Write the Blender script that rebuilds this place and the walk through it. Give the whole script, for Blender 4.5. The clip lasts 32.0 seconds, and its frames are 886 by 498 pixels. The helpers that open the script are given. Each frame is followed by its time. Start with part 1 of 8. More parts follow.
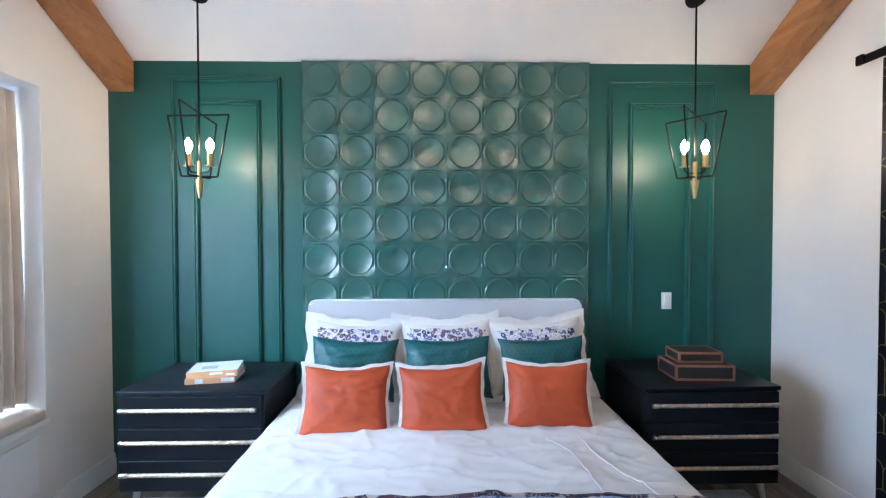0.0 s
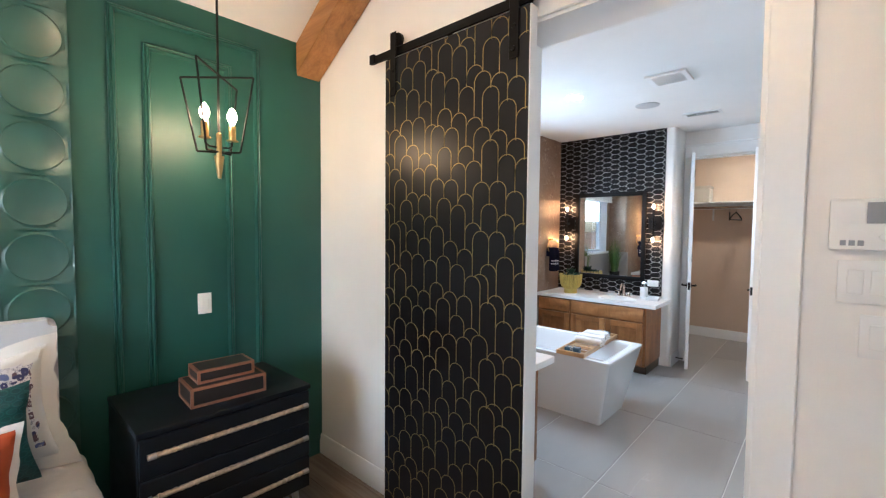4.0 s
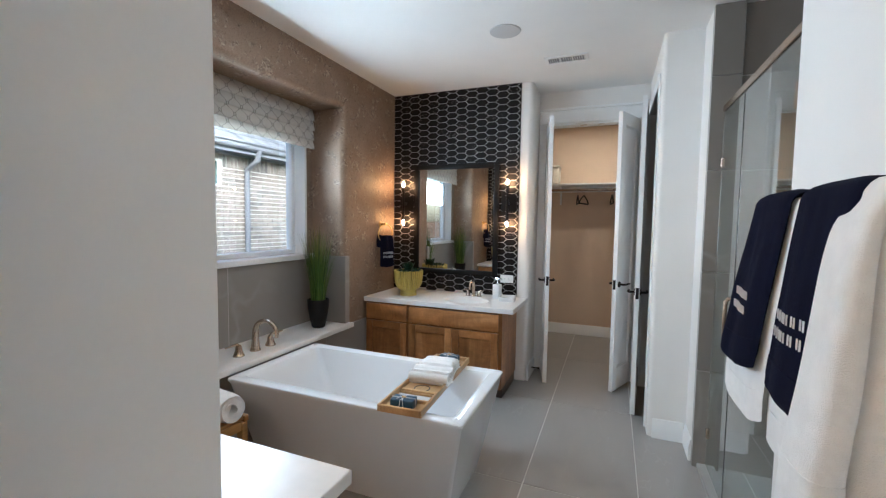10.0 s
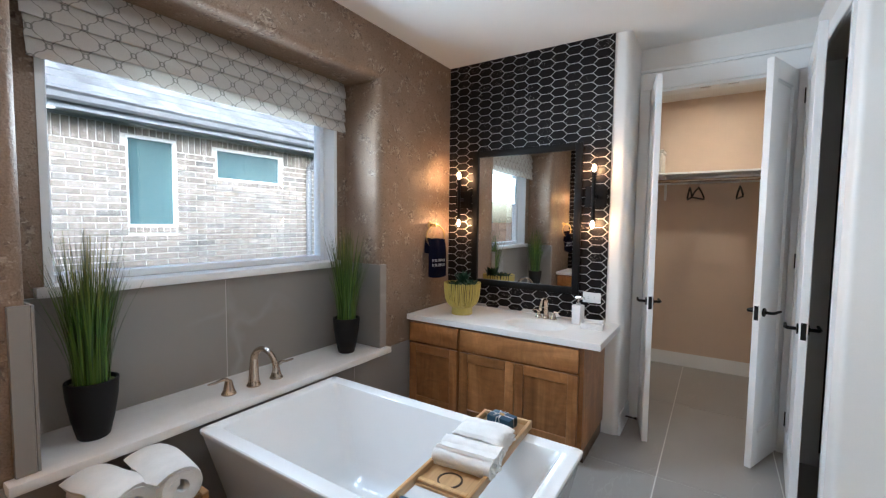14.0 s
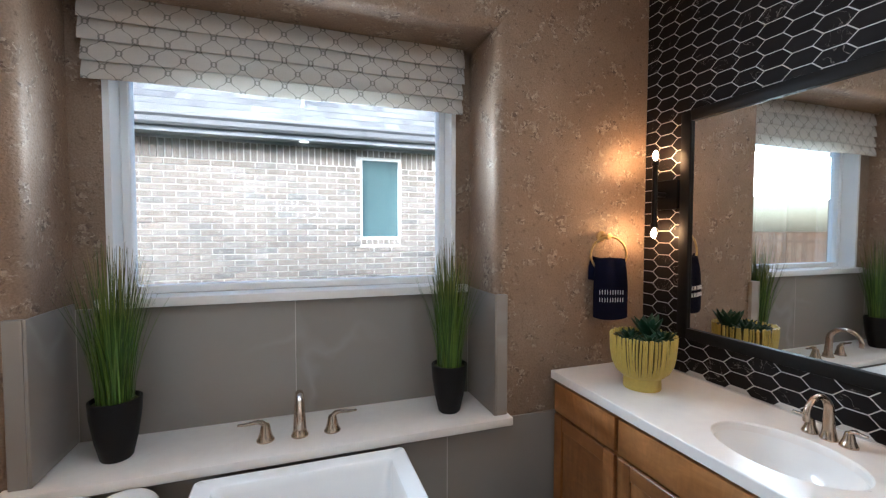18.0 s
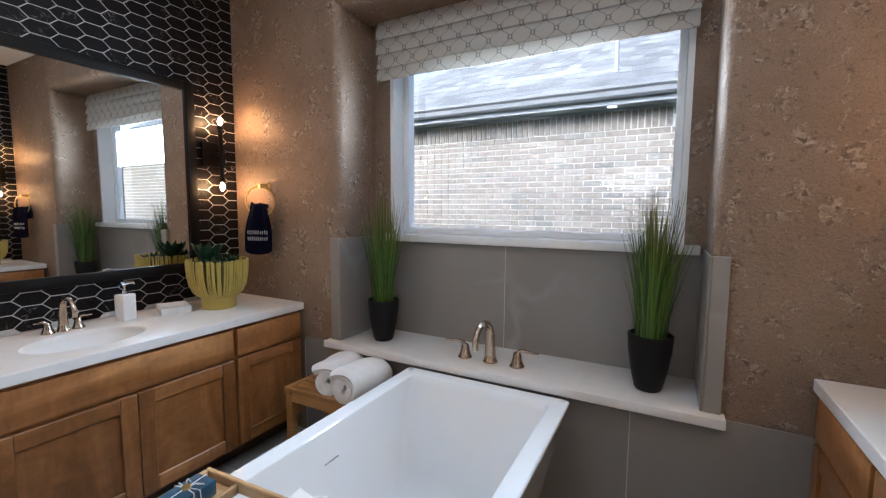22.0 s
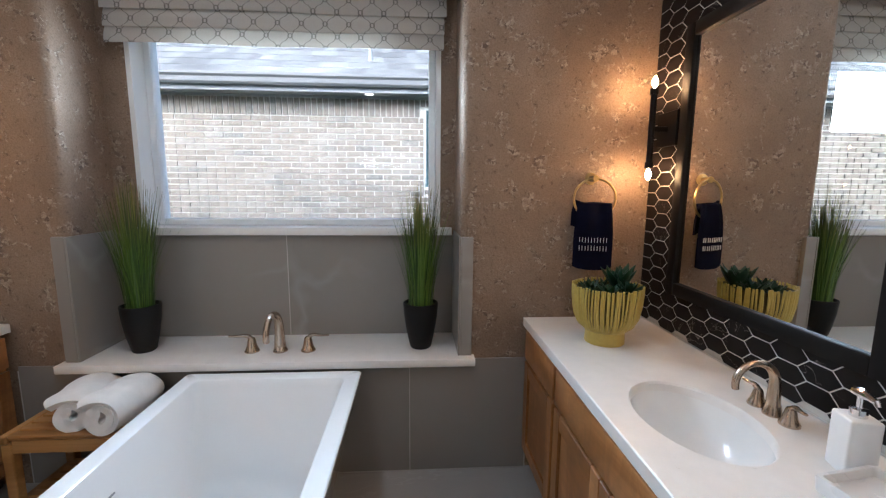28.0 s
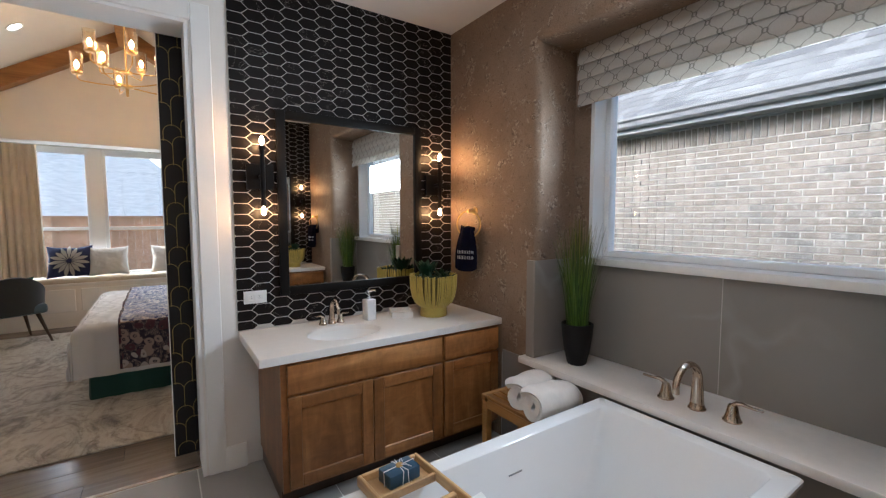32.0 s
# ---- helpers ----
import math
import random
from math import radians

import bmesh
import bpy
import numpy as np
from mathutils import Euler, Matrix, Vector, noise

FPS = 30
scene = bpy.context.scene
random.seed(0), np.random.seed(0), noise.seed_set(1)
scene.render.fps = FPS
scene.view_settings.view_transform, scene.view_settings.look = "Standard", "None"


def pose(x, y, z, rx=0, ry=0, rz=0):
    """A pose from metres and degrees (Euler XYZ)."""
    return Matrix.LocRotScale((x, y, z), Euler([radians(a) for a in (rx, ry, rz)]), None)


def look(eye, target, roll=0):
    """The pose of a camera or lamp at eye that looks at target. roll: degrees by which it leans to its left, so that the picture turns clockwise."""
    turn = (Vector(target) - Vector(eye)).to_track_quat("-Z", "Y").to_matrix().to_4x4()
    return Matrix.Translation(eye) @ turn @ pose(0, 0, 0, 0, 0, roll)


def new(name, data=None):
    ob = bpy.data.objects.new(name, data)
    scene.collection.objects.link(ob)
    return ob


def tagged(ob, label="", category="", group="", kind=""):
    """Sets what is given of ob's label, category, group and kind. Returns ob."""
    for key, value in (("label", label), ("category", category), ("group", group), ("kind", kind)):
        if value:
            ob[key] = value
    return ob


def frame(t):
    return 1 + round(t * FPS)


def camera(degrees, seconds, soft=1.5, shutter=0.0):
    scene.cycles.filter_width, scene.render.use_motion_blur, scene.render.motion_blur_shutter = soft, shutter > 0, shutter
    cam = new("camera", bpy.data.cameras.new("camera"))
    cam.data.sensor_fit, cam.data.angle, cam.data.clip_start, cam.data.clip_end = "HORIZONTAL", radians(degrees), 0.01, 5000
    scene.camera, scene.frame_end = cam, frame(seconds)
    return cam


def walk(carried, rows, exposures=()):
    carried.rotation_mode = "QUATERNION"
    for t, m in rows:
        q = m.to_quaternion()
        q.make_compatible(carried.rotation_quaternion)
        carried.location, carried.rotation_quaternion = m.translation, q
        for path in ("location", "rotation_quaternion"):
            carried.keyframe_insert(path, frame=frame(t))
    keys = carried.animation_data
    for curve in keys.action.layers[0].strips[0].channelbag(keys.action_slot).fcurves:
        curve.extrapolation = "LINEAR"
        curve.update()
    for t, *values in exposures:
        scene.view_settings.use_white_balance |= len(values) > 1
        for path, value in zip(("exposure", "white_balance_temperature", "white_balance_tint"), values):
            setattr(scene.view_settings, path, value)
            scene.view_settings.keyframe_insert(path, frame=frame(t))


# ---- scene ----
cam = camera(92.9, 32.0, soft=1.25)
PATH = [
    (0, (0.473, 0.32, 1.556), (0.513, 2.32, 1.518), -0.1),
    (0.5, (0.489, 0.293, 1.558), (0.641, 2.287, 1.515), -0.1),
    (1, (0.597, 0.324, 1.56), (0.9, 2.3, 1.51), -0.1),
    (1.5, (0.782, 0.321, 1.554), (1.261, 2.261, 1.503), -0.1),
    (2, (0.918, 0.336, 1.545), (1.627, 2.205, 1.489), 0.0),
    (2.5, (0.997, 0.375, 1.556), (1.928, 2.143, 1.478), -0.2),
    (3, (1.061, 0.499, 1.585), (2.197, 2.143, 1.496), 0.1),
    (3.5, (1.105, 0.604, 1.574), (2.434, 2.096, 1.482), 0.3),
    (4, (1.227, 0.614, 1.572), (2.705, 1.958, 1.476), 0.5),
    (4.5, (1.45, 0.654, 1.576), (3.034, 1.87, 1.479), 0.6),
    (6.5, (1.969, 0.941, 1.549), (3.754, 1.837, 1.455), 0.8),
    (7, (2.162, 0.907, 1.557), (3.971, 1.755, 1.463), 0.8),
    (7.5, (2.252, 0.924, 1.55), (4.076, 1.739, 1.452), 0.8),
    (8, (2.381, 0.987, 1.526), (4.209, 1.79, 1.421), 0.7),
    (8.5, (2.515, 1.087, 1.455), (4.355, 1.863, 1.35), 0.8),
    (9, (2.615, 1.133, 1.424), (4.46, 1.896, 1.31), 0.8),
    (9.5, (2.649, 1.18, 1.428), (4.502, 1.923, 1.309), 0.8),
    (10, (2.659, 1.188, 1.475), (4.51, 1.935, 1.348), 0.8),
    (10.5, (2.782, 1.245, 1.468), (4.63, 2.0, 1.348), 0.8),
    (11, (2.938, 1.259, 1.458), (4.77, 2.052, 1.334), 0.7),
    (11.5, (3.009, 1.256, 1.428), (4.817, 2.101, 1.303), 0.7),
    (12, (3.01, 1.254, 1.415), (4.793, 2.151, 1.293), 0.7),
    (12.5, (3.009, 1.232, 1.44), (4.769, 2.172, 1.312), 0.7),
    (13, (3.11, 1.288, 1.434), (4.852, 2.263, 1.312), 0.7),
    (13.5, (3.304, 1.374, 1.444), (5.018, 2.397, 1.324), 0.7),
    (15.5, (3.925, 1.385, 1.516), (5.401, 2.727, 1.382), 0.6),
    (16, (4.077, 1.441, 1.499), (5.458, 2.882, 1.373), 0.5),
    (16.5, (4.288, 1.385, 1.487), (5.533, 2.946, 1.371), 0.4),
    (17, (4.458, 1.411, 1.473), (5.523, 3.1, 1.371), 0.2),
    (17.5, (4.574, 1.504, 1.472), (5.464, 3.293, 1.38), 0.1),
    (18, (4.761, 1.516, 1.469), (5.418, 3.404, 1.388), 0.1),
    (18.5, (4.959, 1.494, 1.473), (5.372, 3.449, 1.389), -0.0),
    (19, (5.043, 1.529, 1.44), (5.245, 3.518, 1.385), 0.3),
    (19.5, (5.069, 1.658, 1.432), (5.003, 3.656, 1.369), 0.4),
    (20, (5.124, 1.725, 1.458), (4.767, 3.691, 1.378), 0.3),
    (20.5, (5.249, 1.772, 1.433), (4.651, 3.678, 1.343), 0.5),
    (21, (5.328, 1.762, 1.387), (4.544, 3.598, 1.267), 0.5),
    (21.5, (5.409, 1.649, 1.348), (4.518, 3.432, 1.194), 0.5),
    (22, (5.499, 1.517, 1.331), (4.56, 3.273, 1.149), 0.4),
    (22.5, (5.579, 1.427, 1.322), (4.621, 3.17, 1.112), 0.3),
    (23, (5.631, 1.352, 1.311), (4.675, 3.094, 1.086), 0.4),
    (23.5, (5.685, 1.327, 1.307), (4.731, 3.068, 1.067), 0.4),
    (24, (5.7, 1.33, 1.315), (4.78, 3.089, 1.073), 0.5),
    (24.5, (5.655, 1.437, 1.334), (4.816, 3.236, 1.089), 0.5),
    (25, (5.612, 1.51, 1.343), (4.952, 3.383, 1.106), 0.7),
    (25.5, (5.58, 1.44, 1.339), (5.157, 3.38, 1.1), 0.6),
    (26, (5.54, 1.381, 1.301), (5.396, 3.364, 1.079), 0.3),
    (26.5, (5.489, 1.345, 1.283), (5.626, 3.328, 1.061), 0.4),
    (28.5, (5.405, 1.359, 1.454), (5.522, 3.333, 1.154), 0.4),
    (29, (5.36, 1.347, 1.482), (5.175, 3.318, 1.197), 0.3),
    (29.5, (5.326, 1.466, 1.39), (4.741, 3.368, 1.188), 0.3),
    (30, (5.309, 1.54, 1.384), (4.365, 3.293, 1.192), 0.3),
    (30.5, (5.328, 1.531, 1.419), (4.119, 3.109, 1.206), -0.3),
    (31, (5.472, 1.535, 1.41), (4.053, 2.932, 1.224), -0.4),
    (31.5, (5.602, 1.569, 1.382), (4.028, 2.795, 1.243), -0.5),
    (32, (5.616, 1.49, 1.421), (3.962, 2.605, 1.276), -0.1),
]
EXPOSURE = [(0.0, 2.7, 4300, 5), (2.0, 2.75, 4550, 6), (3.0, 2.82, 5100, 5), (4.0, 2.93, 5050, 5), (7.0, 2.68, 5150, 5), (10.0, 2.45, 5400, 4), (13.0, 2.56, 5350, 5), (17.0, 2.6, 5600, 6), (20.0, 2.52, 5150, 7), (23.0, 2.4, 5520, 8), (26.0, 2.42, 5530, 8), (29.0, 2.45, 5450, 7), (32.0, 2.15, 5700, 8)]
walk(cam, [(t, look(eye, target, roll)) for t, eye, target, roll in PATH], EXPOSURE)

# ---- daylight: a bright, thinly overcast sky ----
world = bpy.data.worlds.new("sky")
scene.world = world
world.use_nodes = True
wn = world.node_tree.nodes
sky = wn.new("ShaderNodeTexSky")
sky.sky_type, sky.sun_disc = "NISHITA", False
sky.sun_elevation, sky.sun_rotation = radians(28), radians(221)
sky.air_density, sky.dust_density, sky.ozone_density = 1.0, 4.0, 1.0
world.node_tree.links.new(sky.outputs["Color"], wn["Background"].inputs["Color"])
wn["Background"].inputs["Strength"].default_value = 0.15
WINDOW_SKY = 6.6   # daylight through the bathroom window, in watts
SEAT_SKY = 3.7    # daylight through the bedroom windows, in watts
sun_data = bpy.data.lights.new("sun", "SUN")
sun_data.energy, sun_data.angle, sun_data.color = 1.9, radians(70), (1.0, 0.98, 0.95)
sun = new("sun", sun_data)
sun.matrix_world = look((-6.5, -7.5, 5.2), (0, 0, 0))
sky_data = bpy.data.lights.new("window_daylight", "AREA")
sky_data.shape, sky_data.size, sky_data.size_y, sky_data.energy, sky_data.color = "RECTANGLE", 0.95, 0.32, WINDOW_SKY, (0.86, 0.95, 1.0)
sky_data.spread = radians(150)
new("window_daylight", sky_data).matrix_world = look((4.8, 3.65, 1.89), (4.8, 2.0, 1.89))
seat_data = bpy.data.lights.new("seat_daylight", "AREA")
seat_data.shape, seat_data.size, seat_data.size_y, seat_data.energy, seat_data.color = "RECTANGLE", 2.6, 1.6, SEAT_SKY, (0.82, 0.93, 1.0)
new("seat_daylight", seat_data).matrix_world = look((-2.03, 1.265, 1.5), (0.0, 1.265, 1.5))
BULB = 78.0        # radiance of the vanity bulbs
CANDLE = 42.0      # radiance of the pendant bulbs
CHANDELIER = 28.0  # radiance of the chandelier bulbs
DOWN = 2.5        # radiance of the bedroom's recessed lamps
DOWN_CLOSET = 55.0  # radiance of the closet lamp
DOWN_BATH = 70.0  # radiance of the bathroom's recessed lamps

# ---- materials ----
def nodes_of(name):
    m = bpy.data.materials.new(name)
    m.use_nodes = True
    nt = m.node_tree
    return m, nt, nt.nodes["Principled BSDF"]


def node(nt, kind, **inputs):
    n = nt.nodes.new("ShaderNode" + kind)
    for key, value in inputs.items():
        if key in n.inputs:
            n.inputs[key].default_value = value
    return n


def wire(nt, a, b, out=0, into=0):
    nt.links.new(a.outputs[out], b.inputs[into])


def rgba(c):
    return (c[0], c[1], c[2], 1.0)


def ramp(nt, src, stops, out=0):
    r = nt.nodes.new("ShaderNodeValToRGB")
    el = r.color_ramp.elements
    el[0].position, el[0].color = stops[0][0], rgba(stops[0][1])
    el[1].position, el[1].color = stops[-1][0], rgba(stops[-1][1])
    for p, c in stops[1:-1]:
        e = el.new(p)
        e.color = rgba(c)
    wire(nt, src, r, out, "Fac")
    return r


def place(nt, scale=(1, 1, 1), rot=(0, 0, 0)):
    """Object coordinates in metres, shifted piece by piece."""
    t = nt.nodes.new("ShaderNodeTexCoord")
    info = nt.nodes.new("ShaderNodeObjectInfo")
    shift = node(nt, "VectorMath")
    shift.operation = "MULTIPLY"
    shift.inputs[1].default_value = (17.0, 31.0, 11.0)
    wire(nt, info, shift, "Random", 0)
    add = node(nt, "VectorMath")
    wire(nt, t, add, "Object", 0)
    wire(nt, shift, add, 0, 1)
    m = node(nt, "Mapping")
    m.inputs["Scale"].default_value = scale
    m.inputs["Rotation"].default_value = [radians(a) for a in rot]
    wire(nt, add, m, 0, 0)
    return m


def noise_tex(nt, vec, scale, detail=4.0, rough=0.55, distort=0.0):
    n = node(nt, "TexNoise", Scale=scale, Detail=detail, Roughness=rough, Distortion=distort)
    wire(nt, vec, n, 0, "Vector")
    return n


def bump(nt, bsdf, src, strength, depth, out=0):
    b = node(nt, "Bump", Strength=strength, Distance=depth)
    wire(nt, src, b, out, "Height")
    wire(nt, b, bsdf, 0, "Normal")
    return b


def blend(nt, a, b, fac, how="MIX", fac_out=0, a_out=0, b_out=0):
    m = nt.nodes.new("ShaderNodeMixRGB")
    m.blend_type = how
    if isinstance(fac, float):
        m.inputs["Fac"].default_value = fac
    else:
        wire(nt, fac, m, fac_out, "Fac")
    for slot, v, o in (("Color1", a, a_out), ("Color2", b, b_out)):
        if isinstance(v, tuple):
            m.inputs[slot].default_value = rgba(v)
        else:
            wire(nt, v, m, o, slot)
    return m


def arith(nt, how, a, b=None, a_out=0, b_out=0):
    m = nt.nodes.new("ShaderNodeMath")
    m.operation = how
    for i, (v, o) in enumerate(((a, a_out), (b, b_out))):
        if v is None:
            continue
        if isinstance(v, (int, float)):
            m.inputs[i].default_value = v
        else:
            wire(nt, v, m, o, i)
    return m


def plain(name, base, rough=0.5, metal=0.0, vary=0.06, scale=3.0, fine=120.0, relief=0.0006, strength=0.3, stretch=(1, 1, 1), sheen=0.0, coat=0.0):
    """A surface with broad and fine variation of tone, gloss and relief."""
    m, nt, b = nodes_of(name)
    v = place(nt, stretch)
    big = noise_tex(nt, v, scale, 3)
    small = noise_tex(nt, v, fine, 3)
    dark = tuple(c * (1 - vary) for c in base)
    light = tuple(min(1.0, c * (1 + vary)) for c in base)
    col = ramp(nt, big, [(0.3, dark), (0.7, light)])
    fleck = ramp(nt, small, [(0.3, (1 - vary,) * 3), (0.7, (1, 1, 1))])
    mix = blend(nt, col, fleck, 1.0, "MULTIPLY")
    wire(nt, mix, b, 0, "Base Color")
    gl = node(nt, "MapRange")
    gl.inputs["To Min"].default_value, gl.inputs["To Max"].default_value = max(0.02, rough - 0.06), min(1, rough + 0.08)
    wire(nt, big, gl, 0, "Value")
    wire(nt, gl, b, 0, "Roughness")
    b.inputs["Metallic"].default_value = metal
    b.inputs["Sheen Weight"].default_value = sheen
    b.inputs["Coat Weight"].default_value = coat
    bump(nt, b, small, strength, relief)
    return m


def woody(name, dark, mid, light, rough=0.35, axis=0, ring=1.0, coat=0.15, tight=14.0, pore=(0.8, 0.78, 0.75), figure=0.0):
    m, nt, b = nodes_of(name)
    s = [tight] * 3
    s[axis] = 1.1
    v = place(nt, s)
    warp = noise_tex(nt, v, 0.6 * ring, 4, 0.6, 1.2)
    fine_v = [90.0, 90.0, 90.0]
    fine_v[axis] = 3.0
    grain = noise_tex(nt, place(nt, fine_v), 1.0, 3, 0.6)
    col = ramp(nt, warp, [(0.28, dark), (0.5, mid), (0.74, light)])
    g = ramp(nt, grain, [(0.3, pore), (0.65, (1.0, 1.0, 1.0))])
    info = nt.nodes.new("ShaderNodeObjectInfo")
    each = ramp(nt, info, [(0.0, (0.76, 0.74, 0.72)), (0.5, (0.95, 0.95, 0.95)), (1.0, (1.18, 1.17, 1.15))], out="Random")
    both = blend(nt, col, g, 1.0, "MULTIPLY")
    if figure:
        cross = [9.0, 9.0, 9.0]
        cross[axis] = 22.0
        mottle = ramp(nt, noise_tex(nt, place(nt, cross), 0.8, 4, 0.62, 1.4), [(0.32, (1 - figure,) * 3), (0.52, (1.0, 1.0, 1.0)), (0.7, (1 + figure, 1 + figure, 1 + 1.2 * figure))])
        cloud = ramp(nt, noise_tex(nt, place(nt), 5.0, 3, 0.6), [(0.3, (1 - 0.7 * figure,) * 3), (0.7, (1 + 0.5 * figure,) * 3)])
        both = blend(nt, blend(nt, both, mottle, 1.0, "MULTIPLY"), cloud, 1.0, "MULTIPLY")
    wire(nt, blend(nt, both, each, 1.0, "MULTIPLY"), b, 0, "Base Color")
    b.inputs["Roughness"].default_value = rough
    b.inputs["Coat Weight"].default_value = coat
    b.inputs["Coat Roughness"].default_value = 0.3
    bump(nt, b, grain, 0.15, 0.0006)
    return m


def glow(name, colour, strength):
    m, nt, b = nodes_of(name)
    b.inputs["Base Color"].default_value = rgba(colour)
    b.inputs["Emission Color"].default_value = rgba(colour)
    b.inputs["Emission Strength"].default_value = strength
    return m


def clear(name, tint=(1, 1, 1), rough=0.0, ior=1.45):
    m, nt, b = nodes_of(name)
    b.inputs["Base Color"].default_value = rgba(tint)
    b.inputs["Transmission Weight"].default_value = 1.0
    b.inputs["Roughness"].default_value = rough
    b.inputs["IOR"].default_value = ior
    return m


WHITE_WALL = plain("warm white wall paint", (0.8, 0.775, 0.74), 0.6, vary=0.02, fine=220, relief=0.0008, strength=0.25)
CEILING = plain("ceiling paint", (0.8, 0.785, 0.76), 0.75, vary=0.02, fine=180, relief=0.0012, strength=0.3)
TRIM = plain("white satin trim paint", (0.82, 0.82, 0.81), 0.32, vary=0.015, relief=0.0002, strength=0.1)
GREEN = plain("deep green satin paint", (0.017, 0.084, 0.068), 0.43, vary=0.05, fine=260, relief=0.0004, strength=0.12)
PANEL_GREEN = plain("deep green sprayed panel", (0.019, 0.086, 0.07), 0.36, vary=0.04, fine=260, relief=0.0002, strength=0.08)
PANEL_GREEN.node_tree.nodes["Principled BSDF"].inputs["Specular IOR Level"].default_value = 1.0
CLOSET_WALL = plain("beige closet paint", (0.66, 0.51, 0.385), 0.65, vary=0.03, fine=200, relief=0.0008)
BLACK_WOOD = plain("black lacquered wood", (0.008, 0.01, 0.0135), 0.34, vary=0.15, stretch=(1, 1, 6), relief=0.0003, strength=0.15)
BLACK_METAL = plain("matt black metal", (0.007, 0.0065, 0.0065), 0.5, metal=0.0, vary=0.15, relief=0.0002)
BRASS = plain("brushed brass", (0.62, 0.42, 0.17), 0.3, metal=1.0, vary=0.08, stretch=(1, 1, 8), relief=0.0002)
NICKEL = plain("champagne bronze metal", (0.5, 0.4, 0.31), 0.24, metal=1.0, vary=0.06, relief=0.0001)
CHROME = plain("polished chrome", (0.75, 0.75, 0.76), 0.1, metal=1.0, vary=0.03, relief=0.0)
GOLD_PAINT = plain("mustard gold ceramic", (0.5, 0.39, 0.09), 0.42, vary=0.12, fine=60, relief=0.0006)
ROPE = plain("hammered pale gold rod", (0.62, 0.5, 0.36), 0.35, metal=0.6, vary=0.3, scale=40, fine=160, relief=0.002, strength=0.6)
SILVER = plain("brushed silver leg", (0.6, 0.58, 0.54), 0.28, metal=1.0)
CERAMIC = plain("white glazed ceramic", (0.83, 0.83, 0.82), 0.12, vary=0.01, relief=0.0)
ACRYLIC = plain("white gloss acrylic", (0.8, 0.81, 0.82), 0.1, vary=0.012, relief=0.0, coat=0.3)
PLASTIC = plain("white plastic", (0.78, 0.78, 0.77), 0.35, vary=0.01, relief=0.0001)
GRILLE = plain("pale grey grille", (0.5, 0.5, 0.5), 0.5, vary=0.03)
GREY_PLASTIC = plain("grey plastic", (0.25, 0.26, 0.28), 0.3, vary=0.03)
# Near-black fill whose colour stands in for shade in gaps and hollows.
GAP_SHADE = plain("gap shade", (0.02, 0.02, 0.02), 0.8)
BEAM = woody("stained cedar beam", (0.21, 0.086, 0.02), (0.39, 0.178, 0.046), (0.49, 0.245, 0.076), 0.45, axis=1, ring=0.8)
OAK = woody("honey maple cabinet wood", (0.2, 0.082, 0.023), (0.32, 0.14, 0.044), (0.5, 0.25, 0.094), 0.34, axis=1, ring=1.5, tight=6.0, pore=(0.9, 0.89, 0.88), figure=0.17)
OAK_UP = woody("honey maple upright grain", (0.18, 0.073, 0.021), (0.29, 0.125, 0.039), (0.46, 0.228, 0.084), 0.34, axis=2, ring=1.5, tight=6.0, pore=(0.9, 0.89, 0.88), figure=0.17)
BAMBOO = woody("pale bamboo", (0.36, 0.2, 0.08), (0.5, 0.31, 0.14), (0.6, 0.41, 0.21), 0.42, axis=0, ring=0.5)
TEAK = woody("golden teak", (0.26, 0.12, 0.03), (0.4, 0.2, 0.06), (0.52, 0.29, 0.1), 0.42, axis=0, ring=0.6)
PLANK = woody("grey-brown floor plank", (0.135, 0.105, 0.081), (0.23, 0.183, 0.143), (0.31, 0.256, 0.203), 0.26, axis=1, ring=0.7)
# Brightness put into the colour, as this slope faces away from the sun.
FAR_ROOF = plain("brightened far shingle", (0.6, 0.55, 0.49), 0.9, vary=0.14, scale=3, fine=14, stretch=(1, 1, 5), relief=0.01)
FENCE_WOOD = woody("cedar fence board", (0.4, 0.2, 0.12), (0.54, 0.3, 0.19), (0.62, 0.4, 0.27), 0.75, axis=2, coat=0.0)
DARK_LEG = woody("dark walnut leg", (0.03, 0.018, 0.01), (0.06, 0.034, 0.02), (0.09, 0.055, 0.03), 0.35, axis=2)
COPPER_WOOD = plain("copper edged box trim", (0.42, 0.2, 0.12), 0.38, metal=0.5, vary=0.12)

LINEN = plain("white cotton", (0.605, 0.596, 0.58), 0.85, vary=0.03, fine=500, relief=0.0006, sheen=0.3)
DUVET = plain("white cotton sateen", (0.592, 0.592, 0.609), 0.62, vary=0.02, fine=400, relief=0.0004, sheen=0.2)
HEADBOARD = plain("pale grey upholstery", (0.5, 0.51, 0.535), 0.75, vary=0.03, fine=420, relief=0.0006, sheen=0.3)
ORANGE = plain("burnt orange satin", (0.35, 0.054, 0.006), 0.55, vary=0.06, fine=500, relief=0.0003)
SKIRT = plain("dark grey-green bed skirt", (0.018, 0.085, 0.075), 0.85, vary=0.08, fine=300, sheen=0.2)
CURTAIN = plain("natural linen curtain", (0.68, 0.62, 0.53), 0.9, vary=0.08, fine=300, relief=0.0008, sheen=0.3)
CUSHION = plain("oatmeal seat cushion", (0.6, 0.54, 0.45), 0.85, vary=0.05, fine=320, relief=0.0008, sheen=0.2)
DARK_SEAT = plain("charcoal blue chair fabric", (0.02, 0.027, 0.034), 0.75, vary=0.08, fine=300, sheen=0.2)
BLUE_SEAT = plain("slate blue chair fabric", (0.09, 0.14, 0.175), 0.8, vary=0.08, fine=300, sheen=0.3)
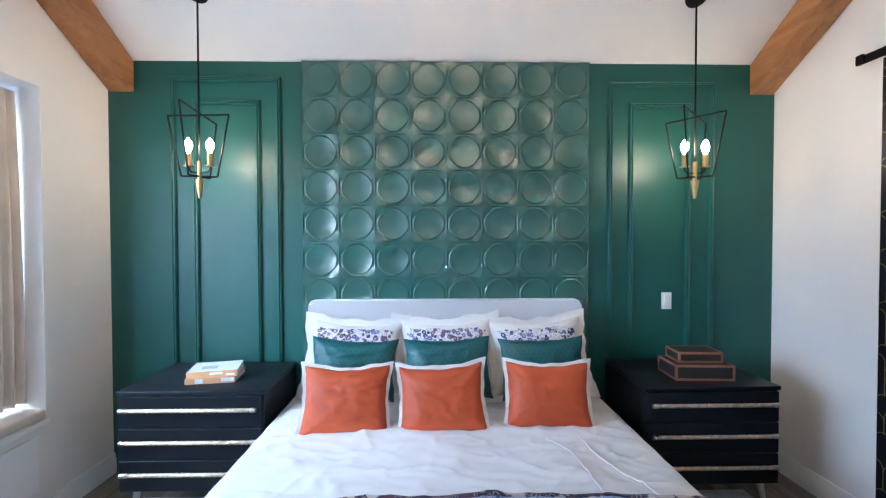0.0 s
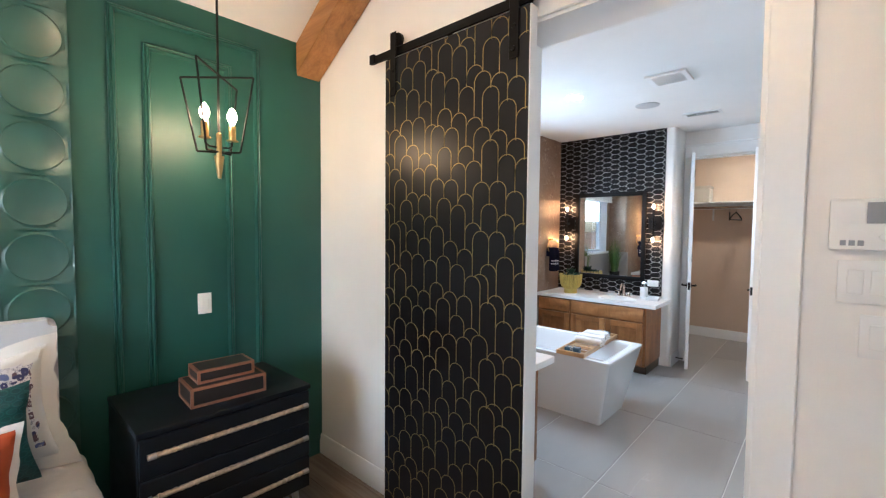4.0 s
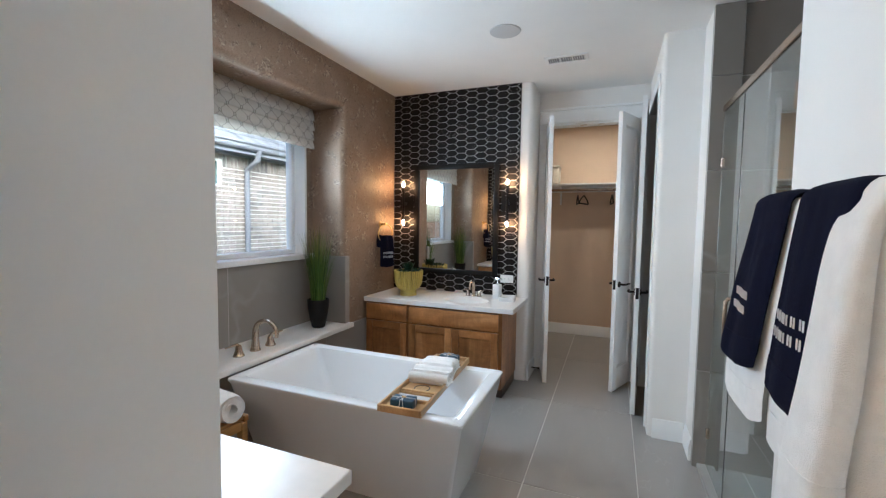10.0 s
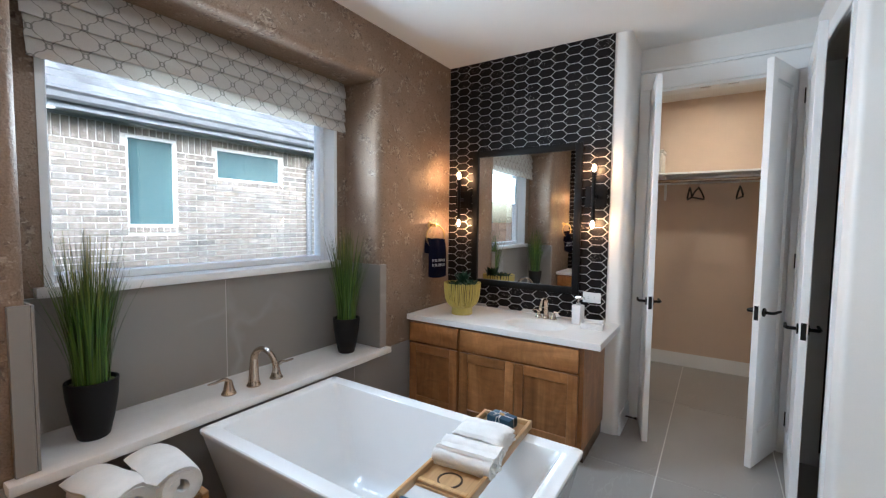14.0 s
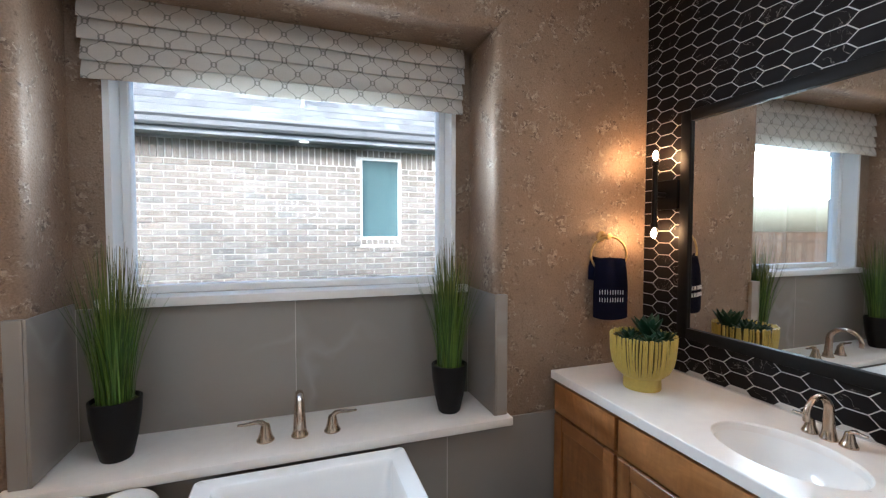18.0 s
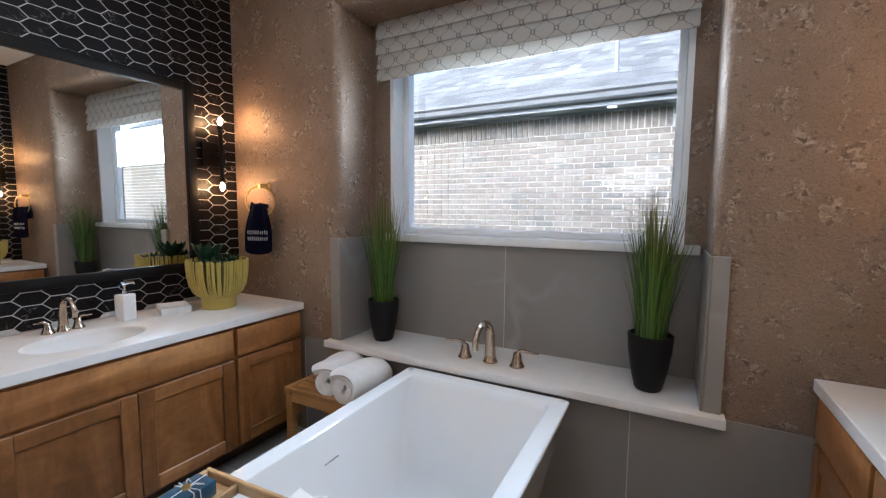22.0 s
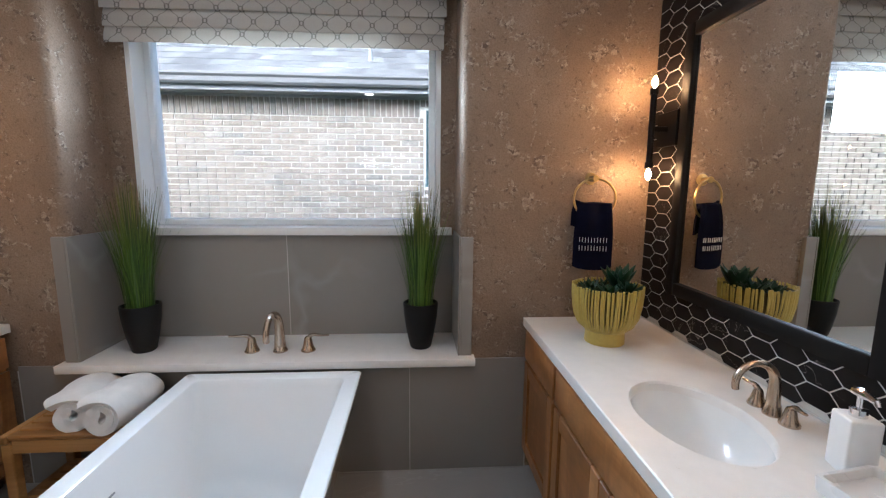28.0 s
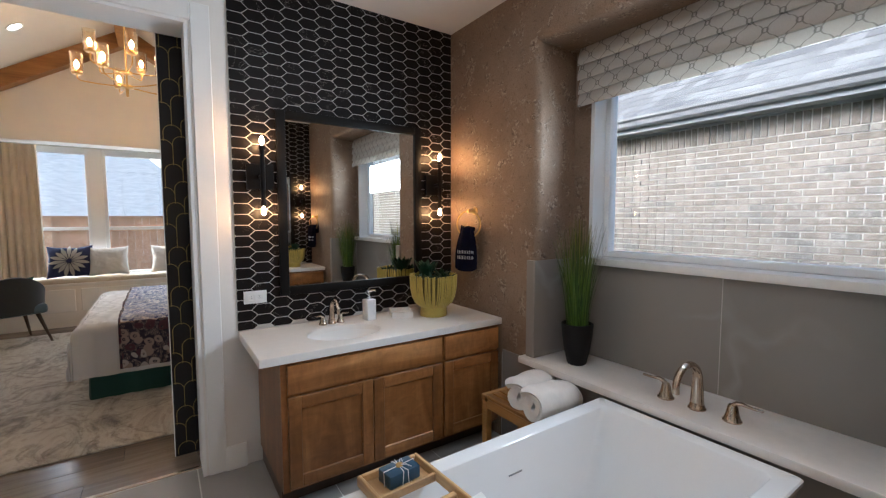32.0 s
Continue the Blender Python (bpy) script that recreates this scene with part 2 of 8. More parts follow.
TEAL_SEAT = plain("teal velvet", (0.01, 0.11, 0.1), 0.7, vary=0.1, fine=300, sheen=0.4)
TERRY = plain("white terry towelling", (0.86, 0.845, 0.82), 0.95, vary=0.05, scale=20, fine=420, relief=0.004, strength=0.8, sheen=0.4)
NAVY = plain("navy terry towelling", (0.0035, 0.0045, 0.016), 0.95, vary=0.15, scale=20, fine=420, relief=0.003, strength=0.7)
THREAD = plain("white embroidery thread", (0.75, 0.75, 0.76), 0.7, vary=0.05)
SOAP_WRAP = plain("deep blue paper wrap", (0.014, 0.06, 0.11), 0.4, vary=0.06)
POT = plain("charcoal planter", (0.010, 0.010, 0.011), 0.5, vary=0.15, relief=0.0005)
SOIL = plain("dry moss", (0.09, 0.1, 0.04), 0.95, vary=0.4, scale=60, relief=0.004, strength=0.8)
SUCCULENT = plain("dark green succulent leaf", (0.012, 0.042, 0.022), 0.45, vary=0.3, scale=30)
LAWN = plain("dry lawn", (0.1, 0.13, 0.05), 0.95, vary=0.3, scale=2, relief=0.02, strength=0.6)
GUTTER = plain("dark slate gutter", (0.125, 0.132, 0.15), 0.6, vary=0.06)
SOFFIT = plain("slate blue soffit paint", (0.25, 0.265, 0.3), 0.6, vary=0.05)
SOFFIT_GLOW = glow("soffit light", (1.0, 0.94, 0.84), 0.6)
MORTAR = plain("pale mortar", (0.74, 0.72, 0.685), 0.9, vary=0.1, scale=12, relief=0.003)
VINYL = plain("white vinyl window", (0.8, 0.81, 0.82), 0.35, vary=0.01)
NB_GLASS = plain("teal reflecting pane", (0.075, 0.135, 0.15), 0.06, vary=0.2, scale=1.0, relief=0.0)
GROUT = plain("light grout", (0.56, 0.53, 0.49), 0.85, vary=0.06, scale=10)
FLOOR_GROUT = plain("pale grey grout", (0.74, 0.73, 0.7), 0.85, vary=0.06, scale=10)
QUARTZ = plain("white quartz", (0.78, 0.76, 0.735), 0.3, vary=0.025, scale=25, fine=400, relief=0.0)
WOVEN_BOX = plain("dark leather panel", (0.02, 0.016, 0.015), 0.4, vary=0.2, fine=300)
PAPER = plain("book pages", (0.66, 0.6, 0.5), 0.8, vary=0.1, stretch=(1, 1, 30))
BOOK_TOP = plain("pale book cover", (0.6, 0.62, 0.64), 0.3, vary=0.1)
BOOK_TAN = plain("tan book cover", (0.44, 0.25, 0.11), 0.4, vary=0.1)
GLASS = clear("window glass", (0.97, 0.99, 0.99))
SHOWER_GLASS = clear("shower glass", (0.86, 0.93, 0.91))
for dull, gloss in ((BLACK_METAL, 0.15), (POT, 0.2), (NAVY, 0.1), (BLACK_WOOD, 0.2), (SUCCULENT, 0.25)):
    dull.node_tree.nodes["Principled BSDF"].inputs["Specular IOR Level"].default_value = gloss
# Amber bulb glow put into the tint of otherwise clear glass.
BULB_GLASS = clear("amber-glow lamp glass", (1, 0.9, 0.74), 0.12)
BULB_WARM = glow("warm filament bulb", (1.0, 0.53, 0.22), BULB)
CANDLE_BULB = glow("warm candle bulb", (1.0, 0.6, 0.29), CANDLE)
CHANDELIER_BULB = glow("warm chandelier bulb", (1.0, 0.6, 0.29), CHANDELIER)
DOWNLIGHT_CLOSET = glow("closet recessed lamp lens", (1.0, 0.82, 0.6), DOWN_CLOSET)
DOWNLIGHT = glow("recessed lamp lens", (1.0, 0.95, 0.89), DOWN)
DOWNLIGHT_BATH = glow("bathroom recessed lamp lens", (1.0, 0.97, 0.94), DOWN_BATH)


def mirror_mat():
    m, nt, b = nodes_of("silvered mirror")
    b.inputs["Base Color"].default_value = (0.86, 0.88, 0.87, 1)
    b.inputs["Metallic"].default_value = 1.0
    b.inputs["Roughness"].default_value = 0.012
    return m


def marble_mat(name, base, vein, rough, scale, width, vary, amount, swirl=1.6, stretch=(1, 1, 1)):
    """Stone with thin wandering veins."""
    m, nt, b = nodes_of(name)
    v = place(nt, stretch)
    cloud = noise_tex(nt, v, scale * 0.6, 5, 0.6, 0.4)
    body = ramp(nt, cloud, [(0.3, tuple(c * (1 - vary) for c in base)), (0.7, tuple(c * (1 + vary) for c in base))])
    w = noise_tex(nt, v, scale, 4, 0.5, swirl)
    dist = arith(nt, "ABSOLUTE", arith(nt, "SUBTRACT", w, 0.5))
    line = ramp(nt, dist, [(0.0, (1, 1, 1)), (width, (0, 0, 0))])
    where = ramp(nt, noise_tex(nt, v, scale * 0.5, 2), [(0.52, (0, 0, 0)), (0.62, (amount,) * 3)])
    fac = blend(nt, line, where, 1.0, "MULTIPLY")
    wire(nt, blend(nt, body, vein, fac), b, 0, "Base Color")
    gl = node(nt, "MapRange")
    gl.inputs["To Min"].default_value, gl.inputs["To Max"].default_value = rough - 0.02, rough + 0.08
    wire(nt, cloud, gl, 0, "Value")
    wire(nt, gl, b, 0, "Roughness")
    return m


MIRROR = mirror_mat()
HEX_TILE = marble_mat("black veined marble tile", (0.009, 0.0075, 0.0075), (0.36, 0.32, 0.28), 0.36, 9.0, 0.006, 0.35, 0.8)
HEX_TILE.node_tree.nodes["Principled BSDF"].inputs["Specular IOR Level"].default_value = 0.13
FLOOR_TILE = marble_mat("grey veined floor tile", (0.345, 0.33, 0.31), (0.48, 0.47, 0.46), 0.27, 2.2, 0.01, 0.045, 0.4, 0.3, (1.0, 3.2, 1.0))
WALL_TILE = marble_mat("grey veined wall tile", (0.252, 0.23, 0.207), (0.42, 0.41, 0.39), 0.3, 0.8, 0.02, 0.1, 0.4, 0.4)


def wallpaper_mat():
    """Brown cork veneer: clusters of torn light and dark flakes on a mottled ground."""
    m, nt, b = nodes_of("cork-look metallic wallpaper")
    v = place(nt)
    cloud = noise_tex(nt, v, 2.6, 5, 0.62)
    body = ramp(nt, cloud, [(0.3, (0.225, 0.152, 0.102)), (0.52, (0.275, 0.192, 0.132)), (0.7, (0.325, 0.235, 0.168))])
    chip = node(nt, "TexVoronoi", Scale=78.0, Randomness=1.0)
    wob = noise_tex(nt, v, 34.0, 3)
    vv = blend(nt, v, wob, 0.045, "ADD", b_out=1)
    wire(nt, vv, chip, 0, "Vector")
    group = noise_tex(nt, v, 10.0, 5, 0.72, 0.6)
    here = ramp(nt, group, [(0.53, (0, 0, 0)), (0.6, (0.72, 0.72, 0.72))])
    tone = ramp(nt, chip, [(0.1, (0.09, 0.058, 0.04)), (0.34, (0.2, 0.14, 0.1)), (0.6, (0.36, 0.285, 0.215)), (0.88, (0.52, 0.43, 0.335))], out="Color")
    col = blend(nt, body, tone, here)
    fine = noise_tex(nt, v, 150.0, 3)
    speck = ramp(nt, fine, [(0.32, (0.78, 0.76, 0.74)), (0.6, (1, 1, 1))])
    pit = ramp(nt, noise_tex(nt, v, 42.0, 3, 0.7), [(0.3, (0.62, 0.58, 0.54)), (0.4, (1, 1, 1))])
    wire(nt, blend(nt, blend(nt, col, speck, 1.0, "MULTIPLY"), pit, 1.0, "MULTIPLY"), b, 0, "Base Color")
    b.inputs["Roughness"].default_value = 0.56
    b.inputs["Metallic"].default_value = 0.24
    high = blend(nt, chip, fine, here, "MULTIPLY")
    bump(nt, b, high, 0.5, 0.003)
    return m


def shade_mat():
    """Woven fabric with an ogee trellis and small rings."""
    m, nt, b = nodes_of("trellis patterned shade fabric")
    t = nt.nodes.new("ShaderNodeTexCoord")
    s = node(nt, "SeparateXYZ")
    wire(nt, t, s, "Object", 0)
    u = arith(nt, "DIVIDE", s, 0.112, a_out=0)
    w = arith(nt, "DIVIDE", s, 0.114, a_out=2)
    fu = arith(nt, "ABSOLUTE", arith(nt, "SUBTRACT", arith(nt, "FRACT", u), 0.5))
    c = arith(nt, "COSINE", arith(nt, "MULTIPLY", w, 6.2832))
    soft = arith(nt, "MULTIPLY", arith(nt, "SIGN", c), arith(nt, "POWER", arith(nt, "ABSOLUTE", c), 0.7))
    half = arith(nt, "ADD", arith(nt, "MULTIPLY", soft, 0.185), 0.25)
    d = arith(nt, "ABSOLUTE", arith(nt, "SUBTRACT", fu, half))
    line = arith(nt, "LESS_THAN", d, 0.026)
    fw = arith(nt, "ABSOLUTE", arith(nt, "SUBTRACT", arith(nt, "FRACT", w), 0.5))
    rings = None
    for cu, cw in ((0.0, 0.0), (0.5, 0.5)):
        du = arith(nt, "SUBTRACT", fu, cu)
        dw = arith(nt, "MULTIPLY", arith(nt, "SUBTRACT", fw, cw), 1.018)
        r = arith(nt, "SQRT", arith(nt, "ADD", arith(nt, "MULTIPLY", du, du), arith(nt, "MULTIPLY", dw, dw)))
        ring = arith(nt, "LESS_THAN", arith(nt, "ABSOLUTE", arith(nt, "SUBTRACT", r, 0.095)), 0.022)
        rings = ring if rings is None else arith(nt, "MAXIMUM", rings, ring)
    v = place(nt)
    weave = noise_tex(nt, v, 350.0, 2)
    ground = ramp(nt, weave, [(0.3, (0.5, 0.465, 0.415)), (0.7, (0.6, 0.565, 0.515))])
    a = blend(nt, ground, (0.17, 0.155, 0.13), arith(nt, "MULTIPLY", line, 0.9))
    wire(nt, blend(nt, a, (0.09, 0.08, 0.07), arith(nt, "MULTIPLY", rings, 0.85)), b, 0, "Base Color")
    b.inputs["Roughness"].default_value = 0.85
    bump(nt, b, weave, 0.2, 0.0008)
    thin = nt.nodes.new("ShaderNodeBsdfTranslucent")
    thin.inputs["Color"].default_value = (0.5, 0.48, 0.44, 1)
    mix = nt.nodes.new("ShaderNodeMixShader")
    mix.inputs[0].default_value = 0.3
    nt.links.new(b.outputs[0], mix.inputs[1])
    nt.links.new(thin.outputs[0], mix.inputs[2])
    out = next(n for n in nt.nodes if n.bl_idname == "ShaderNodeOutputMaterial")
    nt.links.new(mix.outputs[0], out.inputs["Surface"])
    return m


def floral_mat(name, ground, inks, size, cover):
    """Crowded small flower rings and discs on cloth."""
    m, nt, b = nodes_of(name)
    v = place(nt)
    warp = node(nt, "TexNoise", Scale=size * 0.35, Detail=2.0)
    wire(nt, v, warp, 0, "Vector")
    v = blend(nt, v, warp, 1.4 / size, "ADD", b_out=1)
    cell = node(nt, "TexVoronoi", Scale=size)
    wire(nt, v, cell, 0, "Vector")
    tiny = node(nt, "TexVoronoi", Scale=size * 2.6)
    wire(nt, v, tiny, 0, "Vector")
    dots = ramp(nt, tiny, [(0.0, (1, 1, 1)), (0.16, (1, 1, 1)), (0.2, (0, 0, 0)), (0.36, (0, 0, 0)), (0.4, (0.8, 0.8, 0.8)), (0.47, (0.8, 0.8, 0.8)), (0.5, (0, 0, 0))], out="Distance")
    rad = ramp(nt, cell, [(0.0, (1, 1, 1)), (0.09, (1, 1, 1)), (0.12, (0, 0, 0)), (0.17, (0, 0, 0)), (0.2, (1, 1, 1)), (0.46, (1, 1, 1)), (0.5, (0, 0, 0))], out="Distance")
    tone = ramp(nt, cell, [(0.0, inks[0]), (0.35, inks[1]), (0.7, inks[2]), (1.0, inks[0])], out="Color")
    tone.color_ramp.interpolation = "CONSTANT"
    where = ramp(nt, noise_tex(nt, v, size * 0.16, 2), [(cover - 0.04, (0, 0, 0)), (cover + 0.04, (1, 1, 1))])
    fac = blend(nt, rad, where, 1.0, "MULTIPLY")
    under = blend(nt, ground, inks[0], dots)
    wire(nt, blend(nt, under, tone, fac), b, 0, "Base Color")
    b.inputs["Roughness"].default_value = 0.8
    bump(nt, b, noise_tex(nt, v, 400.0, 2), 0.2, 0.0006)
    return m


def rug_mat():
    m, nt, b = nodes_of("mottled grey and cream rug")
    v = place(nt)
    big = noise_tex(nt, place(nt, (1.0, 1.9, 1.0)), 1.9, 9, 0.72, 0.9)
    col = ramp(nt, big, [(0.3, (0.09, 0.085, 0.08)), (0.4, (0.27, 0.235, 0.19)), (0.47, (0.44, 0.4, 0.34)), (0.53, (0.54, 0.51, 0.45)), (0.6, (0.36, 0.31, 0.25)), (0.66, (0.58, 0.56, 0.51))])
    crack = arith(nt, "ABSOLUTE", arith(nt, "SUBTRACT", noise_tex(nt, v, 1.7, 6, 0.6, 1.0), 0.5))
    line = ramp(nt, crack, [(0.0, (0.6, 0.58, 0.56)), (0.03, (1, 1, 1))])
    pile = noise_tex(nt, v, 260.0, 3)
    wire(nt, blend(nt, col, line, 1.0, "MULTIPLY"), b, 0, "Base Color")
    b.inputs["Roughness"].default_value = 0.95
    b.inputs["Sheen Weight"].default_value = 0.3
    bump(nt, b, pile, 0.7, 0.006)
    return m


def brick_mat():
    """Tumbled grey-brown brick with smeared pale mortar on its faces."""
    m, nt, b = nodes_of("pale tumbled brick")
    v = place(nt)
    geo = nt.nodes.new("ShaderNodeNewGeometry")
    info = nt.nodes.new("ShaderNodeObjectInfo")
    pick = arith(nt, "FRACT", arith(nt, "ADD", geo, info, a_out="Random Per Island", b_out="Random"))
    tone = ramp(nt, pick, [(0.0, (0.18, 0.155, 0.138)), (0.3, (0.235, 0.208, 0.188)), (0.55, (0.2, 0.172, 0.152)), (0.78, (0.27, 0.245, 0.225)), (0.92, (0.19, 0.178, 0.17)), (1.0, (0.135, 0.128, 0.124))])
    stain = ramp(nt, noise_tex(nt, v, 13.0, 5, 0.68), [(0.3, (0.62, 0.61, 0.6)), (0.65, (1.1, 1.08, 1.06))])
    lime = ramp(nt, noise_tex(nt, v, 19.0, 6, 0.74), [(0.53, (0, 0, 0)), (0.66, (0.5, 0.5, 0.5))])
    wire(nt, blend(nt, blend(nt, tone, stain, 1.0, "MULTIPLY"), (0.52, 0.5, 0.47), lime), b, 0, "Base Color")
    b.inputs["Roughness"].default_value = 0.9
    bump(nt, b, noise_tex(nt, v, 60.0, 4), 0.6, 0.004)
    return m


def shingle_mat():
    m, nt, b = nodes_of("weathered grey shingle")
    geo = nt.nodes.new("ShaderNodeNewGeometry")
    tone = ramp(nt, geo, [(0.0, (0.07, 0.072, 0.077)), (0.5, (0.115, 0.117, 0.122)), (1.0, (0.17, 0.172, 0.177))], out="Random Per Island")
    fleck = ramp(nt, noise_tex(nt, place(nt), 90.0, 3), [(0.3, (0.75, 0.75, 0.75)), (0.7, (1.05, 1.05, 1.05))])
    wire(nt, blend(nt, tone, fleck, 1.0, "MULTIPLY"), b, 0, "Base Color")
    b.inputs["Roughness"].default_value = 0.92
    return m


def teal_mat():
    """Woven teal satin with rows of small ovals."""
    m, nt, b = nodes_of("teal satin with woven ovals")
    t = nt.nodes.new("ShaderNodeTexCoord")
    s = node(nt, "SeparateXYZ")
    wire(nt, t, s, "Object", 0)
    w = arith(nt, "DIVIDE", s, 0.022, a_out=2)
    row = arith(nt, "MULTIPLY", arith(nt, "FLOOR", w), 0.5)
    u = arith(nt, "ADD", arith(nt, "DIVIDE", s, 0.032, a_out=0), row)
    du = arith(nt, "SUBTRACT", arith(nt, "FRACT", u), 0.5)
    dw = arith(nt, "SUBTRACT", arith(nt, "FRACT", w), 0.5)
    r = arith(nt, "SQRT", arith(nt, "ADD", arith(nt, "MULTIPLY", du, du), arith(nt, "MULTIPLY", dw, dw)))
    ring = ramp(nt, r, [(0.3, (0, 0, 0)), (0.4, (1, 1, 1)), (0.5, (0.2, 0.2, 0.2))])
    wire(nt, blend(nt, (0.007, 0.062, 0.068), (0.014, 0.1, 0.106), ring), b, 0, "Base Color")
    b.inputs["Roughness"].default_value = 0.38
    bump(nt, b, ring, 0.5, 0.002)
    return m


def blade_mat():
    m, nt, b = nodes_of("grass blade green")
    geo = nt.nodes.new("ShaderNodeNewGeometry")
    tone = ramp(nt, geo, [(0.0, (0.022, 0.06, 0.008)), (0.55, (0.06, 0.135, 0.014)), (1.0, (0.15, 0.235, 0.035))], out="Random Per Island")
    t = nt.nodes.new("ShaderNodeTexCoord")
    s = node(nt, "SeparateXYZ")
    wire(nt, t, s, "Object", 0)
    tip = ramp(nt, arith(nt, "DIVIDE", s, 0.75, a_out=2), [(0.66, (1, 1, 1)), (1.0, (1.7, 0.8, 1.1))])
    wire(nt, blend(nt, tone, tip, 1.0, "MULTIPLY"), b, 0, "Base Color")
    b.inputs["Roughness"].default_value = 0.45
    return m


WALLPAPER = wallpaper_mat()
SHADE_CLOTH = shade_mat()
FLORAL = floral_mat("navy and plum floral print", (0.62, 0.61, 0.66), ((0.035, 0.04, 0.13), (0.12, 0.07, 0.1), (0.13, 0.15, 0.34)), 34.0, 0.2)
THROW = floral_mat("dark floral throw", (0.017, 0.016, 0.04), ((0.3, 0.23, 0.21), (0.07, 0.025, 0.045), (0.42, 0.37, 0.36)), 14.0, 0.36)
BLUE_SHEET = floral_mat("blue and white printed quilt", (0.34, 0.38, 0.52), ((0.06, 0.08, 0.22), (0.6, 0.6, 0.64), (0.12, 0.15, 0.34)), 30.0, 0.42)
RUG = rug_mat()
BRICK = brick_mat()
SHINGLE = shingle_mat()
TEAL = teal_mat()
BLADE = blade_mat()


# ---- builders ----
def finish(name, bm, material, parent=None, angle=35):
    me = bpy.data.meshes.new(name)
    bmesh.ops.recalc_face_normals(bm, faces=bm.faces[:])
    bm.to_mesh(me)
    bm.free()
    me.materials.append(material)
    me.polygons.foreach_set("use_smooth", [True] * len(me.polygons))
    me.set_sharp_from_angle(angle=radians(angle))
    ob = new(name, me)
    if parent is not None:
        ob.parent = parent
    return ob


def part(name, bm, material, parent, label=""):
    """One mesh under a thing or under a part."""
    return tagged(finish(name, bm, material, parent), label)


def thing(name, label, category, x=0.0, y=0.0, z=0.0, rz=0.0, group="", kind=""):
    ob = new(name)
    ob.empty_display_size = 0.05
    ob.matrix_world = pose(x, y, z, 0, 0, rz)
    return tagged(ob, label, category, group, kind)


def setting(name, bm, material, label, category="structure"):
    return tagged(finish(name, bm, material), label, category, kind="structure")


def B(*boxes, bev=0.0, seg=1):
    """A bmesh of boxes, each (x0, x1, y0, y1, z0, z1)."""
    bm = bmesh.new()
    for b in boxes:
        add_box(bm, *b, bev=bev, seg=seg)
    return bm


def add_box(bm, x0, x1, y0, y1, z0, z1, bev=0.0, seg=1, edges=None):
    tmp = bmesh.new()
    bmesh.ops.create_cube(tmp, size=1.0)
    for v in tmp.verts:
        v.co = Vector(((x0 + x1) / 2 + v.co.x * (x1 - x0), (y0 + y1) / 2 + v.co.y * (y1 - y0), (z0 + z1) / 2 + v.co.z * (z1 - z0)))
    if bev:
        chosen = [e for e in tmp.edges if edges is None or edges((e.verts[0].co + e.verts[1].co) / 2)]
        bmesh.ops.bevel(tmp, geom=chosen, offset=bev, segments=seg, affect="EDGES", profile=0.5)
    return merge(bm, tmp)


def merge(bm, other, m=None):
    """Adds other's faces to bm, moved by m."""
    if m is not None:
        bmesh.ops.transform(other, matrix=m, verts=other.verts)
    table = {v: bm.verts.new(v.co) for v in other.verts}
    for f in other.faces:
        bm.faces.new([table[v] for v in f.verts])
    other.free()
    return list(table.values())


def lathe(profile, n=28, at=(0, 0, 0), wave=None):
    """A turned shape from (radius, height) pairs; wave(angle, height) scales the radius."""
    bm = bmesh.new()
    rings = []
    for r, z in profile:
        if r < 1e-6:
            rings.append([bm.verts.new((at[0], at[1], at[2] + z))])
            continue
        ring = []
        for i in range(n):
            a = 2 * math.pi * i / n
            k = wave(a, z) if wave else 1.0
            ring.append(bm.verts.new((at[0] + r * k * math.cos(a), at[1] + r * k * math.sin(a), at[2] + z)))
        rings.append(ring)
    for p, q in zip(rings, rings[1:]):
        for i in range(n):
            j = (i + 1) % n
            if len(p) == 1 and len(q) == 1:
                continue
            if len(p) == 1:
                bm.faces.new((p[0], q[i], q[j]))
            elif len(q) == 1:
                bm.faces.new((p[i], p[j], q[0]))
            else:
                bm.faces.new((p[i], p[j], q[j], q[i]))
    return bm


def tube(points, radius, n=10, closed=False, squash=1.0):
    """A round bar along points; radius one number or one for each point."""
    bm = bmesh.new()
    pts = [Vector(p) for p in points]
    rad = radius if isinstance(radius, (list, tuple)) else [radius] * len(pts)
    rings, ref = [], None
    for i, p in enumerate(pts):
        a = pts[i - 1] if i or closed else p
        b = pts[(i + 1) % len(pts)] if i < len(pts) - 1 or closed else p
        d = (b - a).normalized()
        if ref is None:
            ref = Vector((0, 0, 1)) if abs(d.z) < 0.9 else Vector((1, 0, 0))
        side = d.cross(ref).normalized()
        up = side.cross(d).normalized()
        ref = up
        rings.append([bm.verts.new(p + rad[i] * (math.cos(t) * side + squash * math.sin(t) * up)) for t in (2 * math.pi * k / n for k in range(n))])
    count = len(rings)
    for i in range(count if closed else count - 1):
        p, q = rings[i], rings[(i + 1) % count]
        for k in range(n):
            bm.faces.new((p[k], p[(k + 1) % n], q[(k + 1) % n], q[k]))
    if not closed:
        bm.faces.new(rings[0][::-1])
        bm.faces.new(rings[-1])
    return bm


def sheet(fn, nu, nv, thick=0.0):
    """A surface fn(u, v), u and v from 0 to 1, with thickness if given."""
    bm = bmesh.new()
    vs = [[bm.verts.new(fn(i / nu, j / nv)) for j in range(nv + 1)] for i in range(nu + 1)]
    for i in range(nu):
        for j in range(nv):
            bm.faces.new((vs[i][j], vs[i + 1][j], vs[i + 1][j + 1], vs[i][j + 1]))
    if thick:
        bm.normal_update()
        bmesh.ops.solidify(bm, geom=bm.faces[:], thickness=thick)
    return bm


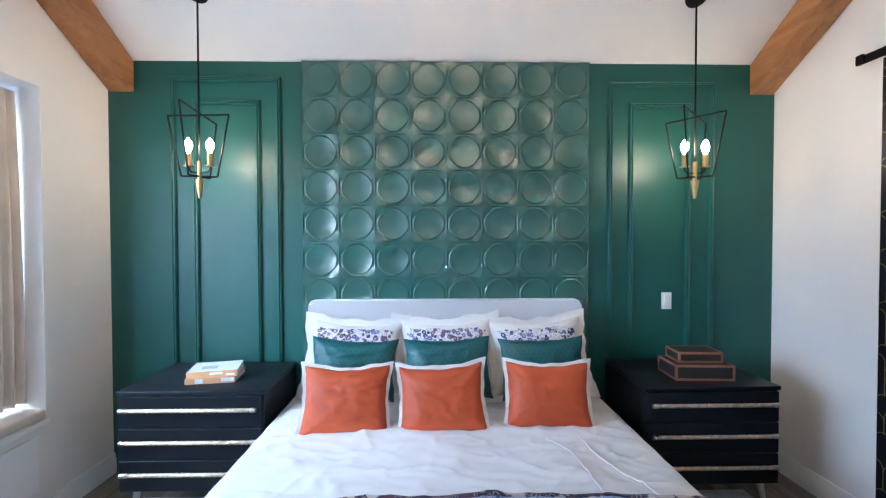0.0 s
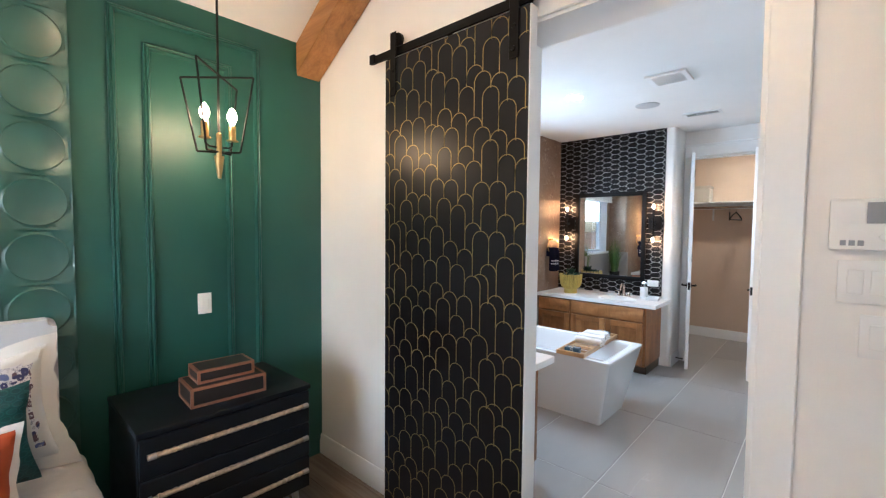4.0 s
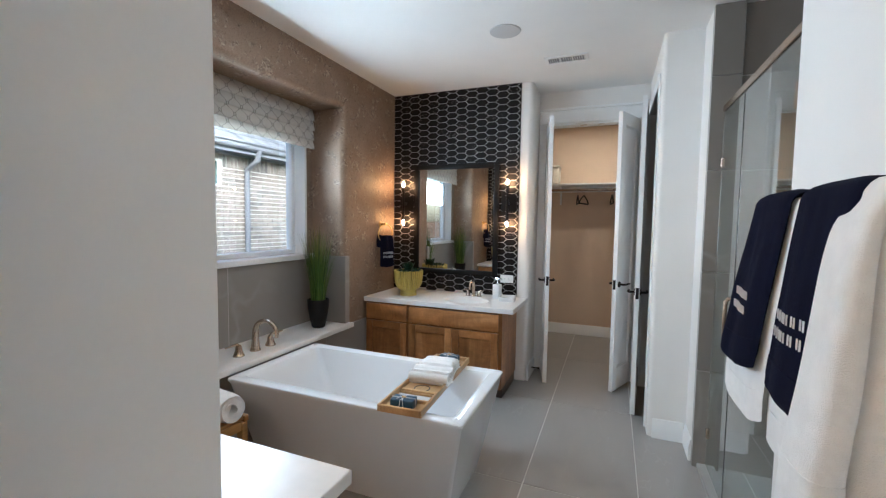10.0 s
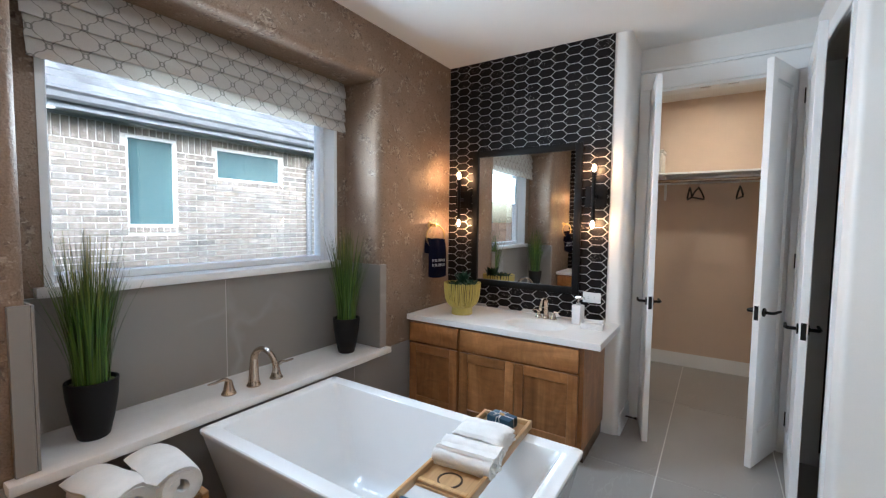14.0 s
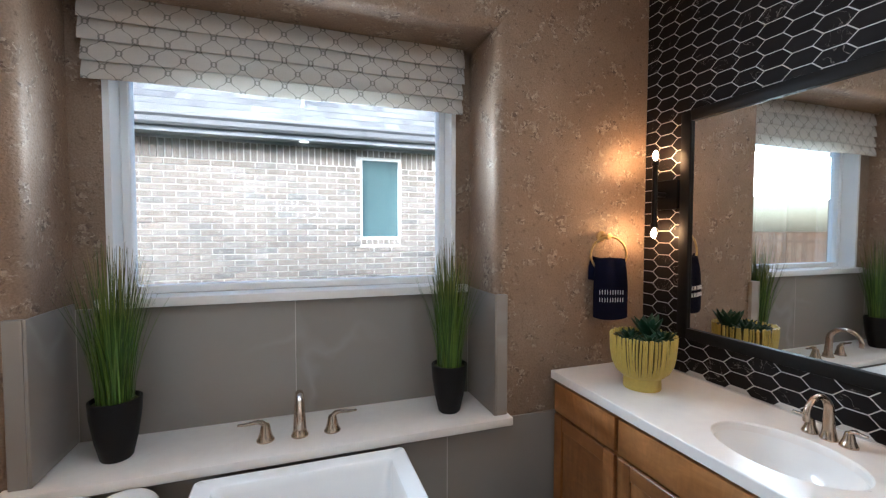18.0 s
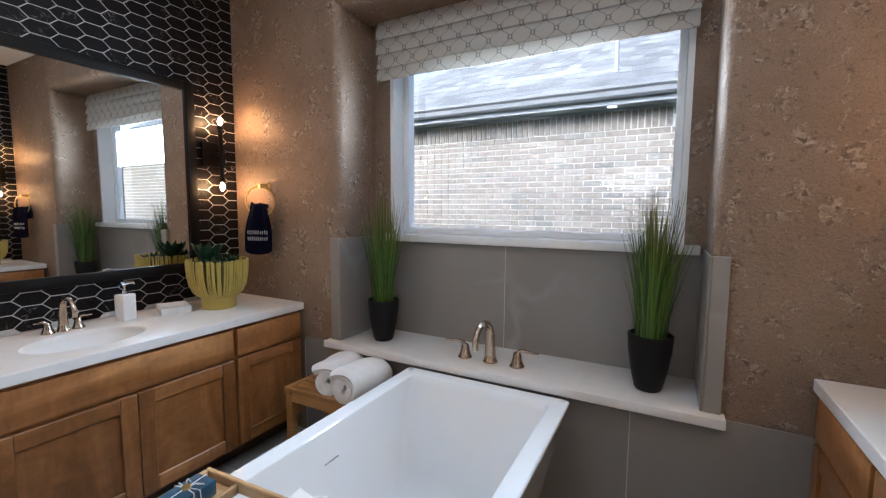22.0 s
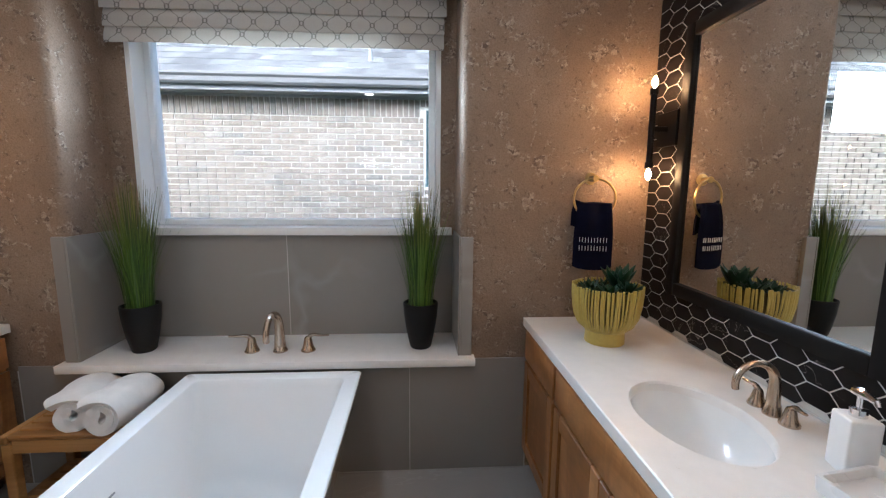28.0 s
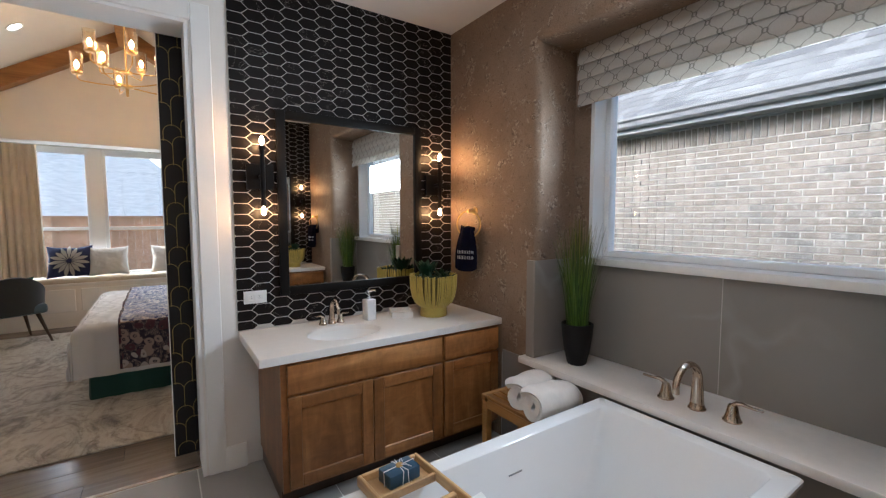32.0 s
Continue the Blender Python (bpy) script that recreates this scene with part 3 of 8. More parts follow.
def padded(fn, nu, nv, thick):
    """A closed quilt: the surface fn and a copy of it let down by its thickness."""
    bm = bmesh.new()
    top = [[bm.verts.new(fn(i / nu, j / nv)) for j in range(nv + 1)] for i in range(nu + 1)]
    for i in range(nu):
        for j in range(nv):
            bm.faces.new((top[i][j], top[i + 1][j], top[i + 1][j + 1], top[i][j + 1]))
    bm.normal_update()
    low = [[bm.verts.new(v.co - (v.normal if v.normal.z >= 0 else -v.normal) * thick) for v in row] for row in top]
    for i in range(nu):
        for j in range(nv):
            bm.faces.new((low[i][j], low[i][j + 1], low[i + 1][j + 1], low[i + 1][j]))
    rim = [(i, 0) for i in range(nu)] + [(nu, j) for j in range(nv)] + [(i, nv) for i in range(nu, 0, -1)] + [(0, j) for j in range(nv, 0, -1)]
    for (a, b), (c, d) in zip(rim, rim[1:] + rim[:1]):
        bm.faces.new((top[a][b], low[a][b], low[c][d], top[c][d]))
    return bm


def prism(outline, z0, z1):
    bm = bmesh.new()
    lo = [bm.verts.new((x, y, z0)) for x, y in outline]
    hi = [bm.verts.new((x, y, z1)) for x, y in outline]
    n = len(outline)
    bm.faces.new(lo[::-1])
    bm.faces.new(hi)
    for i in range(n):
        bm.faces.new((lo[i], lo[(i + 1) % n], hi[(i + 1) % n], hi[i]))
    return bm


def turned(bm, m):
    bmesh.ops.transform(bm, matrix=m, verts=bm.verts)
    return bm


def wobble(x, y, z, s=1.0):
    return noise.noise(Vector((x * s, y * s, z * s)))


# ---- plan of the place, in metres ----
GREEN_Y, EAST_X, EAST_BACK = 3.175, 2.80, 3.03
WEST_X, SOUTH_Y = -1.69, -1.05
RIDGE_Y, EAVE_Z, PITCH = 1.25, 2.755, 0.62
RIDGE_Z = EAVE_Z + PITCH * (GREEN_Y - RIDGE_Y)
DOOR_Y0, DOOR_Y1, DOOR_Z = 0.755, 1.655, 2.44
BATH_Y, BATH_Z, TILE_A, TILE_B = 3.30, 2.743, 3.036, 6.530
NICHE_X0, NICHE_X1, NICHE_Z0, NICHE_Z1, NICHE_Y = 3.90, 5.642, 0.56, 2.41, 3.62
WIN_X0, WIN_X1, WIN_Z0 = 4.03, 5.55, 1.19


def roof_z(y):
    return RIDGE_Z - PITCH * abs(y - RIDGE_Y)


# ---- bedroom shell ----
def gable(x0, x1, holes):
    """A gable wall between x0 and x1 with rectangular holes (y0, y1, z0, z1)."""
    cuts = sorted({SOUTH_Y, RIDGE_Y, GREEN_Y, *(h[0] for h in holes), *(h[1] for h in holes)})
    bm = bmesh.new()
    for a, b in zip(cuts, cuts[1:]):
        mid = (a + b) / 2
        spans, low = [], 0.0
        for h in sorted((h for h in holes if h[0] < mid < h[1]), key=lambda h: h[2]):
            if h[2] > low:
                spans.append((low, h[2], h[2]))
            low = h[3]
        spans.append((low, None, None))
        for z0, z1, _ in spans:
            ta = roof_z(a) if z1 is None else z1
            tb = roof_z(b) if z1 is None else z1
            v = [bm.verts.new(c) for c in ((x0, a, z0), (x1, a, z0), (x1, b, z0), (x0, b, z0), (x0, a, ta), (x1, a, ta), (x1, b, tb), (x0, b, tb))]
            for f in ((0, 1, 2, 3), (7, 6, 5, 4), (0, 4, 5, 1), (1, 5, 6, 2), (2, 6, 7, 3), (3, 7, 4, 0)):
                bm.faces.new([v[i] for i in f])
    bmesh.ops.remove_doubles(bm, verts=bm.verts[:], dist=1e-5)
    return bm


SEAT_Y0, SEAT_Y1, SEAT_Z, SEAT_TOP = -0.16, 2.69, 0.60, 2.405
setting("wall_east", gable(EAST_X, EAST_BACK, [(DOOR_Y0, DOOR_Y1, -0.01, DOOR_Z)]), WHITE_WALL, "warm white painted gable wall with a doorway to the bathroom", "wall")
setting("wall_west", gable(WEST_X - 0.2, WEST_X, [(SEAT_Y0, SEAT_Y1, SEAT_Z, SEAT_TOP)]), WHITE_WALL, "warm white gable wall round a window seat", "wall")
setting("wall_north", B((WEST_X - 0.2, EAST_BACK - 0.002, GREEN_Y, BATH_Y, -0.05, EAVE_Z + 0.3)), GREEN, "deep green painted feature wall behind the bed", "wall")
setting("wall_south", B((WEST_X - 0.2, EAST_BACK, SOUTH_Y - 0.15, SOUTH_Y, -0.05, EAVE_Z + 0.1)), WHITE_WALL, "plain warm white wall", "wall")


def vault():
    bm = bmesh.new()
    for y0, y1 in ((SOUTH_Y - 0.15, RIDGE_Y), (RIDGE_Y, BATH_Y)):
        lo = [(x, y, roof_z(y) + dz) for dz in (0.0, 0.12) for x, y in ((WEST_X - 0.7, y0), (EAST_BACK, y0), (EAST_BACK, y1), (WEST_X - 0.7, y1))]
        v = [bm.verts.new(c) for c in lo]
        for f in ((0, 1, 2, 3), (7, 6, 5, 4), (0, 4, 5, 1), (1, 5, 6, 2), (2, 6, 7, 3), (3, 7, 4, 0)):
            bm.faces.new([v[i] for i in f])
    return bm


setting("ceiling_bedroom", vault(), CEILING, "vaulted white ceiling over the bedroom", "ceiling")


def rafter(x0, x1, name, label):
    """A timber that follows both slopes of the vault along a gable."""
    bm = bmesh.new()
    deep = 0.205
    for y0, y1 in ((SOUTH_Y, RIDGE_Y), (RIDGE_Y, GREEN_Y)):
        v = [bm.verts.new(c) for c in ((x0, y0, roof_z(y0) - deep), (x1, y0, roof_z(y0) - deep), (x1, y1, roof_z(y1) - deep), (x0, y1, roof_z(y1) - deep),
                                       (x0, y0, roof_z(y0) - 0.002), (x1, y0, roof_z(y0) - 0.002), (x1, y1, roof_z(y1) - 0.002), (x0, y1, roof_z(y1) - 0.002))]
        for f in ((0, 1, 2, 3), (7, 6, 5, 4), (0, 4, 5, 1), (1, 5, 6, 2), (2, 6, 7, 3), (3, 7, 4, 0)):
            bm.faces.new([v[i] for i in f])
    bmesh.ops.bevel(bm, geom=[e for e in bm.edges if abs(e.verts[0].co.x - e.verts[1].co.x) < 1e-4], offset=0.006, segments=2, affect="EDGES")
    return tagged(finish(name, bm, BEAM), label, "beam", group="ceiling beams", kind="structure")


rafter(EAST_X - 0.175, EAST_X - 0.003, "beam_east", "stained cedar beam following the gable")
rafter(WEST_X + 0.003, WEST_X + 0.175, "beam_west", "stained cedar beam following the window gable")
setting("ridge_beam", B((WEST_X + 0.18, EAST_X - 0.18, RIDGE_Y - 0.1, RIDGE_Y + 0.1, RIDGE_Z - 0.27, RIDGE_Z - 0.06), bev=0.006), BEAM, "stained cedar ridge beam", "beam")


def skirting(name, runs, label):
    """Baseboard runs: (x0, y0, x1, y1, nx, ny), the face looking along n."""
    bm = bmesh.new()
    prof = ((0.0, 0.0), (0.016, 0.0), (0.016, 0.095), (0.011, 0.105), (0.011, 0.125), (0.006, 0.135), (0.0, 0.135))
    for x0, y0, x1, y1, nx, ny in runs:
        ends = []
        for x, y in ((x0, y0), (x1, y1)):
            ends.append([bm.verts.new((x + nx * (o + 0.001), y + ny * (o + 0.001), z)) for o, z in prof])
        n = len(prof)
        for i in range(n):
            bm.faces.new((ends[0][i], ends[0][(i + 1) % n], ends[1][(i + 1) % n], ends[1][i]))
        bm.faces.new(ends[0])
        bm.faces.new(ends[1][::-1])
    return setting(name, bm, TRIM, label, "baseboard")


skirting("baseboard_bedroom", [(EAST_X, 1.72, EAST_X, GREEN_Y, -1, 0), (EAST_X, SOUTH_Y, EAST_X, 0.655, -1, 0), (WEST_X, SEAT_Y1 + 0.05, WEST_X, GREEN_Y, 1, 0),
                               (WEST_X, SOUTH_Y, WEST_X, SEAT_Y0 - 0.05, 1, 0), (WEST_X, SOUTH_Y, EAST_X, SOUTH_Y, 0, 1)], "white moulded baseboard round the bedroom")

# raised mouldings on the green wall
def moulding(x0, x1, z0, z1):
    bm = bmesh.new()
    prof = ((0.0, 0.0), (0.0, 0.012), (0.006, 0.02), (0.013, 0.014), (0.019, 0.022), (0.027, 0.022), (0.032, 0.01), (0.034, 0.0))
    loops = []
    for o, d in prof:
        loops.append([bm.verts.new((x, GREEN_Y - d - 0.0005, z)) for x, z in ((x0 + o, z0 + o), (x1 - o, z0 + o), (x1 - o, z1 - o), (x0 + o, z1 - o))])
    for p, q in zip(loops, loops[1:]):
        for i in range(4):
            bm.faces.new((p[i], p[(i + 1) % 4], q[(i + 1) % 4], q[i]))
    return bm


north_trim = thing("trim_green_wall", "deep green picture-frame mouldings on the feature wall", "trim", kind="structure")
for x0, x1, z0, z1 in ((-1.278, -0.55, 0.2, 2.65), (-1.13, -0.687, 0.34, 2.497), (1.656, 2.382, 0.2, 2.63), (1.796, 2.22, 0.34, 2.487)):
    part("moulding", moulding(x0, x1, z0, z1), GREEN, north_trim)

# doorway lining and casing
bm = B((EAST_X - 0.002, EAST_BACK + 0.002, DOOR_Y1 - 0.018, DOOR_Y1 - 0.001, 0, DOOR_Z), (EAST_X - 0.002, EAST_BACK + 0.002, DOOR_Y0 + 0.001, DOOR_Y0 + 0.018, 0, DOOR_Z),
       (EAST_X - 0.002, EAST_BACK + 0.002, DOOR_Y0 + 0.018, DOOR_Y1 - 0.018, DOOR_Z - 0.018, DOOR_Z - 0.001))
add_box(bm, EAST_X - 0.018, EAST_X - 0.002, DOOR_Y1 - 0.004, DOOR_Y1 + 0.06, 0, DOOR_Z + 0.09, bev=0.004)
add_box(bm, EAST_X - 0.018, EAST_X - 0.002, DOOR_Y0 - 0.095, DOOR_Y0 + 0.004, 0, DOOR_Z + 0.09, bev=0.004)
add_box(bm, EAST_X - 0.017, EAST_X - 0.002, DOOR_Y0, DOOR_Y1, DOOR_Z - 0.004, DOOR_Z + 0.09, bev=0.004)
add_box(bm, EAST_BACK + 0.002, EAST_BACK + 0.012, DOOR_Y1 + 0.01, DOOR_Y1 + 0.1, 0, DOOR_Z + 0.09, bev=0.004)
add_box(bm, EAST_BACK + 0.002, EAST_BACK + 0.016, DOOR_Y0 + 0.018, DOOR_Y1 + 0.01, DOOR_Z - 0.004, DOOR_Z + 0.09, bev=0.004)
setting("trim_doorway", bm, TRIM, "white painted lining and casing of the bathroom doorway", "door casing")

# ---- bathroom shell ----
def edge_sel(*tests):
    return lambda c: any(all(abs(c[i] - v) < 1e-4 for i, v in t) for t in tests)


bm = bmesh.new()
add_box(bm, EAST_BACK - 0.001, NICHE_X0, BATH_Y, NICHE_Y + 0.2, -0.05, 2.9, bev=0.05, seg=6, edges=edge_sel(((0, NICHE_X0), (1, BATH_Y))))
add_box(bm, NICHE_X1, 8.6, BATH_Y, NICHE_Y + 0.2, -0.05, 2.9, bev=0.05, seg=6, edges=edge_sel(((0, NICHE_X1), (1, BATH_Y))))
add_box(bm, NICHE_X0 - 0.045, NICHE_X1 + 0.045, BATH_Y + 0.0005, NICHE_Y + 0.199, NICHE_Z1, 2.9, bev=0.05, seg=6, edges=edge_sel(((2, NICHE_Z1), (1, BATH_Y + 0.0005))))
add_box(bm, NICHE_X0 - 0.001, NICHE_X1 + 0.001, BATH_Y + 0.02, NICHE_Y + 0.2, -0.05, NICHE_Z0)
add_box(bm, NICHE_X0 - 0.001, WIN_X0, NICHE_Y, NICHE_Y + 0.2, NICHE_Z0, NICHE_Z1 + 0.001)
add_box(bm, WIN_X1, NICHE_X1 + 0.001, NICHE_Y, NICHE_Y + 0.2, NICHE_Z0, NICHE_Z1 + 0.001)
add_box(bm, WIN_X0, WIN_X1, NICHE_Y, NICHE_Y + 0.2, NICHE_Z0, WIN_Z0 - 0.04)
add_box(bm, WIN_X0, WIN_X1, NICHE_Y, NICHE_Y + 0.2, NICHE_Z1 - 0.03, NICHE_Z1 + 0.001)
setting("wall_bath_north", bm, WALLPAPER, "brown cork-look wallpapered wall with a deep window recess", "wall")

bm = bmesh.new()
add_box(bm, TILE_B + 0.004, 6.70, 1.90, BATH_Y - 0.0005, -0.05, BATH_Z + 0.01, bev=0.04, seg=4, edges=edge_sel(((0, TILE_B + 0.004), (1, 1.90))))
setting("wall_bath_east", bm, WHITE_WALL, "white bathroom wall with a rounded end beside the closet", "wall")
CLOSET_X, CL_Y0, CL_Y1 = 6.93, 0.99, 1.83
setting("wall_closet", B((CLOSET_X, 7.05, 0.8, CL_Y0, -0.05, BATH_Z), (CLOSET_X, 7.05, CL_Y1, 2.0, -0.05, BATH_Z), (CLOSET_X, 7.05, CL_Y0, CL_Y1, 2.44, BATH_Z),
                         (6.70, CLOSET_X, 1.90, 2.02, -0.05, BATH_Z)), WHITE_WALL, "white wall round the closet doorway", "wall")
WC_X0, WC_X1, WC_Y = 6.02, 6.84, 0.92
bm = B((5.995, WC_X0, WC_Y - 0.12, WC_Y - 0.001, -0.05, BATH_Z), (WC_X1, CLOSET_X, WC_Y - 0.12, WC_Y, -0.05, BATH_Z), (WC_X0, WC_X1, WC_Y - 0.12, WC_Y, 2.44, BATH_Z))
setting("wall_toilet_room", bm, WHITE_WALL, "white wall with the toilet room doorway", "wall")
bm = bmesh.new()
add_box(bm, 5.86, 5.995, 0.45, WC_Y, -0.05, BATH_Z, bev=0.025, seg=3, edges=edge_sel(((0, 5.86), (1, WC_Y))))
add_box(bm, 5.60, 5.86, 0.45, 0.685, -0.05, BATH_Z - 0.001, bev=0.02, seg=3, edges=edge_sel(((0, 5.60), (1, 0.685))))
setting("wall_pier", bm, WHITE_WALL, "white stepped pier between shower and toilet room", "wall")
bm = bmesh.new()
add_box(bm, EAST_BACK, 4.40, 0.53, 0.65, -0.05, BATH_Z, bev=0.02, seg=3, edges=edge_sel(((0, 4.40), (1, 0.65))))
setting("wall_towel", bm, WHITE_WALL, "white wall carrying the towel bar", "wall")
setting("wall_shower", B((4.28, 5.86, -0.75, -0.63, -0.05, BATH_Z), (4.28, 4.395, -0.63, 0.53, -0.05, BATH_Z), (5.605, 5.86, -0.63, 0.45, -0.05, BATH_Z)), GROUT, "grouted walls behind the shower tiles", "wall")
# The room's darkness is put into this wall's colour.
setting("wall_toilet_back", B((5.86, 7.05, -0.75, -0.63, -0.05, BATH_Z), (7.05, 7.17, -0.75, 0.8, -0.05, BATH_Z)), GAP_SHADE, "back wall of the toilet room, coloured near-black for shade", "wall")
setting("wall_closet_inner", B((8.5, 8.62, 0.1, 2.7, -0.05, BATH_Z), (7.05, 8.5, 2.6, 2.7, -0.05, BATH_Z), (7.17, 8.5, 0.1, 0.2, -0.05, BATH_Z),
                               (7.051, 7.06, 0.8, CL_Y0, -0.05, BATH_Z), (7.051, 7.06, CL_Y1, 2.6, -0.05, BATH_Z), (7.051, 7.06, CL_Y0, CL_Y1, 2.44, BATH_Z)), CLOSET_WALL, "beige painted closet walls", "wall")
setting("ceiling_bathroom", B((EAST_BACK, 8.62, -0.75, NICHE_Y + 0.2, BATH_Z, BATH_Z + 0.12)), CEILING, "flat white bathroom ceiling", "ceiling")
skirting("baseboard_bathroom", [(EAST_BACK, 0.665, EAST_BACK, DOOR_Y0, 1, 0), (EAST_BACK + 0.017, 0.65, 4.38, 0.65, 0, 1), (5.86, 0.70, 5.86, 0.89, -1, 0), (5.62, 0.685, 5.845, 0.685, 0, 1),
                                (EAST_BACK, DOOR_Y1 + 0.095, EAST_BACK, 1.86, 1, 0), (6.55, 1.90, 6.90, 1.90, 0, -1), (8.5, 0.2, 8.5, 2.6, -1, 0), (7.06, 2.6, 8.48, 2.6, 0, -1)], "white moulded baseboard in bathroom and closet")

# ---- floors ----
floor_bed = setting("floor_bedroom", B((WEST_X - 0.6, 2.90, SOUTH_Y - 0.15, GREEN_Y, -0.08, -0.006)), GAP_SHADE, "grey-brown wood plank floor", "floor")
floor_bath = setting("floor_bathroom", B((2.915, 8.62, -0.75, NICHE_Y, -0.08, -0.003)), FLOOR_GROUT, "large grey stone-look floor tiles with pale grout", "floor")
setting("threshold", B((2.895, 2.92, DOOR_Y0 + 0.02, DOOR_Y1 - 0.02, -0.01, 0.004), bev=0.002), NICKEL, "thin metal threshold strip in the doorway", "threshold")
setting("ground", B((-400, 400, -400, 400, -0.35, -0.3)), LAWN, "dry lawn outside the house", "ground")
setting("house_skirt", B((WEST_X - 0.75, 8.75, SOUTH_Y - 0.4, SOUTH_Y - 0.16, -0.3, 2.7), (8.63, 8.8, -1.4, NICHE_Y + 0.2, -0.3, 2.9)), MORTAR, "outer face of the house", "wall")


def box_piece(name, dx, dy, dz, bev, material):
    """A shared mesh for a piece of that size, centred in x and y, its top at 0."""
    bm = bmesh.new()
    add_box(bm, -dx / 2, dx / 2, -dy / 2, dy / 2, -dz, 0, bev=bev)
    me = bpy.data.meshes.new(name)
    bm.to_mesh(me)
    bm.free()
    me.materials.append(material)
    return me


def piece(name, me, parent, x, y, z, rx=0, ry=0, rz=0):
    ob = new(name, me)
    ob.parent = parent
    ob.matrix_local = pose(x, y, z, rx, ry, rz)
    return ob


# ---- bathroom: window recess, deck and tiling ----
deck = setting("tub_deck", B((3.82, 5.712, 3.24, NICHE_Y - 0.002, 0.562, 0.60), bev=0.004, seg=2), QUARTZ, "white quartz deck ledge along the window recess", "ledge")
setting("window_sill", B((3.985, 5.622, 3.575, NICHE_Y + 0.1, 1.15, WIN_Z0), bev=0.004, seg=2), QUARTZ, "white window sill above the grey tiles", "sill")
setting("trim_window_jamb", B((WIN_X0 - 0.012, WIN_X0 + 0.012, NICHE_Y - 0.004, NICHE_Y + 0.12, WIN_Z0, NICHE_Z1), (WIN_X1 - 0.012, WIN_X1 + 0.012, NICHE_Y - 0.004, NICHE_Y + 0.12, WIN_Z0, NICHE_Z1)), TRIM, "white painted window jambs", "trim")
win = thing("window_1", "white framed picture window over the tub", "window", (WIN_X0 + WIN_X1) / 2, NICHE_Y + 0.12, WIN_Z0, kind="structure")
hw, hz = (WIN_X1 - WIN_X0) / 2 - 0.012, NICHE_Z1 - WIN_Z0 - 0.03
bm = bmesh.new()
for x0, x1, z0, z1 in ((-hw, -hw + 0.035, 0, hz), (hw - 0.035, hw, 0, hz), (-hw + 0.035, hw - 0.035, 0, 0.035), (-hw + 0.035, hw - 0.035, hz - 0.035, hz)):
    add_box(bm, x0, x1, -0.02, 0.05, z0, z1, bev=0.004)
part("window_frame", bm, VINYL, win)
pane = part("pane", B((-hw + 0.03, hw - 0.03, 0.012, 0.018, 0.03, hz - 0.03)), GLASS, win, "clear glass pane")
pane.visible_shadow = False


def shade():
    """A raised roman shade in four soft folds that lap over one another."""
    x0, x1, top, folds = 3.965, 5.585, 2.405, 4
    e = thing("roman_shade", "raised roman shade in pale trellis-patterned fabric over the window", "window shade", (x0 + x1) / 2, NICHE_Y, 2.06)
    w = (x1 - x0) / 2
    part("headrail", B((-w + 0.01, w - 0.01, -0.04, -0.012, 0.31, 0.338)), TRIM, e)
    for k in range(folds):
        zt = 0.345 - k * 0.082
        drop = 0.102 if k < folds - 1 else 0.094
        inset = 0.006 * k - 0.004 * (k % 2)

        def surf(u, v, zt=zt, drop=drop, k=k, inset=inset):
            x = -w + inset + 2 * (w - inset) * u
            sag = 0.0035 * math.sin(u * math.pi * 3 + k) + 0.003 * wobble(x * 2.6, k * 3.1, 2.0)
            y = -0.044 - 0.003 * k - 0.025 * math.sin(v * math.pi * 0.54) + 0.004 * wobble(x * 2.2, k * 3.1, v)
            return Vector((x, y, zt - drop * v - sag * v))

        part("fold", sheet(surf, 60, 8, 0.0025), SHADE_CLOTH, e)


shade()


def tile_panel(parent, x0, x1, y0, y1, z0, z1, material=WALL_TILE):
    """One slab of tile filling that box."""
    bm = bmesh.new()
    add_box(bm, x0, x1, y0, y1, z0, z1, bev=0.0015)
    return part("tile", bm, material, parent)


surround = thing("tile_surround", "large grey stone-look tiles lining the window recess and tub wall", "tile", kind="structure")
J = 0.0015
part("backing", B((NICHE_X0, NICHE_X1, NICHE_Y - 0.0108, NICHE_Y - 0.001, 0.60, 1.15), (3.625, 5.98, BATH_Y - 0.0118, BATH_Y - 0.001, 0.0, 0.561)), GROUT, surround, "pale grout")
for x0, x1 in ((NICHE_X0 + 0.011, 4.752 - J), (4.752 + J, NICHE_X1 - 0.011)):
    tile_panel(surround, x0, x1, NICHE_Y - 0.012, NICHE_Y - 0.0045, 0.602, 1.149)
tile_panel(surround, NICHE_X0 + 0.0005, NICHE_X0 + 0.01, BATH_Y - 0.022, NICHE_Y - 0.013, 0.602, 1.175)
tile_panel(surround, NICHE_X1 - 0.01, NICHE_X1 - 0.0005, BATH_Y - 0.022, NICHE_Y - 0.013, 0.602, 1.175)
tile_panel(surround, 3.845, NICHE_X0 + 0.0005 - 0.001, BATH_Y - 0.022, BATH_Y - 0.0005, 0.602, 1.175)
tile_panel(surround, NICHE_X1 + 0.0005, 5.698, BATH_Y - 0.022, BATH_Y - 0.0005, 0.602, 1.175)
for x0, x1 in ((3.63, 4.20 - J), (4.20 + J, 5.40 - J), (5.40 + J, 5.975)):
    tile_panel(surround, x0, x1, BATH_Y - 0.013, BATH_Y - 0.0045, 0.004, 0.583)


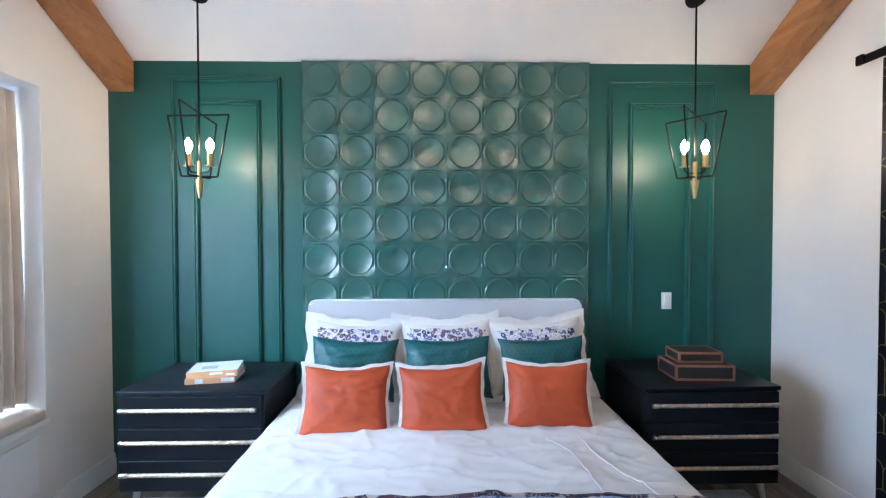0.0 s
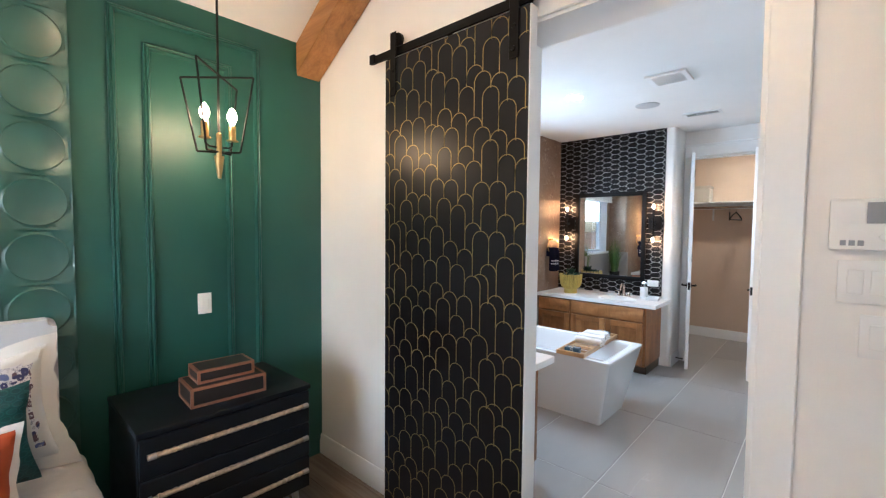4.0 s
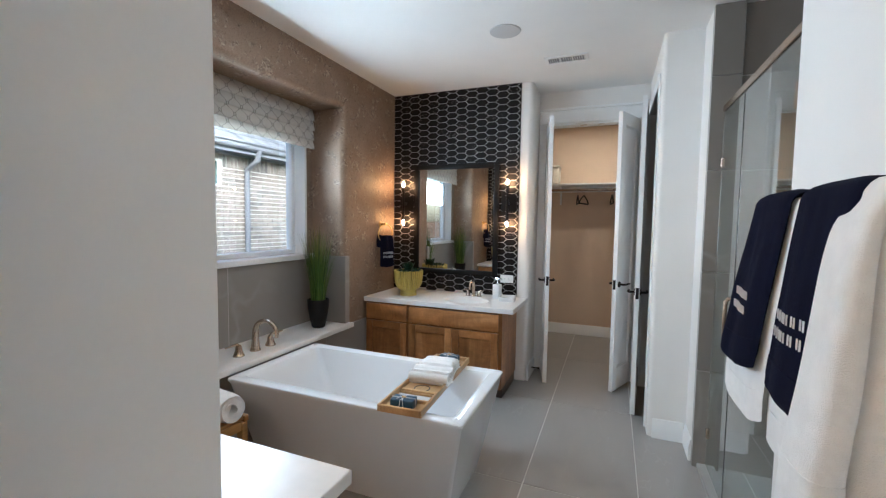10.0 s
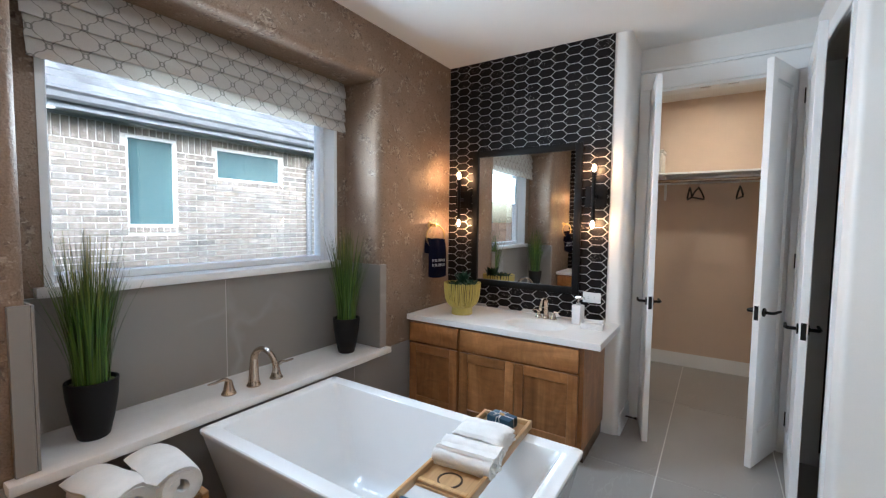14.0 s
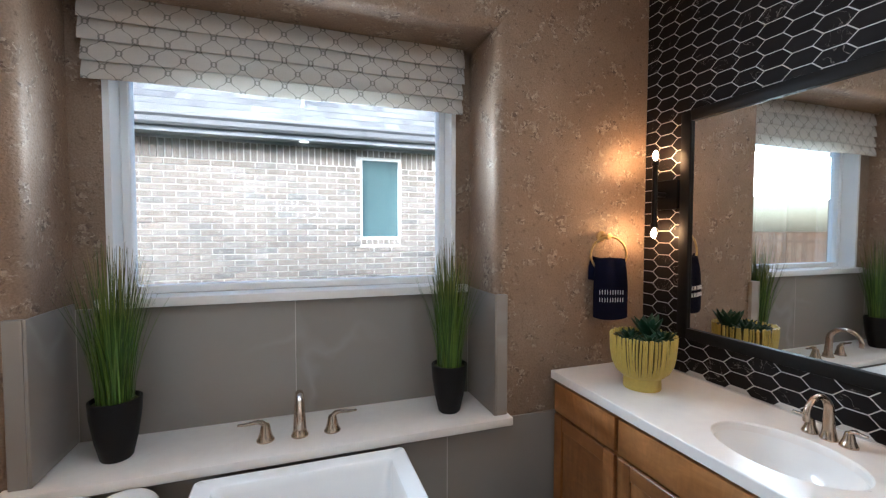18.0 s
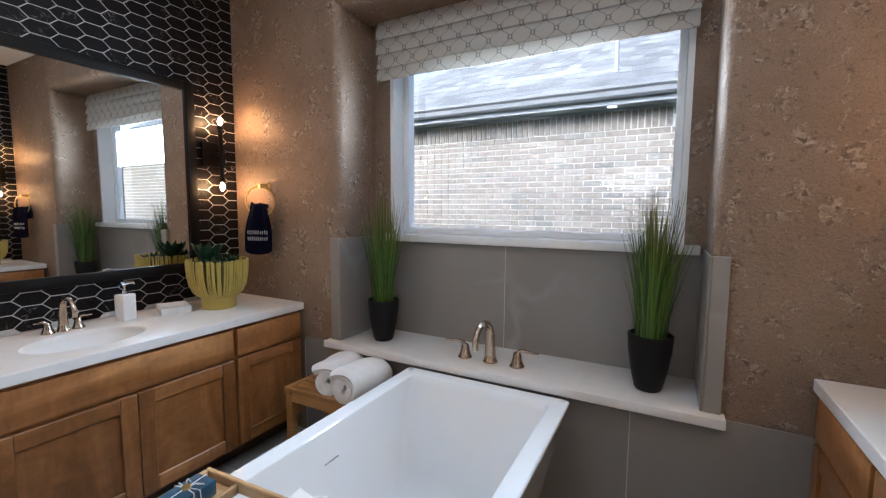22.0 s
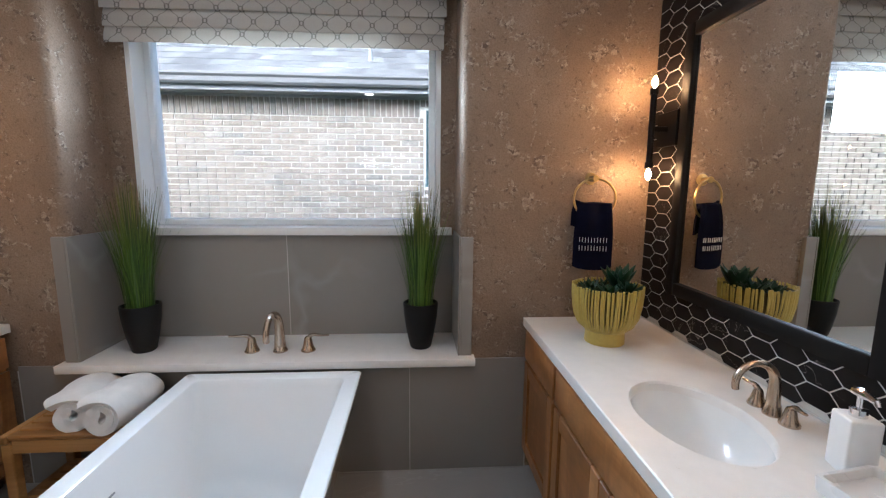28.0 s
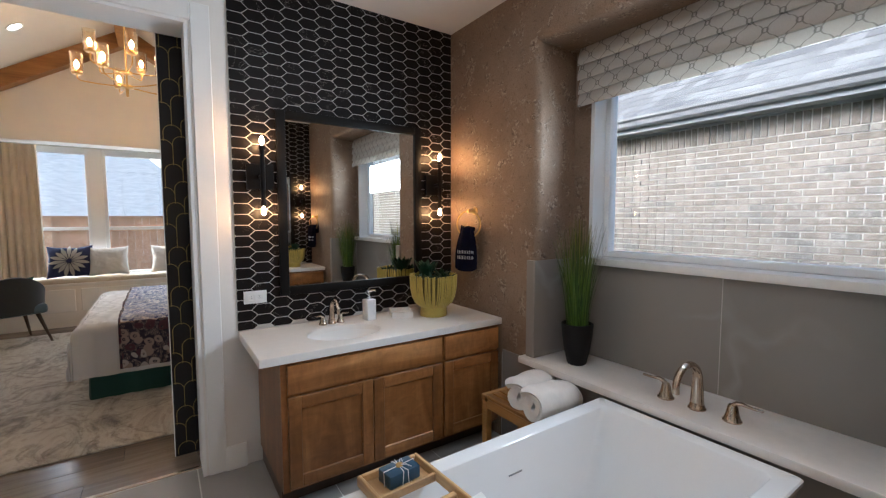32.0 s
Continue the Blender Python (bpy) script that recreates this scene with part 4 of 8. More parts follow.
def floor_tiles():
    xs, ys = [2.925, 3.77, 4.97, 6.17, 7.37, 8.5], [-0.63, -0.2, 0.405, 1.01, 1.615, 2.22, 2.825, 3.30]
    for x0, x1 in zip(xs, xs[1:]):
        for y0, y1 in zip(ys, ys[1:]):
            me = box_piece("tile", x1 - x0 - 0.006, y1 - y0 - 0.006, 0.012, 0.0012, FLOOR_TILE)
            piece("tile", me, floor_bath, (x0 + x1) / 2, (y0 + y1) / 2, 0.0)


floor_tiles()


def hex_wall(name, label, face, sgn, y0, y1, skip, near):
    """Elongated hexagon tiles on a wall: face is the grout plane, sgn the way it looks along x."""
    wall = thing(name, label, "tile", kind="structure")
    z0, z1 = 0.79, BATH_Z
    part("backing", B((min(face, face + sgn * 0.003), max(face, face + sgn * 0.003), y0, y1, z0, z1)), GROUT, wall, "light grout lines")
    cp, rp = 0.0995, 0.0605
    half, flat, hh = 0.0622, 0.0318, 0.0276
    outline = ((-half, 0), (-flat, -hh), (flat, -hh), (half, 0), (flat, hh), (-flat, hh))

    def clipped(cy, cz):
        pts = [(cy + a, cz + b) for a, b in outline]
        for axis, lim, keep in ((0, y0 + 0.002, 1), (0, y1 - 0.002, -1), (1, z0 + 0.002, 1), (1, z1 - 0.001, -1)):
            out = []
            for p, q in zip(pts, pts[1:] + pts[:1]):
                ip, iq = keep * (p[axis] - lim) >= 0, keep * (q[axis] - lim) >= 0
                if ip:
                    out.append(p)
                if ip != iq:
                    t = (lim - p[axis]) / (q[axis] - p[axis])
                    out.append((p[0] + t * (q[0] - p[0]), p[1] + t * (q[1] - p[1])))
            pts = out
            if len(pts) < 3:
                return None
        return pts

    def slab(pts, oy, oz):
        bm = bmesh.new()
        top = [bm.verts.new((sgn * 0.0016, a - oy, b - oz)) for a, b in pts]
        ca, cb = sum(p[0] for p in pts) / len(pts), sum(p[1] for p in pts) / len(pts)
        low = [bm.verts.new((sgn * 0.0009, (a - ca) * 1.02 + ca - oy, (b - cb) * 1.03 + cb - oz)) for a, b in pts]
        foot = [bm.verts.new((0, v.co.y, v.co.z)) for v in low]
        n = len(pts)
        bm.faces.new(top)
        for i in range(n):
            bm.faces.new((top[i], low[i], low[(i + 1) % n], top[(i + 1) % n]))
            bm.faces.new((low[i], foot[i], foot[(i + 1) % n], low[(i + 1) % n]))
        return bm

    bm = slab(outline, 0, 0)
    bmesh.ops.recalc_face_normals(bm, faces=bm.faces[:])
    shared = bpy.data.meshes.new("tile")
    bm.to_mesh(shared)
    bm.free()
    shared.materials.append(HEX_TILE)
    rest, todo = bmesh.new(), []
    for c in range(int((y1 - y0) / cp) + 2):
        for r in range(int((z1 - z0) / rp) + 2):
            cy, cz = y1 - 0.03 - c * cp, z0 + 0.02 + r * rp + (rp / 2 if c % 2 else 0)
            pts = clipped(cy, cz)
            if pts is None or any(a0 < cy < a1 and b0 < cz < b1 for a0, a1, b0, b1 in skip):
                continue
            todo.append((abs(cz - near), cy, cz, pts))
    todo.sort(key=lambda q: q[0])
    made = 0
    for _, cy, cz, pts in todo:
        whole = len(pts) == 6 and abs(pts[0][0] - (cy - half)) < 1e-6 and abs(pts[3][0] - (cy + half)) < 1e-6 and abs(pts[1][1] - (cz - hh)) < 1e-6 and abs(pts[4][1] - (cz + hh)) < 1e-6
        if whole and made < 290:
            piece("tile", shared, wall, face + sgn * 0.003, cy, cz)
            made += 1
        else:
            merge(rest, slab(pts, 0, 0), Matrix.Translation((face + sgn * 0.003, 0, 0)))
    tagged(part("more_tiles", rest, HEX_TILE, wall), kind="stuff")


hex_wall("tile_wall_west", "black veined elongated hexagon tiles behind the vanity", TILE_A, 1, 1.835, BATH_Y - 0.001, [(2.10, 3.0, 1.03, 1.98)], 1.45)
hex_wall("tile_wall_east", "black veined elongated hexagon tiles behind the vanity", TILE_B, -1, 2.0, BATH_Y - 0.001, [(2.26, 2.99, 1.03, 1.97)], 1.45)


# ---- bathroom: tub ----
def rounded_rect(x0, x1, y0, y1, r, n=5):
    out = []
    for cx, cy, a0 in ((x1 - r, y1 - r, 0), (x0 + r, y1 - r, 90), (x0 + r, y0 + r, 180), (x1 - r, y0 + r, 270)):
        for i in range(n + 1):
            a = radians(a0 + 90 * i / n)
            out.append((cx + r * math.cos(a), cy + r * math.sin(a)))
    return out


def loft(loops, cap_first=True, cap_last=True):
    bm = bmesh.new()
    vs = [[bm.verts.new(p) for p in lp] for lp in loops]
    n = len(vs[0])
    for p, q in zip(vs, vs[1:]):
        for i in range(n):
            bm.faces.new((p[i], p[(i + 1) % n], q[(i + 1) % n], q[i]))
    if cap_first:
        bm.faces.new(vs[0][::-1])
    if cap_last:
        bm.faces.new(vs[-1])
    return bm


def tub():
    x0, x1, y0, y1, h = -0.39, 0.39, -0.72, 0.72, 0.56
    e = thing("bathtub", "white gloss acrylic freestanding tub with tapered sides", "bathtub", 4.79, 2.508, 0.0)
    spec = [(0.13, 0.115, 0.0, 0.02), (0.128, 0.113, 0.012, 0.02), (0.008, 0.008, 0.53, 0.02), (0.0, 0.0, 0.543, 0.02), (0.0, 0.0, 0.556, 0.02), (0.005, 0.005, 0.56, 0.018),
            (0.062, 0.062, 0.56, 0.03), (0.068, 0.068, 0.556, 0.03), (0.075, 0.085, 0.53, 0.035), (0.115, 0.24, 0.2, 0.06), (0.135, 0.28, 0.15, 0.08), (0.18, 0.33, 0.125, 0.08)]
    loops = [[(x, y, z) for x, y in rounded_rect(x0 + ix, x1 - ix, y0 + iy, y1 - iy, r)] for ix, iy, z, r in spec]
    part("body", loft(loops), ACRYLIC, e)
    part("overflow_slot", turned(B((-0.004, 0.0025, -0.034, 0.034, -0.0028, 0.0028), bev=0.001), pose(x0 + 0.0865, 0.077, 0.446, 0, -7, 0)), GREY_PLASTIC, e, "thin grey overflow slot")
    part("drain", lathe([(0.0, 0.126), (0.03, 0.13), (0.034, 0.128), (0.034, 0.124)], 20), CHROME, e, "chrome drain")


tub()


# ---- bathroom: taps ----
def tap(name, label, x, y, z, rz, reach, height, spread, s, arm_len):
    """A two-handle tap; the spout reaches along local -y."""
    e = thing(name, label, "faucet", x, y, z, rz)
    path, rad = [], []
    for i in range(26):
        t = i / 25
        if t < 0.35:
            p = (0, -0.012 * t * s, height * (0.62 * t / 0.35))
        else:
            a = (t - 0.35) / 0.65 * radians(196)
            p = (0, -reach / 2 + reach / 2 * math.cos(a) - 0.004 * s, height * 0.62 + height * 0.38 * math.sin(min(a, math.pi)) - (0.12 * height * max(0, a - math.pi) / 0.35 if a > math.pi else 0))
        path.append(p)
        rad.append(s * (0.022 - 0.0115 * min(1, t * 1.5)))
    part("spout", tube(path, rad, 14, squash=1.1), NICKEL, e)
    part("spout_base", lathe([(0.029 * s, 0), (0.029 * s, 0.005), (0.026 * s, 0.009), (0.0215 * s, 0.03), (0.0, 0.032)], 24), NICKEL, e)
    for k in (-1, 1):
        h = 0.056 * s
        hnd = part("handle_base", lathe([(0.029 * s, 0), (0.029 * s, 0.005), (0.025 * s, 0.011), (0.019 * s, h * 0.5), (0.0155 * s, h * 0.85), (0.012 * s, h), (0, h * 1.04)], 24, at=(k * spread, 0, 0)), NICKEL, e)
        arm = [(k * spread, 0, h * 0.93), (k * (spread + 0.012 * s), -0.001, h * 1.13), (k * (spread + 0.3 * arm_len), -0.003, h * 1.2), (k * (spread + 0.65 * arm_len), -0.005, h * 1.15), (k * (spread + arm_len), -0.007, h * 1.17)]
        part("lever", tube(arm, [0.0125 * s, 0.0115 * s, 0.009 * s, 0.007 * s, 0.0055 * s], 10, squash=0.7), NICKEL, hnd)
    return e


tap("tub_faucet", "champagne bronze arched tub faucet with two lever handles", 4.765, 3.385, 0.60, 0, 0.18, 0.21, 0.135, 1.22, 0.105)


# ---- bathroom: vanities ----
def vanity(side):
    """A corner vanity: side 1 stands on the east tile wall, -1 on the west one."""
    xw, sgn, length = (TILE_B - 0.002, -1, 1.295) if side > 0 else (TILE_A + 0.002, 1, 1.36)
    words = "beside the closet" if side > 0 else "beside the doorway"

    def W(d0, d1, l0, l1, z0, z1):
        a, b = sorted((sgn * d0, sgn * d1))
        return (a, b, -l1, -l0, z0, z1)

    top_y = BATH_Y - 0.006
    cab = thing("vanity_cabinet", "honey maple shaker vanity cabinet " + words, "cabinet", xw, top_y, 0.0, group="vanity cabinets")
    part("side_panel", B(W(0.0, 0.53, 0.016, 0.034, 0.1, 0.744)), OAK_UP, cab)
    part("side_panel", B(W(0.0, 0.53, length - 0.018, length, 0.1, 0.744)), OAK_UP, cab)
    part("bottom_panel", B(W(0.0, 0.53, 0.034, length - 0.018, 0.1, 0.118)), OAK_UP, cab)
    part("back_panel", B(W(0.0, 0.01, 0.034, length - 0.018, 0.118, 0.744)), OAK_UP, cab)
    part("toe_kick", B(W(0.0, 0.465, 0.02, length - 0.01, 0.001, 0.1)), DARK_LEG, cab, "recessed dark toe kick")
    part("face_frame", B(W(0.531, 0.549, 0.016, 0.03, 0.1, 0.744), W(0.531, 0.549, 0.425, 0.465, 0.1, 0.744), W(0.531, 0.549, length - 0.04, length, 0.1, 0.744),
                         W(0.531, 0.5485, 0.03, 0.425, 0.715, 0.744), W(0.531, 0.5485, 0.465, length - 0.04, 0.715, 0.744), W(0.531, 0.5485, 0.03, 0.425, 0.555, 0.6), W(0.531, 0.5485, 0.465, length - 0.04, 0.555, 0.6),
                         W(0.531, 0.5485, 0.03, length - 0.04, 0.1, 0.135)), OAK_UP, cab)
    split = (0.457 + length - 0.028) / 2
    for l0, l1 in ((0.02, 0.434), (0.457, length - 0.028)):
        bm = bmesh.new()
        add_box(bm, *W(0.55, 0.57, l0, l1, 0.587, 0.727), bev=0.004, seg=2)
        part("drawer_front", bm, OAK, cab)
    for l0, l1 in ((0.02, 0.434), (0.457, split - 0.0015), (split + 0.0015, length - 0.028)):
        z0, z1, w = 0.118, 0.572, 0.062
        door = part("door", B(W(0.551, 0.559, l0 + w - 0.002, l1 - w + 0.002, z0 + w - 0.002, z1 - w + 0.002)), OAK_UP, cab)
        for a, b in ((l0, l0 + w), (l1 - w, l1)):
            part("stile", B(W(0.55, 0.57, a, b, z0, z1), bev=0.003), OAK_UP, door)
        for a, b in ((z1 - w, z1), (z0, z0 + w)):
            part("rail", B(W(0.55, 0.5695, l0 + w, l1 - w, a, b), bev=0.003), OAK, door)
    # top with an oval basin
    top = thing("countertop", "white quartz vanity top with an oval sink " + words, "countertop", xw, top_y, 0.745, group="vanity tops")
    d1, l1, z1 = 0.578, length + 0.095, 0.04
    cd, cl, rd, rl = 0.33, (0.905 if side > 0 else 0.955), 0.155, 0.212
    n = 64
    bm = bmesh.new()
    rings = []
    for z, grow in ((0.0, None), (z1 - 0.003, None), (z1, -0.003), (z1, "in"), (z1 - 0.006, "in2"), (0.0, "in2")):
        ring = []
        for i in range(n):
            a = 2 * math.pi * i / n
            ca, sa = math.cos(a), math.sin(a)
            if grow in ("in", "in2"):
                k = 1.0 if grow == "in" else 0.975
                d, l = cd + rd * k * ca, cl + rl * k * sa
            else:
                o = grow or 0.0
                k = min((d1 + o - cd) / ca if ca > 1e-9 else (0 - o - cd) / ca if ca < -1e-9 else 1e9, (l1 + o - cl) / sa if sa > 1e-9 else (0 - o - cl) / sa if sa < -1e-9 else 1e9)
                d, l = cd + k * ca, cl + k * sa
                for cx, cy in ((0, 0), (0, l1), (d1, 0), (d1, l1)):
                    best = min(range(n), key=lambda q: abs(math.atan2(cy - cl, cx - cd) % (2 * math.pi) - 2 * math.pi * q / n))
                    if best == i:
                        d, l = cx + (o if cx else -o), cy + (o if cy else -o)
            ring.append(bm.verts.new((sgn * d, -l, z)))
        rings.append(ring)
    for p, q in zip(rings, rings[1:] + rings[:1]):
        for i in range(n):
            bm.faces.new((p[i], p[(i + 1) % n], q[(i + 1) % n], q[i]))
    part("slab", bm, QUARTZ, top)
    bowl = []
    for k, z in ((0.985, 0.034), (0.975, 0.01), (0.93, -0.04), (0.8, -0.085), (0.55, -0.112), (0.2, -0.122), (0.08, -0.123)):
        bowl.append([(sgn * (cd + rd * k * math.cos(2 * math.pi * i / n)), -(cl + rl * k * math.sin(2 * math.pi * i / n)), z) for i in range(n)])
    part("basin", loft(bowl, False, True), CERAMIC, top, "white oval undermount basin")
    part("drain", lathe([(0.0, -0.119), (0.02, -0.118), (0.023, -0.122)], 20, at=(sgn * cd, -cl, 0)), NICKEL, top)
    fd = 0.108
    tap("sink_faucet", "champagne bronze sink faucet with two levers on the vanity top", xw + sgn * fd, top_y - cl, 0.785, 90 if sgn > 0 else -90, 0.115, 0.15, 0.054, 0.85, 0.05)


vanity(1)
vanity(-1)


# ---- bathroom: mirrors, sconces ----
def wall_mirror(face, sgn, y0, y1, z0, z1, words):
    w, d = 0.052, 0.03
    e = thing("wall_mirror", "rectangular mirror in a black frame " + words, "mirror", face, (y0 + y1) / 2, z0 - w, group="vanity mirrors")
    hy, h = (y1 - y0) / 2, z1 - z0

    def X(a, b):
        return tuple(sorted((sgn * a, sgn * b)))

    bm = bmesh.new()
    for ya, yb, za, zb in ((-hy - w, -hy, 0, h + 2 * w), (hy, hy + w, 0, h + 2 * w), (-hy, hy, 0, w), (-hy, hy, h + w, h + 2 * w)):
        add_box(bm, *X(0.009, d), ya, yb, za, zb, bev=0.004, seg=2)
    part("frame", bm, BLACK_METAL, e)
    part("glass", B((*X(0.010, 0.014), -hy - 0.01, hy + 0.01, w - 0.01, h + w + 0.01)), MIRROR, e, "silvered mirror glass")


wall_mirror(TILE_A, 1, 2.118, 2.978, 1.02, 1.993, "near the doorway")
wall_mirror(TILE_B, -1, 2.238, 3.010, 1.015, 1.988, "near the closet")


def bulb(parent, x, y, z, up=1, s=1.0, light=BULB_WARM):
    prof = [(0.0, 0.0), (0.006, 0.001), (0.0075, 0.008), (0.0135, 0.02), (0.0155, 0.03), (0.013, 0.043), (0.006, 0.056), (0.0, 0.062)]
    bm = lathe([(r * s, h * s * up) for r, h in prof], 14, at=(x, y, z))
    return part("bulb", bm, light, parent, "glowing warm filament bulb")


def sconce(x, y, sgn, words):
    e = thing("wall_sconce", "matt black sconce with two lit bulbs " + words, "wall lamp", x, y, 1.655, group="vanity sconces")

    def X(a, b):
        return tuple(sorted((sgn * a, sgn * b)))

    part("back_plate", B((*X(0.009, 0.03), -0.072, 0.072, -0.072, 0.072), bev=0.003), BLACK_METAL, e)
    part("arm", turned(lathe([(0.012, 0), (0.012, 0.06)], 12), Matrix.Translation((sgn * 0.028, 0, 0)) @ pose(0, 0, 0, 0, sgn * 90, 0)), BLACK_METAL, e)
    part("stem", lathe([(0.0, -0.142), (0.013, -0.142), (0.013, 0.142), (0.0, 0.142)], 16, at=(sgn * 0.095, 0, 0)), BLACK_METAL, e)
    for up in (1, -1):
        part("socket", lathe([(0.0, up * 0.14), (0.017, up * 0.14), (0.017, up * 0.165), (0.0, up * 0.166)], 16, at=(sgn * 0.095, 0, 0)), BLACK_METAL, e)
        bulb(e, sgn * 0.095, 0, up * 0.166, up, 0.82)
    return e


for x, y, sgn, words in ((TILE_A, 1.975, 1, "at the doorway end"), (TILE_A, 3.138, 1, "in the window corner"), (TILE_B, 2.09, -1, "at the closet end"), (TILE_B, 3.146, -1, "in the window corner")):
    sconce(x, y, sgn, words)


# ---- bedroom: padded panel behind the bed ----
def dimple_tile():
    """One square of the wall panel: a shallow dished disc with flared corners."""
    n, half, r = 32, 0.1196, 0.101
    bm = bmesh.new()

    def square(a, s):
        c, d = math.cos(a), math.sin(a)
        k = s / max(abs(c), abs(d))
        return k * c, k * d

    rings = []
    spec = [(k, 0.003 + 0.0152 * k * k) for k in (0.0, 0.2, 0.4, 0.6, 0.78, 0.92, 1.0)]
    centre = bm.verts.new((0, -0.003, 0))
    for k, h in spec[1:]:
        rings.append([bm.verts.new((r * k * math.cos(a), -h, r * k * math.sin(a))) for a in (2 * math.pi * i / n for i in range(n))])
    fall = []
    for i in range(n):
        a = 2 * math.pi * i / n
        fall.append(bm.verts.new((1.05 * r * math.cos(a), -0.013, 1.05 * r * math.sin(a))))
    rings.append(fall)
    mid, lip, rim = [], [], []
    for i in range(n):
        a = 2 * math.pi * i / n
        corner = abs(math.sin(2 * a)) ** 4
        x, z = square(a, half * 0.935)
        mid.append(bm.verts.new((x, -0.0095 - 0.018 * corner, z)))
        x, z = square(a, half * 0.975)
        lip.append(bm.verts.new((x, -0.0155 - 0.0105 * corner, z)))
        x, z = square(a, half)
        rim.append(bm.verts.new((x, -0.0185 - 0.0065 * corner, z)))
    rings += [mid, lip, rim]
    for i in range(n):
        bm.faces.new((centre, rings[0][i], rings[0][(i + 1) % n]))
    for p, q in zip(rings, rings[1:]):
        for i in range(n):
            bm.faces.new((p[i], p[(i + 1) % n], q[(i + 1) % n], q[i]))
    bmesh.ops.recalc_face_normals(bm, faces=bm.faces[:])
    if sum(f.normal.y for f in bm.faces) > 0:
        bmesh.ops.reverse_faces(bm, faces=bm.faces[:])
    me = bpy.data.meshes.new("panel_tile")
    bm.to_mesh(me)
    bm.free()
    me.materials.append(PANEL_GREEN)
    me.polygons.foreach_set("use_smooth", [True] * len(me.polygons))
    me.set_sharp_from_angle(angle=radians(50))
    return me


panel = thing("wall_panel", "deep green relief panel of dished discs behind the bed", "wall panel", kind="structure")
part("backing", B((-0.408, 1.518, GREEN_Y - 0.004, GREEN_Y - 0.0005, 0.36, EAVE_Z - 0.002)), PANEL_GREEN, panel)
dimple = dimple_tile()
for i in range(8):
    for j in range(10):
        piece("panel_tile", dimple, panel, -0.406 + 0.12 + i * 0.2402, GREEN_Y - 0.003, EAVE_Z - 0.122 - j * 0.2402)

for i, x0 in enumerate(np.arange(WEST_X, 2.9, 0.178)):
    x0 = float(x0)
    w = min(0.1755, 2.895 - x0)
    cuts = [SOUTH_Y, SOUTH_Y + 0.55 + (i * 0.61) % 1.1, SOUTH_Y + 1.9 + (i * 0.37) % 0.9, GREEN_Y]
    for a, b in zip(cuts, cuts[1:]):
        piece("plank", box_piece("plank", w, b - a - 0.002, 0.012, 0.0012, PLANK), floor_bed, x0 + w / 2, (a + b) / 2, 0.0)

rug = thing("rug", "mottled grey and cream low-pile rug under the bed", "rug", 0.55, 1.25, 0.0)
part("rug_body", B((-1.84, 1.84, -1.62, 1.62, 0.001, 0.012), bev=0.004), RUG, rug)


